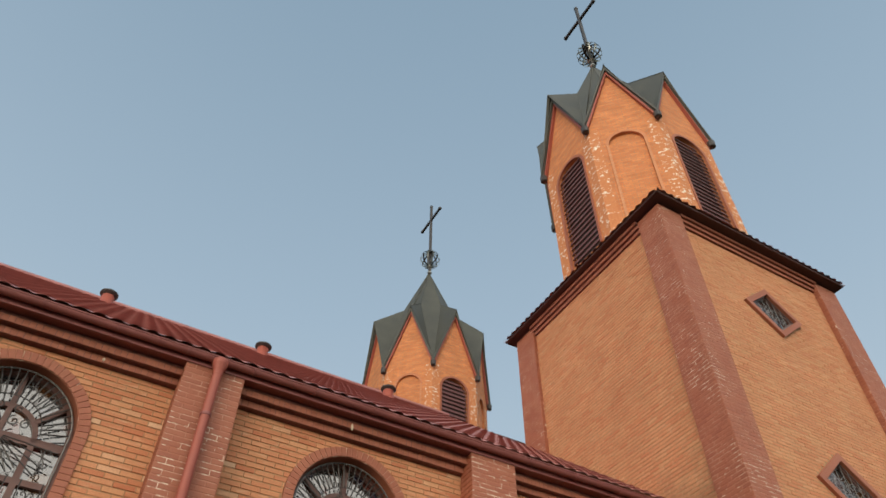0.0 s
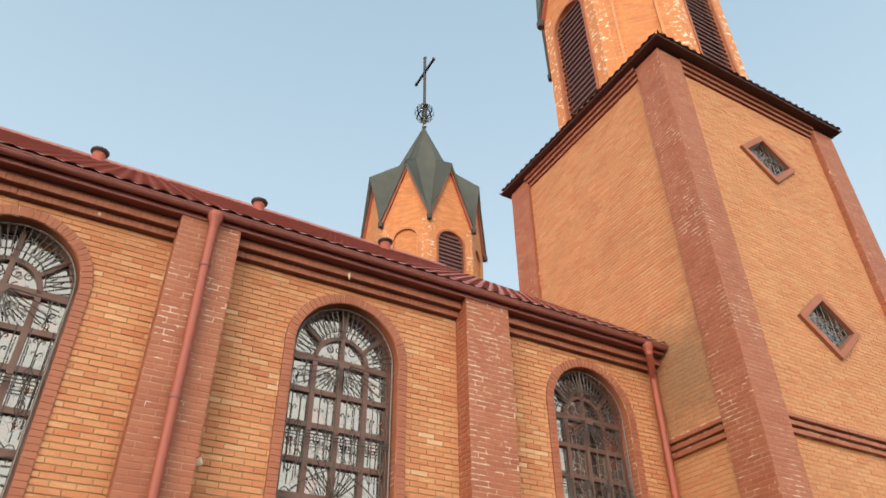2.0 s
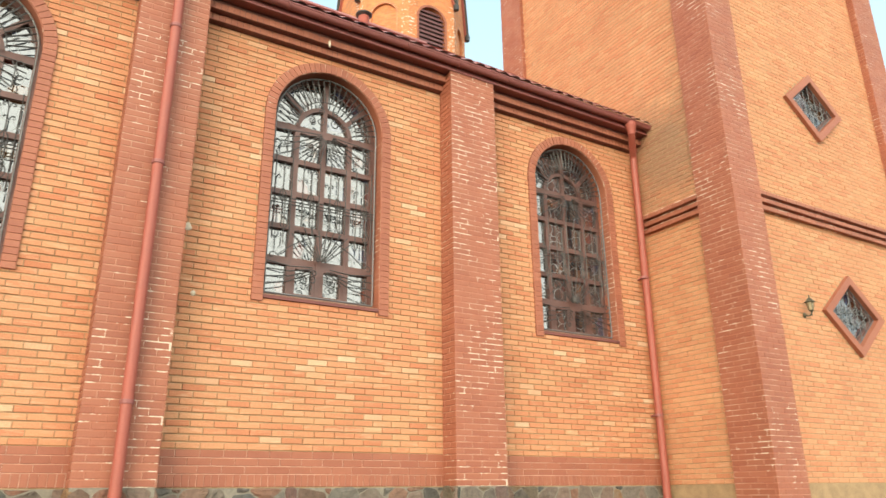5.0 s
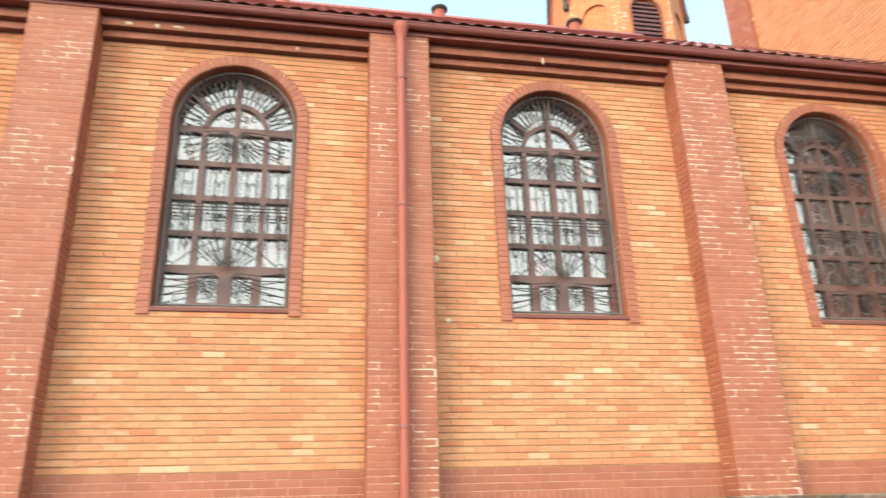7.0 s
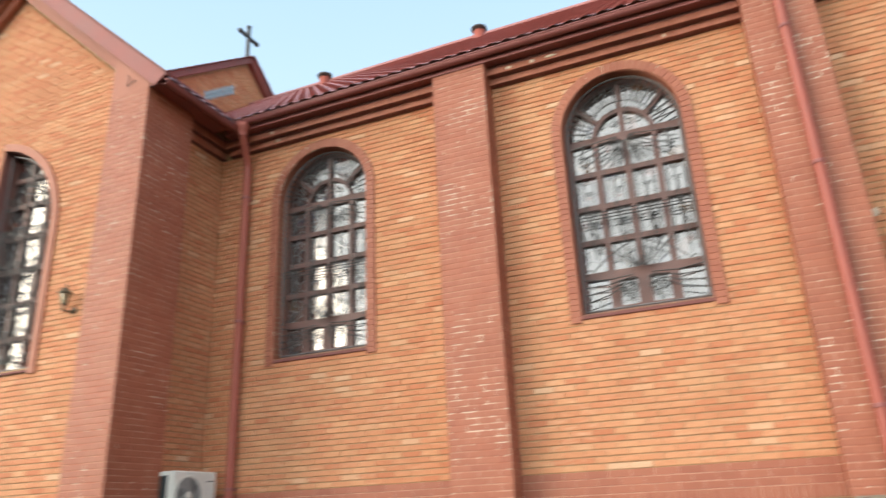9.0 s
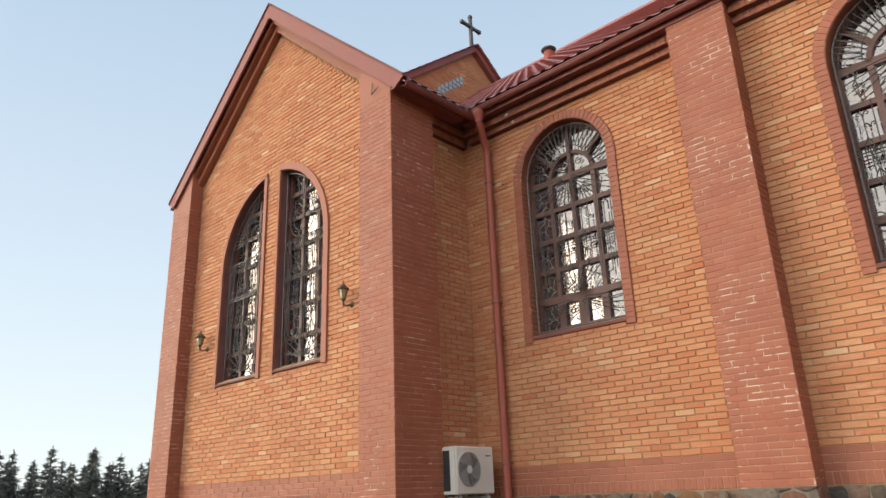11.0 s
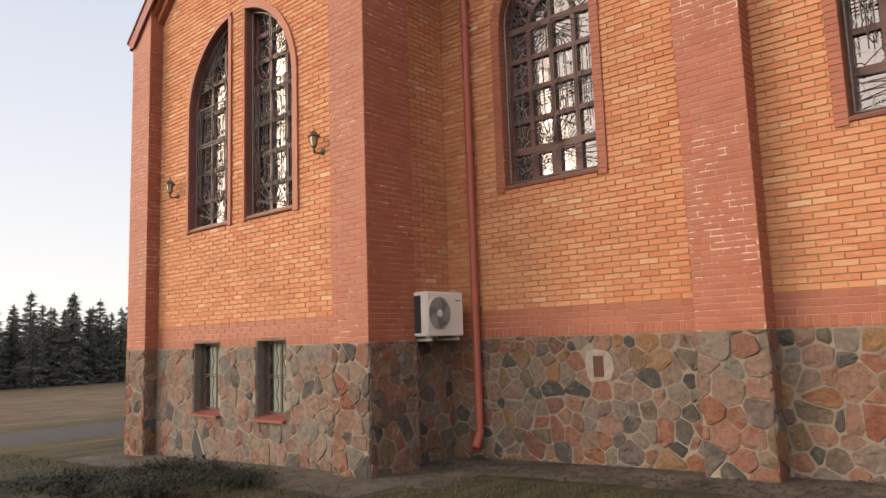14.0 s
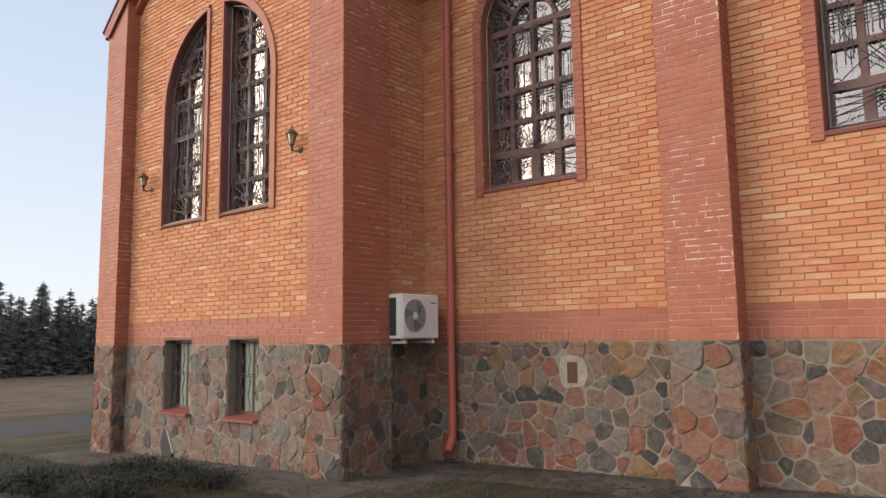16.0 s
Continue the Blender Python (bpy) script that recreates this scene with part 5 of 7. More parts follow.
    for s in (-1, 1):
        for cu, cv, r in ((0.09, 5.53, 0.06), (0.20, 5.52, 0.05), (0.09, 5.66, 0.045)):
            rod(gb, m, curl(s * cu, cv, r, math.pi / 2, 1.2, s), 0.0067, G)
        for k in range(9):
            a = radians(-6 - 84 * k / 8)
            far = 0.58 if k < 4 else 0.42
            rod(gb, m, [(s * 0.07 * math.cos(a), 5.37 + 0.07 * math.sin(a)), (s * far * math.cos(a), 5.37 + far * math.sin(a) * 0.92)], 0.0067, G)
        rod(gb, m, curl(s * 0.11, 5.23, 0.06, 0.3, 1.1, s), 0.0067, G)
        rod(gb, m, [(s * 0.43, 5.31), (s * 0.5, 5.18), (s * 0.46, 5.04)] + curl(s * 0.5, 5.30, 0.04, 3.6, -0.9, s), 0.0067, G)
    part("grille_sun", gb, M_IRON, ob)
    gb = bmesh.new()
    for k in range(3):
        rod(gb, m, [(-e, 4.435 + 0.036 * k), (e, 4.435 + 0.036 * k)], 0.0067, G)
    part("grille_rails", gb, M_IRON, ob)
    for i, u in enumerate((-0.48, -0.16, 0.16, 0.48)):
        gb = bmesh.new()
        stem_with_curls(gb, m, u, 4.25, 4.88, G)
        stem_with_curls(gb, m, u + 0.03, 3.98 if abs(u) > 0.3 else 4.12, 4.50, G)
        for du in (-0.095, 0.095):
            rod(gb, m, [(u + du, 4.02 if abs(u) > 0.3 else 4.2), (u + du, 5.0)], 0.0064, G)
        part("grille_stem", gb, M_IRON, ob)
    gb = bmesh.new()
    for s in (-1, 1):
        for k in range(5):
            a = radians(90 - 6 - 11 * k)
            rod(gb, m, [(s * 0.05 * math.cos(a), 3.80 + 0.05 * math.sin(a)), (s * 0.46 * math.cos(a), 3.80 + (0.40 + 0.02 * k) * math.sin(a))], 0.0067, G)
        rod(gb, m, [(s * 0.02, 4.14), (s * 0.18, 4.07), (s * 0.34, 3.98), (s * 0.46, 3.88), (s * 0.5, 3.84)] + curl(s * 0.55, 3.83, 0.05, 2.8, -0.8, s), 0.006, G)
        for k in range(4):
            rod(gb, m, [(s * 0.10, 3.76 - 0.02 * k), (s * 0.36, 3.74 - 0.055 * k), (s * 0.60, 3.77 - 0.085 * k)], 0.0067, G)
        for cu, cv, r in ((0.1, 3.62, 0.05), (0.2, 3.60, 0.055), (0.13, 3.53, 0.04), (0.22, 3.69, 0.035), (0.08, 3.70, 0.035)):
            rod(gb, m, curl(s * cu, cv, r, 0.5, 1.3, s), 0.0064, G)
    part("grille_foot", gb, M_IRON, ob)
    # sill
    sb = bmesh.new()
    vs = [m @ Vector(p) for p in ((-HALF, SILL + 0.02, -0.2), (HALF, SILL + 0.02, -0.2), (HALF, SILL - 0.012, 0.02), (-HALF, SILL - 0.012, 0.02), (-HALF, SILL - 0.048, 0.02), (HALF, SILL - 0.048, 0.02), (HALF, SILL - 0.06, -0.2), (-HALF, SILL - 0.06, -0.2))]
    vs = [sb.verts.new(v) for v in vs]
    for f in ((0, 1, 2, 3), (3, 2, 5, 4), (4, 5, 6, 7), (7, 6, 1, 0), (0, 3, 4, 7), (1, 6, 5, 2)):
        sb.faces.new([vs[i] for i in f])
    part("window_sill", sb, M_SILL, ob, "dark red sheet-metal sill")
    return ob


first_window = nave_window("window_1", WINDOW_X[0], SOUTH, 150)
for i, x in enumerate(WINDOW_X[1:]):
    w_copy = copy_thing(first_window, Matrix.Translation((x, 0, SILL)))
    w_copy.name = f"window_{i + 2}"

# ---- twin windows of the transept ----


def twin_window(name, side, seed):
    rnd = random.Random(seed)
    m = TR_SOUTH
    ob = tagged(thing(name, (TW_C + side * 0.8, TR_Y, TW_SILL), "tall half-arched window behind an iron grille", "window", "twin transept windows", "structure"))
    R, RR = TW_R, TW_R + (0.105 if side > 0 else 0.06)
    strip = 0.03 if side > 0 else 0.075
    top = math.degrees(math.acos(PIER / R))
    ang0 = (0, top) if side > 0 else (180, 180 - top)
    bm = bmesh.new()
    prism(bm, [(TW_C + u, v) for u, v in (rect(R, RR, TW_SILL - 0.08, TW_SPRING) if side > 0 else rect(-RR, -R, TW_SILL - 0.08, TW_SPRING))], 0.03, -0.1, m)
    prism(bm, [(TW_C + u, v) for u, v in (rect(PIER - strip, PIER, TW_SILL - 0.08, TW_SPRING + 1.33) if side > 0 else rect(-PIER, -PIER + strip, TW_SILL - 0.08, TW_SPRING + 1.33))], 0.03, -0.1, m)
    outer = math.degrees(math.acos((PIER - strip) / RR))
    prism(bm, arc(TW_C, TW_SPRING, RR, 0 if side > 0 else 180, outer if side > 0 else 180 - outer, 18) + arc(TW_C, TW_SPRING, R, ang0[1], ang0[0], 18), 0.03, -0.1, m)
    part("surround", bm, M_PAINT, ob, "red-painted brick surround")
    # jambs of the deep opening, their shade put into the colour
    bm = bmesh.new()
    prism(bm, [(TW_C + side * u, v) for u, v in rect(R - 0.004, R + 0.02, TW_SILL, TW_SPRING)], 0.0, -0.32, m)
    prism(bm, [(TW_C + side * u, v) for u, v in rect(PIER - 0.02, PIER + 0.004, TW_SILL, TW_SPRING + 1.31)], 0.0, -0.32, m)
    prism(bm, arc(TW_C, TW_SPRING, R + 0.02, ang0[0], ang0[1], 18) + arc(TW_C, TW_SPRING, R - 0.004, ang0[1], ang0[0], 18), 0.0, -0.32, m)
    part("reveal", bm, M_SHADE_AND_EDGE, ob, "dark jambs with shade in their colour")
    F0, F1 = -0.17, -0.23
    bm = bmesh.new()
    prism(bm, [(TW_C + side * u, v) for u, v in rect(R - 0.06, R, TW_SILL, TW_SPRING)], F0, F1, m)
    prism(bm, [(TW_C + side * u, v) for u, v in rect(PIER, PIER + 0.06, TW_SILL, TW_SPRING + 1.30)], F0, F1, m)
    prism(bm, arc(TW_C, TW_SPRING, R, ang0[0], ang0[1], 18) + arc(TW_C, TW_SPRING, R - 0.06, ang0[1], ang0[0], 18), F0, F1, m)
    prism(bm, [(TW_C + side * u, v) for u, v in rect(PIER + 0.06, R - 0.06, TW_SILL, TW_SILL + 0.06)], F0, F1, m)
    part("window_frame", bm, M_FRAME, ob)
    inner_w = R - PIER
    us = [PIER + inner_w / 3, PIER + 2 * inner_w / 3]
    vs_ = [TW_SILL + 0.03, 3.78, 4.24, 4.70, 5.16, 5.62, 6.02]

    def roof(u):
        return TW_SPRING + math.sqrt(max(0.0, (R - 0.02) ** 2 - u * u))
    for u in us:
        bm = bmesh.new()
        prism(bm, [(TW_C + side * a, b) for a, b in rect(u - 0.030, u + 0.030, TW_SILL + 0.06, roof(u))], F0 + 0.005, F1, m)
        part("mullion", bm, M_FRAME, ob)
    for v in vs_[1:]:
        reach = R - 0.03 if v < TW_SPRING else math.sqrt(max(0.0, (R - 0.03) ** 2 - (v - TW_SPRING) ** 2))
        bm = bmesh.new()
        prism(bm, [(TW_C + side * a, b) for a, b in rect(PIER + 0.02, reach, v - 0.031, v + 0.031)], F0 + 0.003, F1, m)
        part("transom", bm, M_FRAME, ob)
    edges = [PIER + 0.03, *us, R - 0.03]
    for a, b in zip(edges, edges[1:]):
        for v0, v1 in zip(vs_, vs_[1:] + [7.0]):
            ua, ub, lim = a + 0.02, b - 0.02, R - 0.03
            poly = rect(ua, ub, v0 + 0.015, v1 - 0.015)
            for k in range(12):
                t = radians(90 * (k + 0.5) / 12)
                poly = clip_poly(poly, lim * math.cos(t), TW_SPRING + lim * math.sin(t), math.cos(t), math.sin(t)) if len(poly) >= 3 else poly
            if len(poly) >= 3:
                glass_pane([(TW_C + side * p, q) for p, q in poly], m, -0.205, ob, rnd)
    G = -0.09
    gm = m @ Matrix.Translation((TW_C, 0, 0))
    bm = bmesh.new()
    e0, e1 = PIER + 0.04, R - 0.04
    rod(bm, gm, [(side * e0, TW_SILL + 0.03), (side * e0, roof(e0) - 0.04)] + [(side * p, q) for p, q in arc(0, TW_SPRING, e1, top - 2, 0, 16)] + [(side * e1, TW_SILL + 0.03)], 0.010, G)
    rod(bm, gm, [(side * e0, TW_SILL + 0.03), (side * e1, TW_SILL + 0.03)], 0.010, G)
    part("grille_frame", bm, M_IRON_WORN, ob, "worn grey wrought-iron grille")
    bm = bmesh.new()
    mid = (e0 + e1) / 2
    for k in range(15):
        a = radians(-4 + 104 * k / 14)
        c0 = (0.30 * math.cos(a) + mid - 0.12, 5.55 + 0.30 * math.sin(a))
        t = 0.30
        while t < 1.3:
            q = (t * math.cos(a) + mid - 0.12, 5.55 + t * math.sin(a))
            if q[0] < e0 or q[0] > e1 or math.hypot(q[0], q[1] - TW_SPRING) > e1:
                break
            t += 0.02
        rod(bm, gm, [(side * c0[0], c0[1]), (side * (t * math.cos(a) + mid - 0.12), 5.55 + t * math.sin(a))], 0.0078, G)
    for r in (0.30, 0.2):
        rod(bm, gm, [(side * (mid - 0.12 + r * math.cos(radians(x))), 5.55 + r * math.sin(radians(x))) for x in range(0, 361, 20)], 0.0078, G)
    part("grille_sun", bm, M_IRON, ob)
    for k in range(5):
        u = e0 + (e1 - e0) * (k + 0.5) / 5
        bm = bmesh.new()
        stem_with_curls(bm, gm, side * u, 4.3, 5.2, G)
        stem_with_curls(bm, gm, side * u, 3.85, 4.45, G)
        for du in (-0.05, 0.05):
            n = 8
            rod(bm, gm, [(side * (u + du + 0.018 * math.sin(i * 1.4)), 3.75 + 1.5 * i / n) for i in range(n + 1)], 0.0072, G)
        part("grille_stem", bm, M_IRON, ob)
    bm = bmesh.new()
    for v in (4.62, 4.66, 5.24):
        rod(bm, gm, [(side * e0, v), (side * e1, v)], 0.0078, G)
    for k in range(9):
        a = radians(12 + 156 * k / 8)
        rod(bm, gm, [(side * (mid + 0.05 * math.cos(a)), TW_SILL + 0.12), (side * (mid + 0.46 * math.cos(a)), TW_SILL + 0.12 + 0.5 * math.sin(a))], 0.0078, G)
    for k in range(4):
        rod(bm, gm, [(side * p, q) for p, q in curl(e0 + 0.15 + 0.24 * k, TW_SILL + 0.17, 0.07, 0.4 + k, 1.3, 1)], 0.0078, G)
    part("grille_foot", bm, M_IRON, ob)
    # scrolls where the bars cross
    for v in vs_[1:-1]:
        bm = bmesh.new()
        for k in range(6):
            u = e0 + (e1 - e0) * (k + 0.5) / 6
            for up in (-1, 1):
                rod(bm, gm, [(side * p, q) for p, q in curl(u, v + up * 0.055, 0.05, k * 1.3 + up, 1.2, 1 if k % 2 else -1)], 0.0072, G)
        part("grille_scroll", bm, M_IRON, ob)
    sb = bmesh.new()
    u0, u1 = sorted((side * PIER, side * R))
    vs = [sb.verts.new(gm @ Vector(p)) for p in ((u0, TW_SILL + 0.02, -0.18), (u1, TW_SILL + 0.02, -0.18), (u1, TW_SILL - 0.03, 0.03), (u0, TW_SILL - 0.03, 0.03), (u0, TW_SILL - 0.055, 0.03), (u1, TW_SILL - 0.055, 0.03), (u1, TW_SILL - 0.06, -0.24), (u0, TW_SILL - 0.06, -0.24))]
    for f in ((0, 1, 2, 3), (3, 2, 5, 4), (4, 5, 6, 7), (7, 6, 1, 0), (0, 3, 4, 7), (1, 6, 5, 2)):
        sb.faces.new([vs[i] for i in f])
    part("window_sill", sb, M_SILL, ob, "dark red sheet-metal sill")
    return ob


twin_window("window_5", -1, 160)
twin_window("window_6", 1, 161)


# ---- basement windows ----
M_SILL_RED = plain_material("faded_red_sill", (0.215, 0.062, 0.046), 0.7, vary=0.2, scale=6)
M_REVEAL = plain_material("dark_rendered_reveal", (0.165, 0.135, 0.112), 0.9, vary=0.3, scale=9)
M_CURTAIN = plain_material("pale_green_curtain", (0.27, 0.31, 0.25), 0.9, vary=0.2, scale=14)


def basement_window(name, a, b, seed):
    rnd = random.Random(seed)
    m = TR_SOUTH
    ob = tagged(thing(name, ((a + b) / 2, TR_Y, B_V0), "small barred basement window with a red metal sill", "window", "basement windows", "structure"))
    bm = bmesh.new()
    for q in (rect(a - 0.01, a + 0.02, B_V0 - 0.06, B_V1), rect(b - 0.02, b + 0.01, B_V0 - 0.06, B_V1), rect(a + 0.02, b - 0.02, B_V1 - 0.02, B_V1 + 0.004)):
        prism(bm, q, -0.01, -0.40, m)
    part("reveal", bm, M_REVEAL, ob)
    F0, F1 = -0.17, -0.23
    bm = bmesh.new()
    for q in (rect(a + 0.02, a + 0.07, B_V0, B_V1 - 0.02), rect(b - 0.07, b - 0.02, B_V0, B_V1 - 0.02), rect(a + 0.07, b - 0.07, B_V0, B_V0 + 0.05), rect(a + 0.07, b - 0.07, B_V1 - 0.07, B_V1 - 0.02), rect((a + b) / 2 - 0.025, (a + b) / 2 + 0.025, B_V0 + 0.05, B_V1 - 0.07)):
        prism(bm, q, F0, F1, m)
    part("window_frame", bm, M_FRAME, ob)
    glass_pane(rect(a + 0.06, (a + b) / 2 - 0.02, B_V0 + 0.04, B_V1 - 0.06), m, -0.20, ob, rnd, material=M_PANE)
    glass_pane(rect((a + b) / 2 + 0.02, b - 0.06, B_V0 + 0.04, B_V1 - 0.06), m, -0.222, ob, rnd, material=M_PANE)
    n = 16
    cv, cf = [], []
    for i in range(n + 1):
        u = a + 0.24 * (b - a) + (0.76 * (b - a) - 0.08) * i / n
        d = -0.180 + 0.012 * math.sin(i * 2.1)
        cv += [m @ Vector((u, B_V0 + 0.05, d)), m @ Vector((u, B_V1 - 0.07, d))]
    cf = [(2 * i, 2 * i + 2, 2 * i + 3, 2 * i + 1) for i in range(n)]
    part("curtain", mesh_from("curtain", cv, cf, M_CURTAIN, True), None, ob, "pale green curtain")
    bm = bmesh.new()
    G = -0.11
    for k in range(7):
        u = a + 0.05 + (b - a - 0.1) * k / 6
        if k % 2:
            rod(bm, m, [(u + 0.025 * math.sin(i * math.pi / 2), B_V0 + 0.06 + (B_V1 - B_V0 - 0.12) * i / 12) for i in range(13)], 0.0067, G)
        else:
            rod(bm, m, [(u, B_V0 + 0.04), (u, B_V1 - 0.03)], 0.006, G)
    for v in (B_V0 + 0.06, (B_V0 + B_V1) / 2, (B_V0 + B_V1) / 2 + 0.03, B_V1 - 0.06):
        rod(bm, m, [(a + 0.01, v), (b - 0.01, v)], 0.006, G)
    for u in (a + 0.16, b - 0.16):
        for v in (B_V0 + 0.3, B_V1 - 0.3):
            rod(bm, m, [(u - 0.05, v), (u, v + 0.1), (u + 0.05, v), (u, v - 0.1), (u - 0.05, v)], 0.0067, G)
    part("grille", bm, M_IRON, ob, "black iron bars")
    bm = bmesh.new()
    vs = [bm.verts.new(m @ Vector(p)) for p in ((a, B_V0 + 0.015, -0.17), (b, B_V0 + 0.015, -0.17), (b, B_V0 - 0.03, 0.07), (a, B_V0 - 0.03, 0.07), (a, B_V0 - 0.06, 0.07), (b, B_V0 - 0.06, 0.07), (b, B_V0 - 0.06, -0.27), (a, B_V0 - 0.06, -0.27))]
    for f in ((0, 1, 2, 3), (3, 2, 5, 4), (4, 5, 6, 7), (7, 6, 1, 0), (0, 3, 4, 7), (1, 6, 5, 2)):
        bm.faces.new([vs[i] for i in f])
    part("window_sill", bm, M_SILL_RED, ob, "red sheet-metal sill")


for i, (a, b) in enumerate(B_WINDOWS):
    basement_window(f"window_{7 + i}", a, b, 170 + i)

# ---- diamond windows of the tower ----


def diamond_window(name, z):
    m = TOWER_S @ Matrix.Translation((DIA_X, z, 0)) @ Matrix.Diagonal((1.055, 0.85, 1, 1))
    ob = tagged(thing(name, m @ Vector((0, -0.66, 0)), "diamond-shaped tower window in a red brick surround", "window", "diamond windows", "structure"))
    for k in range(4):
        a = math.pi / 2 * k
        t = m @ Matrix.Rotation(a, 4, "Z")
        bm = bmesh.new()
        prism(bm, [(0.53, 0), (0.685, 0), (0, 0.685), (0, 0.53)], 0.055, -0.1, t)
        part("surround", bm, M_PAINT, ob, "red-painted brick surround")
        bm = bmesh.new()
        prism(bm, [(0.465, 0), (0.535, 0), (0, 0.535), (0, 0.465)], -0.035, -0.10, t)
        part("window_frame", bm, M_FRAME, ob)
        bm = bmesh.new()
        prism(bm, [(0.525, 0), (0.54, 0), (0, 0.54), (0, 0.525)], 0.05, -0.14, t)
        part("reveal", bm, M_PAINT, ob)
    glass_pane([(-0.5, 0), (0, -0.5), (0.5, 0), (0, 0.5)], m, -0.07, ob, random.Random(5))
    bm = bmesh.new()
    for k in range(-3, 4):
        w = 0.53 - abs(k) * 0.135
        rod(bm, m, [(k * 0.135, -w + 0.03), (k * 0.135, w - 0.03)], 0.006, -0.012)
        rod(bm, m, curl(k * 0.1, 0.1 - 0.03 * (k % 2), 0.07, k, 1.2, 1), 0.006, -0.012)
        rod(bm, m, curl(k * 0.09, -0.12 + 0.04 * (k % 2), 0.07, k + 1, 1.2, -1), 0.006, -0.012)
    for q in ((0.51, 0, 0, 0.51), (0, 0.51, -0.51, 0), (-0.51, 0, 0, -0.51), (0, -0.51, 0.51, 0)):
        rod(bm, m, [q[:2], q[2:]], 0.008, -0.012)
    part("grille", bm, M_IRON_WORN, ob, "worn grey wrought-iron grille")


for i, z in enumerate(DIA_Z):
    diamond_window(f"window_{9 + i}", z)

# ---- belfries ----


def uv_brick_material():
    """Far brickwork whose courses are too fine to pick apart."""
    m, nt, b = nodes_of("belfry_brick")
    uv = nt.nodes.new("ShaderNodeUVMap")
    br = nt.nodes.new("ShaderNodeTexBrick")
    link(nt, uv.outputs[0], br.inputs["Vector"])
    for k, v in (("Scale", 1.0), ("Mortar Size", 0.006), ("Mortar Smooth", 0.3), ("Bias", 0.0), ("Brick Width", 0.217), ("Row Height", 0.0645)):
        br.inputs[k].default_value = v
    br.inputs["Color1"].default_value, br.inputs["Color2"].default_value, br.inputs["Mortar"].default_value = (0.50, 0.165, 0.06, 1), (0.62, 0.235, 0.085, 1), (0.36, 0.20, 0.12, 1)
    pos = geo_position(nt)
    n = noise_node(nt, 2.2, 5, 0.6, pos)
    g = ramp_node(nt, [(0.25, (0.82,) * 3), (0.75, (1.14,) * 3)], n.outputs[0]).outputs[0]
    link(nt, mix_node(nt, 1.0, br.outputs[0], g, "MULTIPLY"), b.inputs["Base Color"])
    b.inputs["Roughness"].default_value = 0.88
    bump_into(nt, b, br.outputs["Fac"], -0.5, 0.006)
    return m


def flaked_material():
    """Corner bricks spalled to pale lime in patches."""
    m, nt, b = nodes_of("flaking_corner_brick")
    pos = geo_position(nt)
    stretch = nt.nodes.new("ShaderNodeMapping")
    stretch.inputs["Scale"].default_value = (1, 1, 2.2)
    link(nt, pos, stretch.inputs["Vector"])
    n1, n2 = noise_node(nt, 5.5, 4, 0.6, stretch.outputs[0]), noise_node(nt, 22.0, 3, 0.6, pos)
    f = math_node(nt, "ADD", math_node(nt, "MULTIPLY", n1.outputs[0], 0.75), math_node(nt, "MULTIPLY", n2.outputs[0], 0.25))
    fac = ramp_node(nt, [(0.560, (0, 0, 0)), (0.585, (1, 1, 1))], f).outputs[0]
    brick = ramp_node(nt, [(0.3, (0.46, 0.165, 0.066)), (0.7, (0.57, 0.235, 0.098))], n2.outputs[0]).outputs[0]
    link(nt, mix_node(nt, fac, brick, (0.74, 0.66, 0.56)), b.inputs["Base Color"])
    b.inputs["Roughness"].default_value = 0.9
    bump_into(nt, b, f, 0.6, 0.012)
    return m


M_BELFRY, M_FLAKE = uv_brick_material(), flaked_material()
AP, BZ0, CORNER_Z, GABLE_Z = 2.04, 12.35, 16.92, 19.22
FACE = AP * math.tan(radians(22.5))


def uv_panel(bm, m):
    """Gives a panel made in wall axes its brick layout."""
    layer = bm.loops.layers.uv.new("UVMap")
    inv = m.inverted()
    for f in bm.faces:
        for l in f.loops:
            p = inv @ l.vert.co
            l[layer].uv = (p.x, p.y)


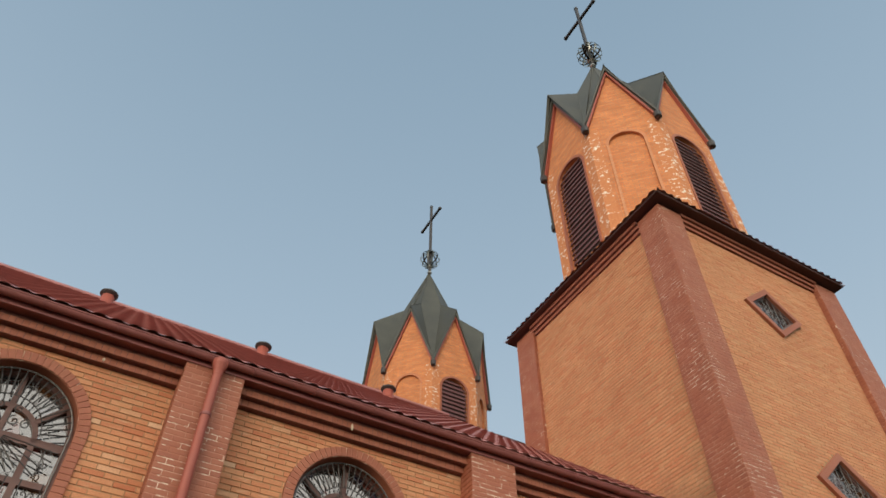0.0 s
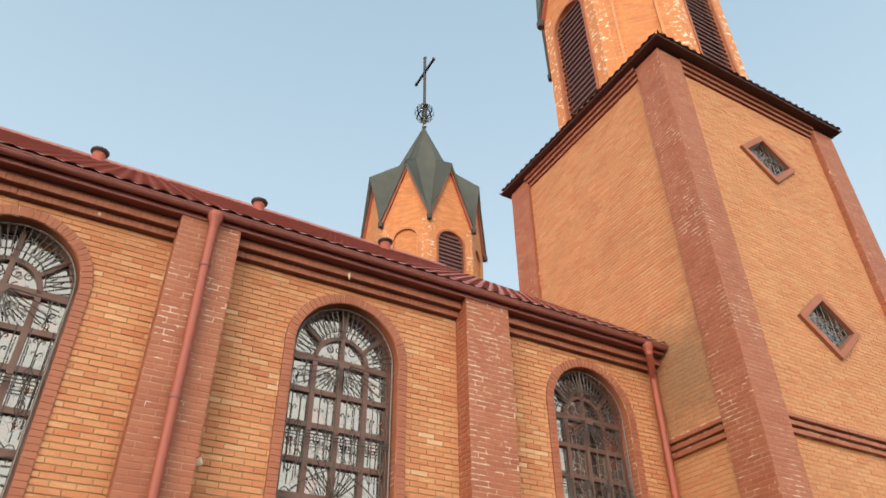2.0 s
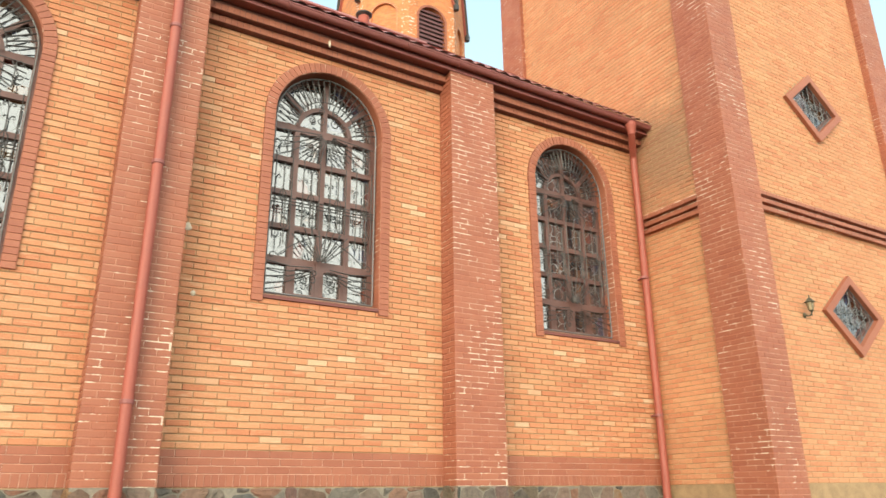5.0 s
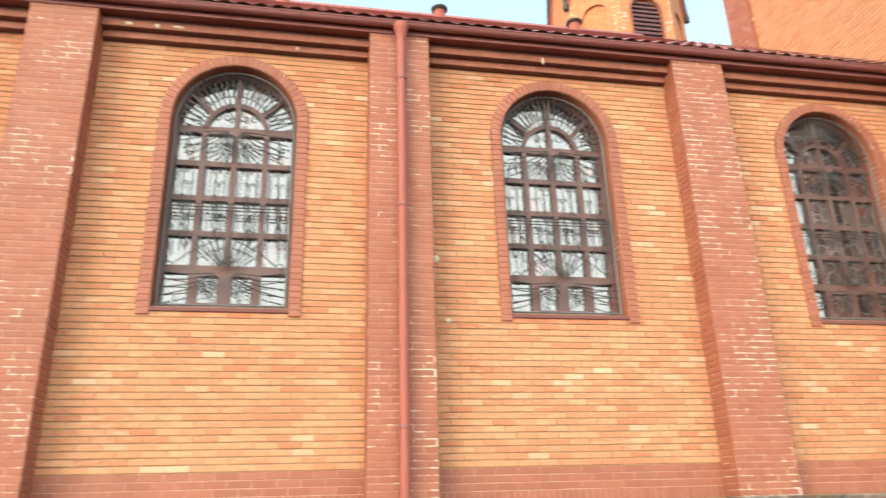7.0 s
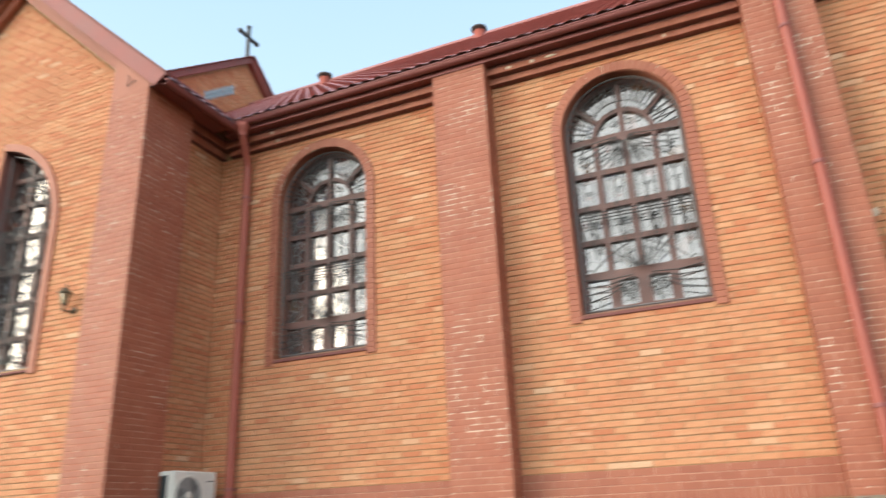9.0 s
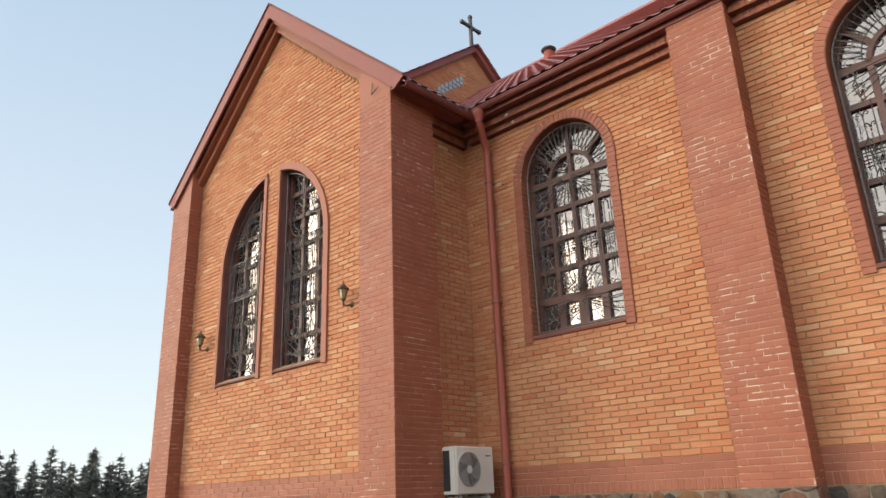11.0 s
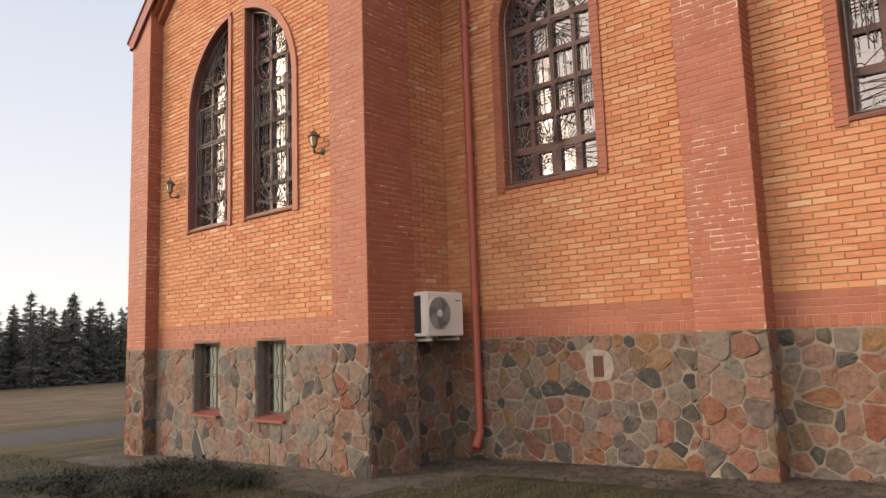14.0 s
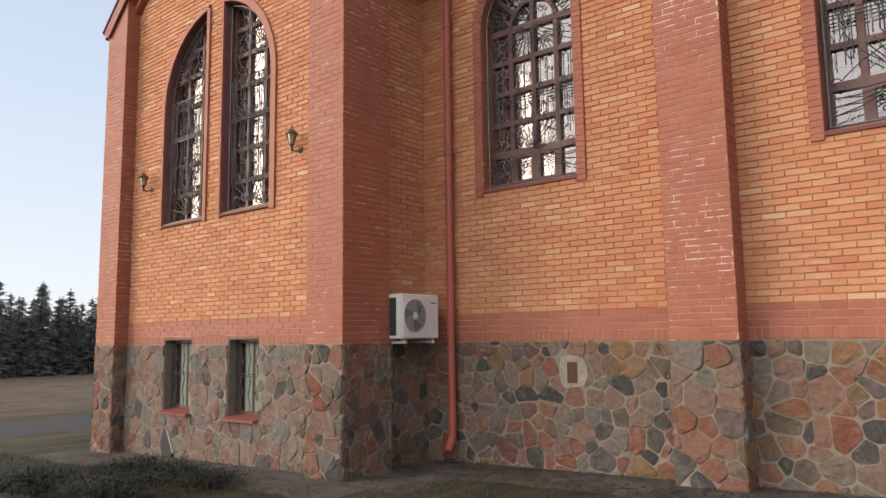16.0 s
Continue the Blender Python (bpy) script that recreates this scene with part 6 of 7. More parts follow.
def belfry(name, cx, cy):
    ob = thing(name, (cx, cy, BZ0), "octagonal orange brick belfry with eight gables and louvred arches", "belfry", "belfries of the twin towers")
    for k in range(8):
        a = radians(45 * k)
        d = Vector((math.cos(a), math.sin(a), 0))
        m = frame_of(Vector((cx, cy, 0)) + d * AP, d)
        louvred = k % 2 == 0
        outline = [(-FACE, BZ0), (FACE, BZ0), (FACE, CORNER_Z), (0, GABLE_Z), (-FACE, CORNER_Z)]
        half, spring, v0 = (0.49, 15.93, 13.0) if louvred else (0.42, 16.0, 13.0)
        bm = bmesh.new()
        prism(bm, outline, 0, -0.16, m, [arch_outline(0, half, v0, spring, 16)])
        uv_panel(bm, m)
        face = part("wall_panel", bm, M_BELFRY, ob)
        bm = bmesh.new()
        ring2(bm, m, 0, spring, half - 0.002, half + 0.075, 0, 180, 0.022, -0.03, 18)
        for s in (-1, 1):
            prism(bm, [(s * u, v) for u, v in rect(half - 0.002, half + 0.06, v0, spring)], 0.022, -0.03, m)
        part("arch_ring", bm, M_PAINT if louvred else M_BRICK, face)
        if louvred:
            n = 22
            for i in range(n):
                v = v0 + 0.06 + i * 0.16
                if v > spring + half - 0.08:
                    break
                w = half if v < spring else math.sqrt(max(0.0, half**2 - (v - spring) ** 2))
                bm = bmesh.new()
                box(bm, (-w, -0.010, -0.056), (w, 0.010, 0.056), m @ Matrix.Translation((0, v, -0.06)) @ Matrix.Rotation(radians(76), 4, "X"))
                part("slat", bm, M_LOUVRE, face)
            # near-black sheet paints the unlit depth behind the slats
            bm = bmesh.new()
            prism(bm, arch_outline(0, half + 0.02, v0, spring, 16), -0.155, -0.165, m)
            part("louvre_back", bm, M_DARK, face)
        else:
            bm = bmesh.new()
            prism(bm, arch_outline(0, half + 0.01, v0, spring, 16), -0.07, -0.15, m)
            uv_panel(bm, m)
            part("blind_panel", bm, M_BELFRY, face)
        for s in (-1, 1):
            bm = bmesh.new()
            prism(bm, [(s * u, v) for u, v in rect(FACE - 0.24, FACE + 0.006, BZ0, CORNER_Z - 0.15)], 0.006, -0.02, m)
            part("corner_strip", bm, M_FLAKE, face)
            bm = bmesh.new()
            q = [(0, GABLE_Z + 0.02), (FACE + 0.04, CORNER_Z - 0.18), (FACE + 0.04, CORNER_Z - 0.34), (0, GABLE_Z - 0.12)]
            prism(bm, [(s * u, v) for u, v in q], 0.09, 0.002, m)
            part("verge_board", bm, M_TRIM, face, "red-painted verge board")
            bm = bmesh.new()
            q = [(0, GABLE_Z + 0.16), (FACE + 0.07, CORNER_Z - 0.04), (FACE + 0.07, CORNER_Z - 0.175), (0, GABLE_Z + 0.025)]
            prism(bm, [(s * u, v) for u, v in q], 0.155, 0.002, m)
            part("verge_flashing", bm, M_SPIRE, face, "dark sheet-metal flashing")
    # folded spire
    apex = Vector((cx, cy, 23.24))

    def at(r, deg, z):
        return Vector((cx + r * math.cos(radians(deg)), cy + r * math.sin(radians(deg)), z))
    for k in range(8):
        g, r = at(2.23, 45 * k, 19.44), at(1.03, 45 * k, 20.61)
        c0, c1 = at(2.31, 45 * k - 22.5, 16.79), at(2.31, 45 * k + 22.5, 16.79)
        bm = bmesh.new()
        for tri in ((apex, c0, r), (apex, r, c1), (r, c0, g), (r, g, c1)):
            bm.faces.new([bm.verts.new(v) for v in tri])
        bmesh.ops.remove_doubles(bm, verts=bm.verts, dist=0.001)
        bmesh.ops.recalc_face_normals(bm, faces=bm.faces)
        bmesh.ops.solidify(bm, geom=list(bm.faces), thickness=0.05)
        fold = part("spire_fold", bm, M_SPIRE, ob, "dark green-grey sheet-metal spire")
        for a, b in ((g, r), (r, apex)):
            bm = bmesh.new()
            tube(bm, [a, b], 0.016, 5)
            part("seam", bm, M_SPIRE, fold)
        bm = bmesh.new()
        lathe(bm, [(0.05, -0.10), (0.09, -0.08), (0.10, 0.10)], c0 - Vector((0, 0, 0.10)), 8)
        part("spout", bm, M_IRON, fold)
    return ob


def spire_cross(cx, cy):
    ob = cross_on("spire_cross", (cx, cy, 23.2), 4.5, 1.66, 3.55, 0.105, "tall dark iron cross above an openwork metal globe on a spire")
    tagged(ob, group="crosses of the twin towers")
    for k in range(12):
        a = math.tau * k / 12
        bm = bmesh.new()
        n = 14
        verts = []
        for i in range(n + 1):
            t = math.pi * i / n
            for w in (-0.034, 0.034):
                tw = a + 0.35 * math.sin(t)
                c = Vector((math.cos(tw), math.sin(tw), 0))
                sd = Vector((-c.y, c.x, 0))
                verts.append(Vector((cx, cy, 24.12)) + c * 0.43 * math.sin(t) + Vector((0, 0, 0.43 * math.cos(t))) + sd * w)
        vs = [bm.verts.new(v) for v in verts]
        for i in range(n):
            bm.faces.new((vs[2 * i], vs[2 * i + 1], vs[2 * i + 3], vs[2 * i + 2]))
        bmesh.ops.solidify(bm, geom=list(bm.faces), thickness=0.008)
        part("globe_band", bm, M_STEEL if k % 3 else M_IRON, ob, "curved metal band of the globe")
    for z in (23.30, 23.66, 24.58):
        bm = bmesh.new()
        lathe(bm, [(0.06, -0.04), (0.10, -0.02), (0.10, 0.02), (0.06, 0.04)], (cx, cy, z), 12)
        part("collar", bm, M_STEEL, ob)
    return ob


b_one = belfry("belfry", TW_CX, TW_CY)
copy_thing(b_one, Matrix.Translation((TW_CX, TW_CY + FAR_TOWER, BZ0)))
c_one = spire_cross(TW_CX, TW_CY)
copy_thing(c_one, Matrix.Translation((TW_CX, TW_CY + FAR_TOWER, 23.2)))

# ---- roof vents ----
for i, x in enumerate((-6.5, -2.51, 0.87, 4.15, 7.2)):
    y = 5.45
    z = EAVE_Z + (y - EAVE_Y) * PITCH - 0.12
    ob = thing("roof_vent", (x, y, z), "round red metal roof vent with a black cap", "vent", "roof vents")
    bm = bmesh.new()
    lathe(bm, [(0.20, -0.2), (0.17, 0.05), (0.125, 0.10), (0.125, 0.30)], (x, y, z), 16)
    part("pipe", bm, M_TRIM, ob, smooth=True)
    bm = bmesh.new()
    lathe(bm, [(0.12, 0.29), (0.18, 0.34), (0.18, 0.37), (0.10, 0.42), (0.02, 0.43)], (x, y, z), 16)
    part("cap", bm, M_IRON, ob)

# ---- lime marks and a bent wire on the brickwork ----
M_LIME = plain_material("dried_lime", (0.58, 0.48, 0.37), 0.9, vary=0.25, scale=25, bump=0.6)


def lime_mark(x, y, z, w, h, seed):
    """A dried splash of lime mortar, thicker in the middle."""
    r = random.Random(seed)
    n = 14
    verts, faces = [], []
    for q, d in ((1.0, 0.0), (0.7, 0.006), (0.3, 0.010)):
        for i in range(n):
            a = math.tau * i / n
            k = q * (0.8 + 0.35 * noise.noise(Vector((math.cos(a) * 1.7, math.sin(a) * 1.7, seed))))
            verts.append((x + w * k * math.cos(a), y - d, z + h * k * math.sin(a)))
    for j in range(2):
        faces += [(j * n + i, j * n + (i + 1) % n, j * n + n + (i + 1) % n, j * n + n + i) for i in range(n)]
    faces.append(tuple(2 * n + i for i in range(n)))
    part("lime_mark", mesh_from("lime_mark", verts, faces, M_LIME, True), None, nave, "pale dried lime splash")


for i, (x, y, z, w, h) in enumerate(((4.25, -0.165, 6.425, 0.022, 0.06), (2.936, -0.003, 3.953, 0.05, 0.05), (3.051, -0.003, 3.293, 0.03, 0.035), (-0.36, -0.165, 6.45, 0.05, 0.03), (-0.07, -0.165, 6.445, 0.035, 0.032), (0.15, -0.165, 6.45, 0.08, 0.022), (-3.72, -0.165, 6.455, 0.04, 0.03), (-3.68, -0.084, 6.365, 0.03, 0.035), (1.41, -0.084, 6.36, 0.02, 0.03))):
    lime_mark(x, y, z, w, h, 300 + i)
wire = bmesh.new()
tube(wire, [(TR_XE - 0.34, TR_PY - 0.012, 6.80), (TR_XE - 0.335, TR_PY - 0.03, 6.62), (TR_XE - 0.20, TR_PY - 0.03, 6.68)], 0.006, 5)
tagged(new("bent_wire", finish("bent_wire", wire, M_IRON)), "bent black wire under the transept verge", "wire")

# ---- wall lanterns ----
M_LANTERN = plain_material("weathered_brass", (0.10, 0.085, 0.055), 0.5, 0.5, vary=0.3, scale=30)
M_LAMP_GLASS = plain_material("amber_lamp_glass", (0.34, 0.26, 0.15), 0.25, vary=0.2, scale=20)


def lantern(x, y, z, label, size=0.66):
    """A lantern on a bent arm; x, y, z is the foot of its wall plate."""
    ob = thing("wall_lantern", (x, y, z), label, "lantern", "wall lanterns")
    bm = bmesh.new()
    lathe(bm, [(0.055, 0.0), (0.06, 0.012), (0.035, 0.03), (0.02, 0.04)], (0, 0, 0), 12, Matrix.Translation((x, y, z)) @ Matrix.Rotation(radians(90), 4, "X"))
    part("wall_plate", bm, M_LANTERN, ob)
    bm = bmesh.new()
    tube(bm, [(x, y - 0.03, z), (x - 0.01, y - 0.09, z - 0.035), (x - 0.02, y - 0.15, z - 0.03), (x - 0.02, y - 0.18, z + 0.02), (x - 0.02, y - 0.18, z + 0.06)], 0.014, 8)
    part("arm", bm, M_LANTERN, ob)
    c = (x - 0.02, y - 0.18, z)
    bm = bmesh.new()
    lathe(bm, [(0.012, -0.05), (0.02, 0.03), (0.045, 0.06), (0.05, 0.075)], c, 6)
    part("cup", bm, M_LANTERN, ob)
    bm = bmesh.new()
    lathe(bm, [(0.045, 0.075), (0.075, 0.24)], c, 6)
    part("glass", bm, M_LAMP_GLASS, ob, "amber lamp glass")
    for k in range(6):
        a = math.tau * k / 6
        bm = bmesh.new()
        tube(bm, [(c[0] + 0.047 * math.cos(a), c[1] + 0.047 * math.sin(a), z + 0.075), (c[0] + 0.078 * math.cos(a), c[1] + 0.078 * math.sin(a), z + 0.24)], 0.006, 4)
        part("rib", bm, M_LANTERN, ob)
    bm = bmesh.new()
    lathe(bm, [(0.112, 0.238), (0.115, 0.25), (0.075, 0.285), (0.045, 0.325), (0.012, 0.335), (0.010, 0.36), (0.018, 0.372), (0.004, 0.41)], c, 6)
    part("cap", bm, M_LANTERN, ob)
    ob.matrix_basis = ob.matrix_basis @ Matrix.Diagonal((size, size, size, 1))
    return ob


for x, y, z, where in ((-5.46, TR_Y, 3.93, "transept gable"), (-9.08, TR_Y, 3.93, "transept gable"), (10.50, TW_S, 3.62, "bell tower"), (12.74, TW_S, 3.62, "bell tower")):
    lantern(x, y, z, size=0.62 if where == "bell tower" else 0.74, label=f"weathered brass wall lantern with amber glass on the {where}")

# ---- air conditioner ----
M_WHITE = plain_material("white_enamel", (0.66, 0.64, 0.60), 0.4, vary=0.06, scale=5, bump=0.03)
M_COIL = plain_material("dark_coil_fins", (0.045, 0.055, 0.06), 0.55, 0.3, vary=0.3, scale=30)
M_BLADE = plain_material("dark_grey_blade", (0.12, 0.12, 0.125), 0.5, vary=0.15)
M_FAN = plain_material("grey_fan_plastic", (0.30, 0.30, 0.30), 0.5, vary=0.15)
AX0, AX1, AY0, AY1, AZ0, AZ1 = -4.56, -4.25, -0.885, -0.215, 1.562, 2.095
ac = thing("air_conditioner", (-4.4, -0.55, AZ0), "white outdoor air-conditioning unit with a round fan grille", "air conditioner")
bm = bmesh.new()
box(bm, (AX0, AY0, AZ0), (AX1, AY1, AZ1), bevel=0.014)
part("body", bm, M_WHITE, ac)
bm = bmesh.new()
box(bm, (AX0 + 0.035, AY0 - 0.004, AZ0 + 0.04), (AX1 - 0.085, AY0 + 0.002, AZ1 - 0.045))
coil = part("coil_panel", bm, M_COIL, ac, "dark finned coil side")
for k in range(22):
    bm = bmesh.new()
    z = AZ0 + 0.05 + k * 0.0205
    box(bm, (AX0 + 0.035, AY0 - 0.007, z), (AX1 - 0.085, AY0 - 0.004, z + 0.004))
    part("fin", bm, M_COIL, coil)
bm = bmesh.new()
for a, b in (((AX0 + 0.008, AZ0 + 0.01), (AX0 + 0.035, AZ1 - 0.01)), ((AX1 - 0.085, AZ0 + 0.01), (AX1 - 0.01, AZ1 - 0.01)), ((AX0 + 0.035, AZ0 + 0.01), (AX1 - 0.085, AZ0 + 0.04)), ((AX0 + 0.035, AZ1 - 0.045), (AX1 - 0.085, AZ1 - 0.01))):
    box(bm, (a[0], AY0 - 0.012, a[1]), (b[0], AY0 + 0.004, b[1]))
part("side_frame", bm, M_WHITE, ac)
FC = Vector((AX1, -0.665, 1.835))
turn_x = Matrix.Translation(FC) @ Matrix.Rotation(radians(90), 4, "Y")
bm = bmesh.new()
lathe(bm, [(0.215, -0.004), (0.218, 0.008), (0.20, 0.012), (0.195, -0.004)], (0, 0, 0), 32, turn_x)
part("fan_ring", bm, M_WHITE, ac)
bm = bmesh.new()
lathe(bm, [(0.194, -0.002), (0.194, 0.002)], (0, 0, 0), 32, turn_x)
part("fan_recess", bm, M_FAN, ac)
for k in range(3):
    bm = bmesh.new()
    vs = []
    for i in range(7):
        r = 0.05 + 0.135 * i / 6
        for w in (-0.4, 0.42):
            a = math.tau * k / 3 + w + 0.5 * i / 6
            vs.append(bm.verts.new(turn_x @ Vector((r * math.cos(a), r * math.sin(a), 0.004 + 0.003 * (w > 0)))))
    for i in range(6):
        bm.faces.new((vs[2 * i], vs[2 * i + 1], vs[2 * i + 3], vs[2 * i + 2]))
    part("fan_blade", bm, M_BLADE, ac)
for k in range(7):
    r = 0.055 + 0.022 * k
    bm = bmesh.new()
    tube(bm, [turn_x @ Vector((r * math.cos(a * math.tau / 28), r * math.sin(a * math.tau / 28), 0.012)) for a in range(28)], 0.0022, 4, True)
    part("grille_wire", bm, M_FAN, ac)
for k in range(8):
    a = math.tau * k / 8
    bm = bmesh.new()
    tube(bm, [turn_x @ Vector((0.04 * math.cos(a), 0.04 * math.sin(a), 0.013)), turn_x @ Vector((0.2 * math.cos(a + 0.3), 0.2 * math.sin(a + 0.3), 0.012))], 0.003, 4)
    part("grille_spoke", bm, M_FAN, ac)
bm = bmesh.new()
lathe(bm, [(0.044, 0.006), (0.044, 0.015), (0.03, 0.02)], (0, 0, 0), 20, turn_x)
part("hub", bm, M_WHITE, ac)
bm = bmesh.new()
box(bm, (AX1, -0.36, 1.985), (AX1 + 0.002, -0.27, 1.998))
part("maker_badge", bm, M_COIL, ac, "small dark badge bar")
for y in (-0.80, -0.30):
    bm = bmesh.new()
    box(bm, (XI, y - 0.02, AZ0 - 0.055), (AX1 - 0.02, y + 0.02, AZ0 - 0.025))
    box(bm, (XI, y - 0.02, AZ0 - 0.025), (XI + 0.03, y + 0.02, AZ1 - 0.1))
    part("bracket", bm, M_WHITE, ac)
    for x in (AX0 + 0.05, AX1 - 0.06):
        bm = bmesh.new()
        box(bm, (x - 0.03, y - 0.025, AZ0 - 0.026), (x + 0.03, y + 0.025, AZ0 + 0.002))
        part("foot", bm, M_FAN, ac)
bm = bmesh.new()
tube(bm, [(AX0 + 0.1, AY1 - 0.01, 1.66), (AX0 + 0.1, AY1 + 0.06, 1.62), (AX0 - 0.02, AY1 + 0.08, 1.66), (XI + 0.02, AY1 + 0.08, 1.9)], 0.016, 8)
part("hose", bm, M_FAN, ac)

# ---- vent in the plinth ----
vent = thing("plinth_vent", (-2.52, 0, 1.03), "brown air brick set in pale mortar", "vent")
bm = bmesh.new()
prism(bm, [(-2.66, 1.06), (-2.62, 1.0), (-2.46, 1.015), (-2.38, 1.03), (-2.33, 1.14), (-2.345, 1.27), (-2.40, 1.345), (-2.56, 1.36), (-2.66, 1.33), (-2.68, 1.2)], 0.014, -0.05, SOUTH, [rect(-2.58, -2.45, 1.055, 1.285)])
part("mortar_patch", bm, plain_material("pale_patch_mortar", (0.285, 0.245, 0.20), 0.95, vary=0.35, scale=9, bump=0.6), vent)
bm = bmesh.new()
prism(bm, rect(-2.58, -2.45, 1.055, 1.285), 0.004, -0.05, SOUTH)
part("air_brick", bm, plain_material("brown_air_brick", (0.085, 0.036, 0.024), 0.8, vary=0.2), vent)

# ---- ground beside the church ----


def apron_material():
    """Old concrete broken into small slabs, with earth in the cracks."""
    m, nt, b = nodes_of("broken_concrete")
    pos = geo_position(nt)
    n1, n2 = noise_node(nt, 2.2, 5, 0.65, pos), noise_node(nt, 30.0, 5, 0.7, pos)
    crack = nt.nodes.new("ShaderNodeTexVoronoi")
    crack.feature = "DISTANCE_TO_EDGE"
    crack.inputs["Scale"].default_value = 5.5
    link(nt, mix_node(nt, 0.14, pos, noise_node(nt, 6.0, 4, 0.6, pos).outputs["Color"]), crack.inputs["Vector"])
    gap = ramp_node(nt, [(0.0, (1, 1, 1)), (0.085, (0, 0, 0))], math_node(nt, "ADD", crack.outputs["Distance"], math_node(nt, "MULTIPLY", math_node(nt, "SUBTRACT", n1.outputs[0], 0.5), 0.35))).outputs[0]
    col = ramp_node(nt, [(0.3, (0.058, 0.047, 0.036)), (0.55, (0.098, 0.080, 0.062)), (0.75, (0.142, 0.117, 0.092))], n1.outputs[0]).outputs[0]
    col = mix_node(nt, math_node(nt, "MULTIPLY", gap, 0.7), col, (0.032, 0.026, 0.018))
    link(nt, mix_node(nt, 1.0, col, ramp_node(nt, [(0.25, (0.62,) * 3), (0.75, (1.3,) * 3)], n2.outputs[0]).outputs[0], "MULTIPLY"), b.inputs["Base Color"])
    b.inputs["Roughness"].default_value = 0.95
    bump_into(nt, b, math_node(nt, "SUBTRACT", math_node(nt, "MULTIPLY", n2.outputs[0], 0.5), gap), 0.9, 0.012)
    return m


M_APRON = apron_material()
M_ASPHALT = plain_material("grey_asphalt", (0.047, 0.040, 0.036), 0.9, vary=0.4, scale=1.6, bump=0.8, fine=14)


def ground_strip(name, path, w0, w1, lift, material, label, category, seed, ragged=0.05):
    """A strip laid on the ground along a line, from w0 to w1 beside it."""
    rnd = random.Random(seed)
    verts, faces = [], []
    pts = []
    for a, b in zip(path, path[1:]):
        n = max(1, int((Vector(b) - Vector(a)).length / 0.3))
        pts += [Vector(a).lerp(Vector(b), i / n) for i in range(n)]
    pts.append(Vector(path[-1]))
    for i, p in enumerate(pts):
        t = (pts[min(i + 1, len(pts) - 1)] - pts[max(i - 1, 0)]).normalized()
        s = Vector((t.y, -t.x))
        for k in range(5):
            w = w0 + (w1 - w0) * k / 4 + (rnd.uniform(-ragged, ragged) if k == 4 else 0)
            q = p + s * w
            verts.append((q.x, q.y, ground_z(q.x, q.y) + (lift if k < 4 and 0 < i < len(pts) - 1 else 0.003)))
    for i in range(len(pts) - 1):
        for k in range(4):
            faces.append((5 * i + k, 5 * i + 5 + k, 5 * i + 6 + k, 5 * i + 1 + k))
    return tagged(new(name, mesh_from(name, verts, faces, material, True)), label, category, kind="structure")


ground_strip("pavement_nave", [(XI, 0.1), (XT, 0.1)], 0.0, 0.95, 0.03, M_APRON, "worn concrete apron with leaf litter along the church wall", "pavement", 200)
ground_strip("pavement_transept", [(TR_XW - 0.6, TR_PY + 0.2), (TR_XE + 0.5, TR_PY + 0.2)], 0.0, 0.95, 0.028, M_APRON, "worn concrete apron before the transept", "pavement", 201)
ground_strip("pavement_corner", [(XI - 0.1, TR_PY - 0.1), (XI - 0.1, 0.2)], 0.0, 1.25, 0.026, M_APRON, "worn concrete apron in the corner", "pavement", 202)
ground_strip("road", [(-17.2, -120), (-17.2, 160)], -2.1, 2.1, 0.02, M_ASPHALT, "grey asphalt lane across the field", "road", 203, 0.12)


def leaf_material(name, lo, hi):
    m, nt, b = nodes_of(name)
    link(nt, ramp_node(nt, [(0.0, lo), (1.0, hi)], piece_random(nt)).outputs[0], b.inputs["Base Color"])
    b.inputs["Roughness"].default_value = 0.8
    return m


M_GRASS = leaf_material("dry_grass_blade", (0.030, 0.033, 0.012), (0.090, 0.074, 0.031))
M_LITTER = leaf_material("brown_leaf_litter", (0.030, 0.022, 0.016), (0.085, 0.058, 0.036))
M_JUNIPER = leaf_material("dark_juniper_needle", (0.009, 0.012, 0.007), (0.026, 0.031, 0.016))
# spruce needles are paled to put distance haze into their colour
M_SPRUCE_HAZED = leaf_material("hazed_spruce_needle", (0.100, 0.105, 0.096), (0.142, 0.144, 0.128))
M_BARK = plain_material("grey_brown_bark", (0.07, 0.055, 0.045), 0.95, vary=0.35, scale=3, bump=0.8, fine=20)

rnd = random.Random(210)
gv2, gf2 = [], []
for _ in range(24000):
    x, y = rnd.uniform(-13.5, 3.0), -1.1 - abs(rnd.gauss(0, 1.5))
    apron = -0.85 if x > XI + 0.9 else -2.4
    if y > apron + rnd.uniform(-0.1, 0.16):
        continue
    z = ground_z(x, y)
    a, h, w = rnd.uniform(0, math.tau), rnd.uniform(0.015, 0.050), rnd.uniform(0.003, 0.007)
    lean = rnd.uniform(0.2, 1.1) * h
    dx, dy = math.cos(a), math.sin(a)
    k = len(gv2)
    gv2 += [(x - dy * w, y + dx * w, z - 0.005), (x + dy * w, y - dx * w, z - 0.005), (x + dx * lean, y + dy * lean, z + h)]
    gf2.append((k, k + 1, k + 2))
tagged(new("grass", mesh_from("grass", gv2, gf2, M_GRASS)), "short dry yellow-green lawn grass", "grass", kind="stuff")
lv, lf = [], []
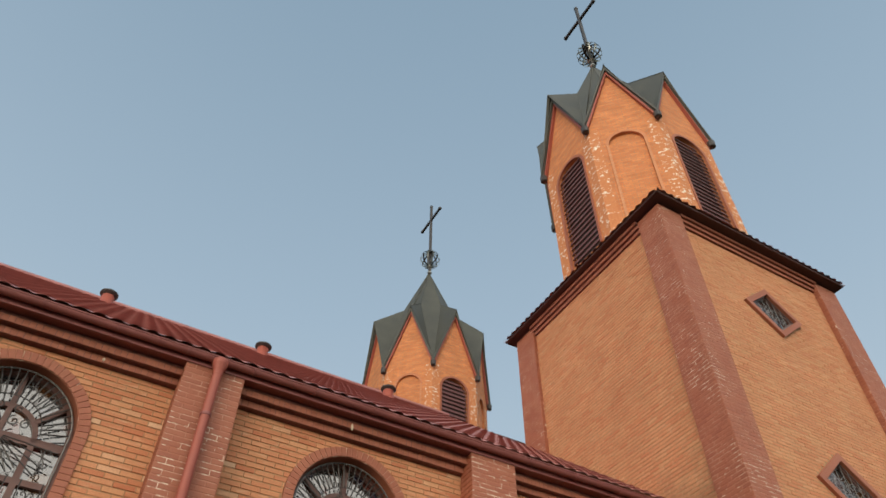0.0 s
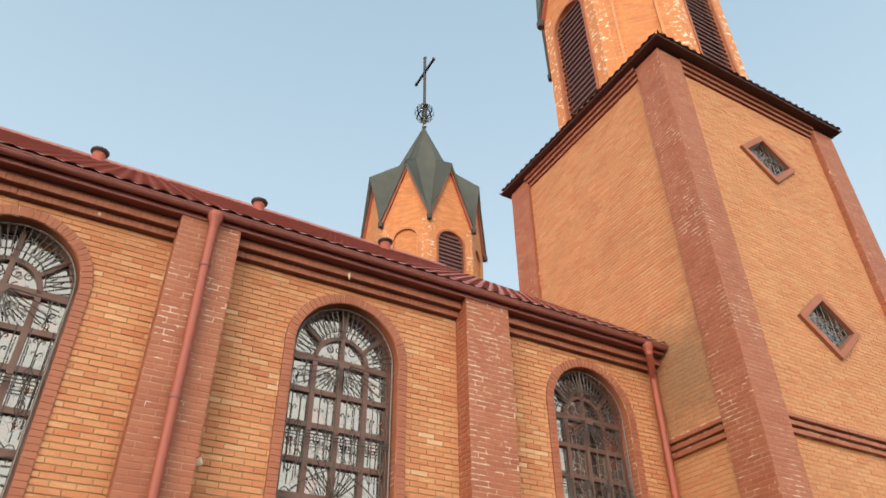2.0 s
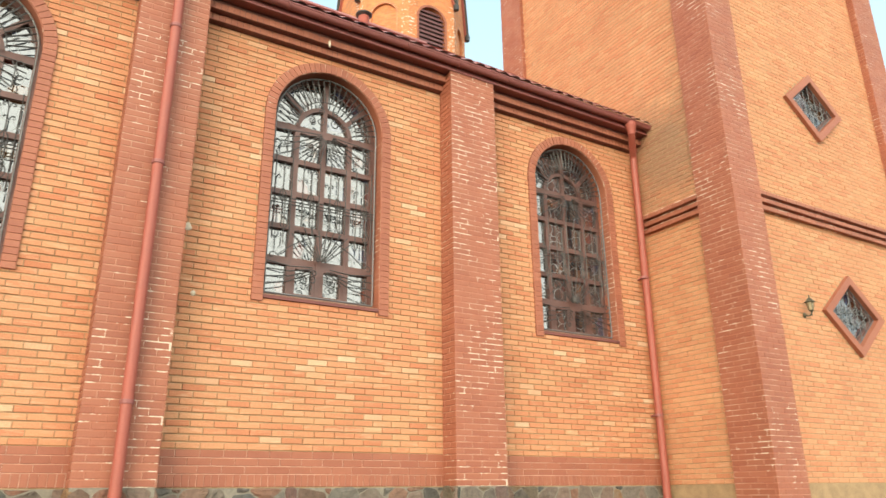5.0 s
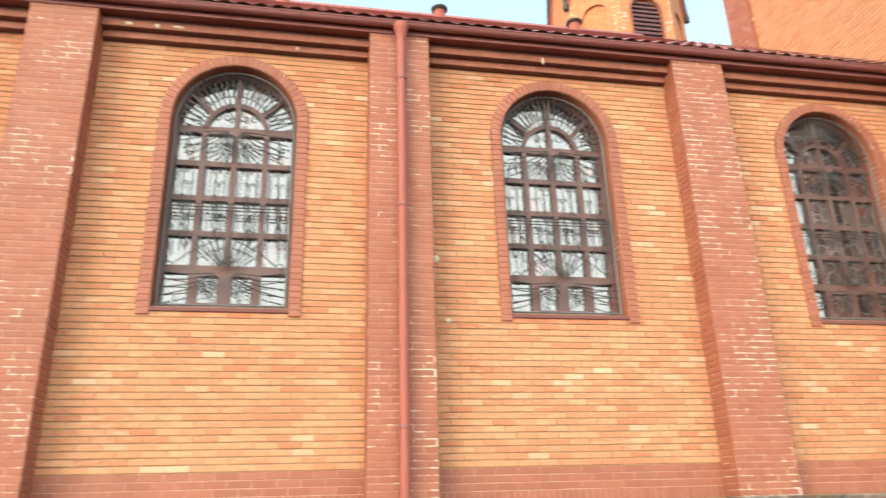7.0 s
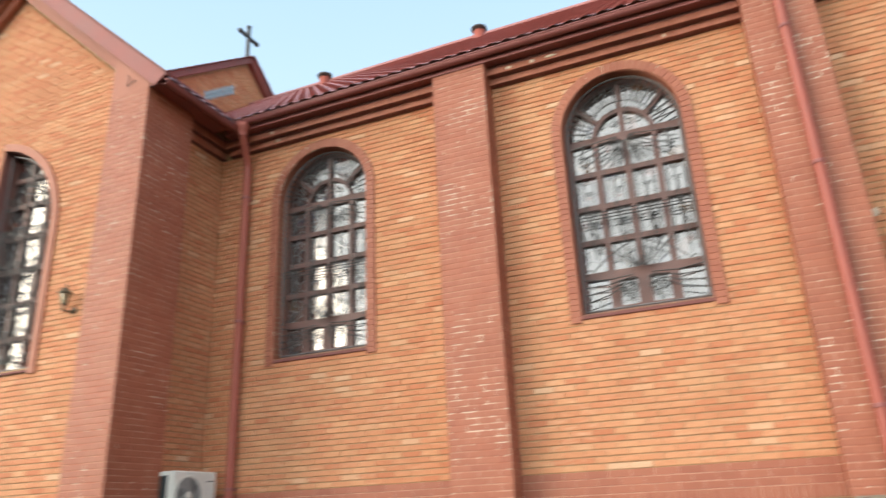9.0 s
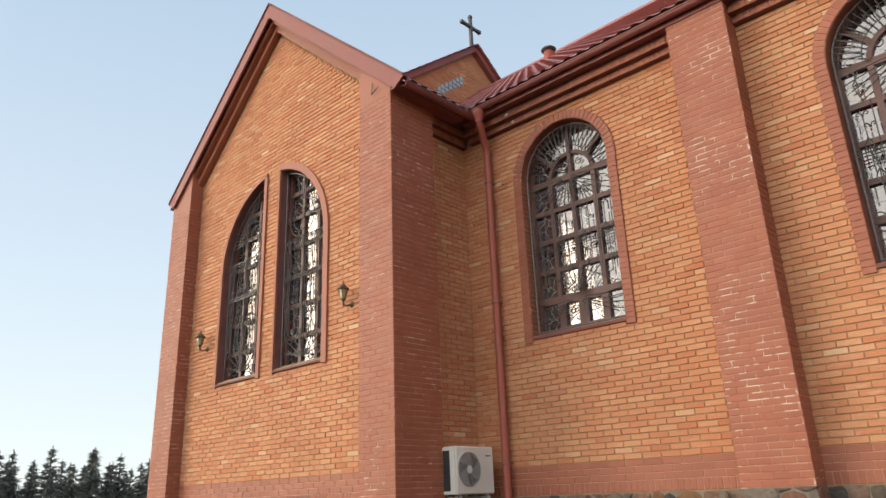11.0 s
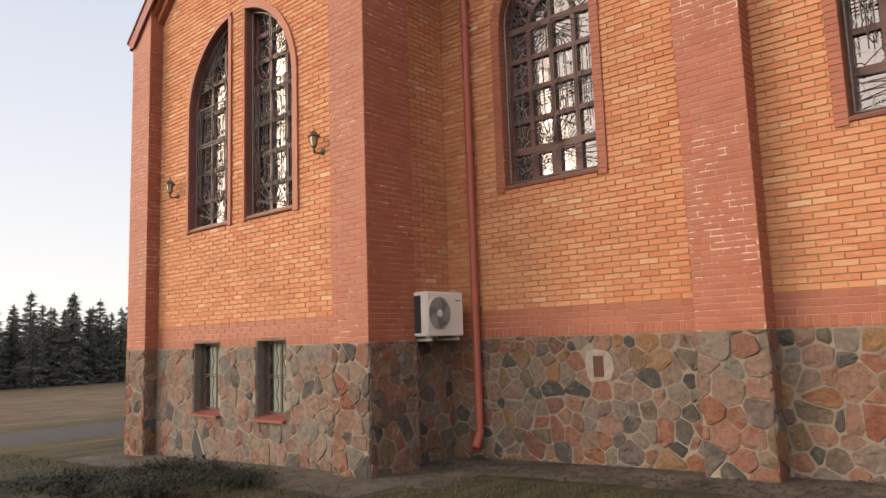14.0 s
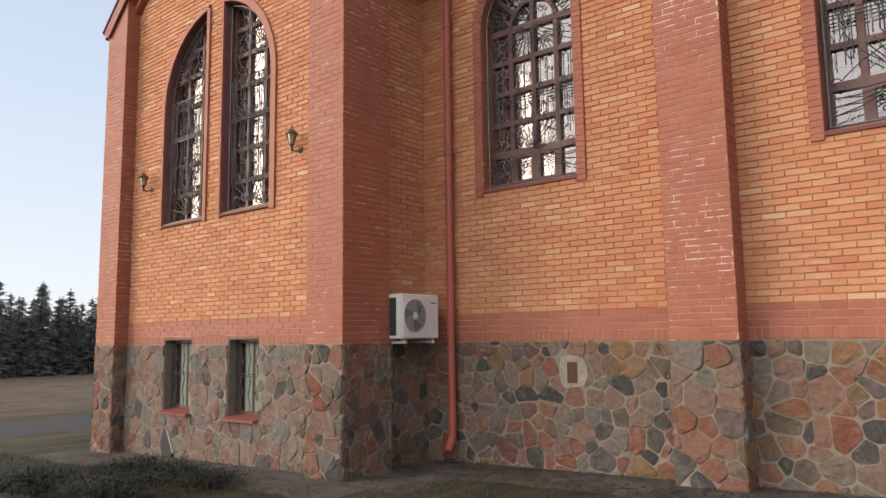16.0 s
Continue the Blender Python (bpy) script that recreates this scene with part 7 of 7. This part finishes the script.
for _ in range(1700):
    if rnd.random() < 0.75:
        x, y = rnd.uniform(XI + 0.3, 2.0), -rnd.uniform(0.02, 1.0) ** 1.0
    else:
        x, y = rnd.uniform(-11, -4), -1.75 - rnd.uniform(0, 0.9)
    z = ground_z(x, y) + 0.036
    a, s = rnd.uniform(0, math.tau), rnd.uniform(0.012, 0.04)
    k = len(lv)
    lv += [(x + s * math.cos(a + q) * f, y + s * math.sin(a + q) * f, z + rnd.uniform(0, 0.012)) for q, f in ((0, 1), (1.5, 0.5), (3.1, 1), (4.6, 0.5))]
    lf.append((k, k + 1, k + 2, k + 3))
tagged(new("leaf_litter", mesh_from("leaf_litter", lv, lf, M_LITTER)), "brown leaf litter along the wall foot", "leaves", kind="stuff")


def juniper_shape(seed):
    r = random.Random(seed)
    verts, faces = [], []
    for _ in range(420):
        a, reach = r.uniform(0, math.tau), r.uniform(0.1, 0.75)
        rise = r.uniform(0.05, 0.30) * (1 - 0.5 * reach)
        base = Vector((0.12 * math.cos(a), 0.12 * math.sin(a), 0.03))
        tip = Vector((reach * math.cos(a), reach * math.sin(a), rise))
        for i in range(9):
            p = base.lerp(tip, (i + 1) / 9)
            p.z += 0.10 * math.sin(math.pi * (i + 1) / 10)
            d = Vector((r.uniform(-1, 1), r.uniform(-1, 1), r.uniform(-0.2, 0.9))).normalized() * r.uniform(0.03, 0.07)
            s = d.cross(Vector((0, 0, 1))).normalized() * 0.008
            k = len(verts)
            verts += [p - s, p + s, p + d]
            faces.append((k, k + 1, k + 2))
    return mesh_from("foliage", verts, faces, M_JUNIPER)


jun = [juniper_shape(220 + i) for i in range(3)]
stem_bm = bmesh.new()
lathe(stem_bm, [(0.05, -0.1), (0.03, 0.12)], (0, 0, 0), 6)
jun_stem = finish("stem", stem_bm, M_BARK)
for i, (x, y, s) in enumerate(((-8.6, -2.95, 0.55), (-7.8, -2.6, 0.5), (-7.0, -2.6, 0.9), (-6.4, -2.45, 0.75), (-5.7, -2.45, 0.65), (-8.4, -3.7, 0.9), (-7.0, -3.75, 1.0), (-5.9, -3.4, 0.9))):
    ob = thing("juniper_bush", Matrix.Translation((x, y, ground_z(x, y))) @ Matrix.Rotation(i * 1.7, 4, "Z") @ Matrix.Diagonal((s * 1.15, s * 1.15, s * (0.9 if x > -8 else 0.5), 1)), "low dark green spreading juniper in the lawn", "bush", "junipers by the transept")
    for nm, me in (("foliage", jun[i % 3]), ("stem", jun_stem)):
        c = new(nm, me)
        c.parent = ob

# ---- spruce row ----


def spruce_shape(seed):
    """Whorls of drooping boughs hung with small sprays, ragged and thinner towards the top."""
    r = random.Random(seed)
    verts, faces = [], []
    height, levels = 9.0, 38
    bare = r.uniform(0.0, 0.08)
    for l in range(levels):
        f = l / (levels - 1)
        z0 = 0.4 + (height - 0.6) * f**0.96
        reach = (1.6 * (1 - f) ** 0.82 + 0.05) * r.uniform(0.7, 1.12)
        for b in range(12 if f < 0.75 else 6):
            if r.random() < bare + 0.10:
                continue
            a, z = r.uniform(0, math.tau), z0 + r.uniform(-0.22, 0.22)
            rr = reach * r.uniform(0.55, 1.2)
            out = Vector((math.cos(a), math.sin(a), 0))
            side = Vector((-out.y, out.x, 0))
            lift = r.uniform(0.0, 0.40) + 0.45 * f
            n = max(3, int(9 * min(1.0, rr)))
            for i in range(n):
                t = (i + 0.6) / n
                p = out * rr * t + Vector((0, 0, z + lift * rr * t - 0.34 * rr * t * t))
                for s in (-1, 1):
                    k = len(verts)
                    d = (side * s * r.uniform(0.2, 1.0) + out * r.uniform(0.3, 1.1) + Vector((0, 0, r.uniform(-0.9, 0.35)))).normalized() * r.uniform(0.18, 0.46)
                    w = (out * r.uniform(0.2, 1.0) + Vector((0, 0, r.uniform(-1.0, 1.0)))).normalized() * r.uniform(0.03, 0.08)
                    verts += [p - w, p + w, p + d]
                    faces.append((k, k + 1, k + 2))
    for i in range(14):
        k = len(verts)
        a, z = r.uniform(0, math.tau), height + 0.35 - 0.9 * i / 14
        d = Vector((math.cos(a), math.sin(a), 0)) * (0.05 + 0.30 * i / 14)
        verts += [Vector((0, 0, z + 0.05)), Vector((0, 0, z - 0.10)), Vector((0, 0, z + 0.04)) + d]
        faces.append((k, k + 1, k + 2))
    return mesh_from("crown", verts, faces, M_SPRUCE_HAZED)


spr = [spruce_shape(240 + i) for i in range(7)]
tr_bm = bmesh.new()
lathe(tr_bm, [(0.19, -0.4), (0.15, 0.4), (0.09, 5.0), (0.02, 8.8)], (0, 0, 0), 8)
trunk_me = finish("trunk", tr_bm, M_BARK)
rnd = random.Random(250)
n_tree = 0
for row_i, (x_row, gap_t) in enumerate(((-61.0, 1.35), (-64.0, 1.5), (-68.0, 1.9))):
    y = -24.0 + row_i
    while y < 62:
        x = x_row + rnd.uniform(-0.8, 0.8)
        s = rnd.uniform(0.61, 0.82) * (1.0 if rnd.random() < 0.85 else 1.14)
        ob = thing("spruce_tree", Matrix.Translation((x, y, ground_z(x, y) - 0.1)) @ Matrix.Rotation(rnd.uniform(0, 6.28), 4, "Z") @ Matrix.Diagonal((s * 1.45, s * 1.45, s, 1)), "dense dark green spruce with haze in its colour, in a row beyond the field", "tree", "spruce row beyond the field")
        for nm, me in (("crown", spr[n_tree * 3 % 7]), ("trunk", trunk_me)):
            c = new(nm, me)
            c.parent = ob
        n_tree += 1
        y += gap_t * rnd.uniform(0.75, 1.25)

# ---- bare trees across the lawn, seen in the window panes ----


def bare_tree_shape(seed):
    r = random.Random(seed)
    bm = bmesh.new()

    def grow(p, d, length, rad, depth):
        pts = [p]
        for _ in range(3):
            d = (d + Vector((r.uniform(-0.22, 0.22), r.uniform(-0.22, 0.22), r.uniform(-0.05, 0.16)))).normalized()
            pts.append(pts[-1] + d * length / 3)
        rr = max(0.004, rad * 0.5)
        tube(bm, pts, rr, 5 if depth < 2 else 3)
        if depth < 5:
            for _ in range(3 if depth else 5):
                a = r.uniform(0, math.tau)
                out = Vector((math.cos(a), math.sin(a), r.uniform(0.25, 0.9)))
                q = pts[-1] if r.random() < 0.45 else pts[r.choice((1, 2))]
                grow(q, (d * 0.8 + out * 0.75).normalized(), length * r.uniform(0.6, 0.82), rad * 0.55, depth + 1)
    grow(Vector((0, 0, -0.2)), Vector((0, 0, 1)), 4.2, 0.2, 0)
    return finish("limbs", bm, M_BARK)


bare = [bare_tree_shape(260 + i) for i in range(2)]
for i, (x, y, s) in enumerate(((-20, -27, 1.1), (-13, -33, 1.0), (-6.5, -26, 0.95), (1, -31, 1.1), (7.5, -27, 1.0), (14, -33, 1.15), (22, -28, 1.0), (31, -34, 1.1))):
    ob = thing("bare_tree", Matrix.Translation((x, y, ground_z(x, y))) @ Matrix.Rotation(i * 2.1, 4, "Z") @ Matrix.Diagonal((s, s, s, 1)), "bare leafless tree across the lawn", "tree", "bare trees across the lawn")
    c = new("limbs", bare[i % 2])
    c.parent = ob

# ---- true size ----
for ob in list(scene.objects):
    if ob.parent is None and ob.type in ("MESH", "EMPTY"):
        ob.matrix_basis = Matrix.Scale(SCALE, 4) @ ob.matrix_basis
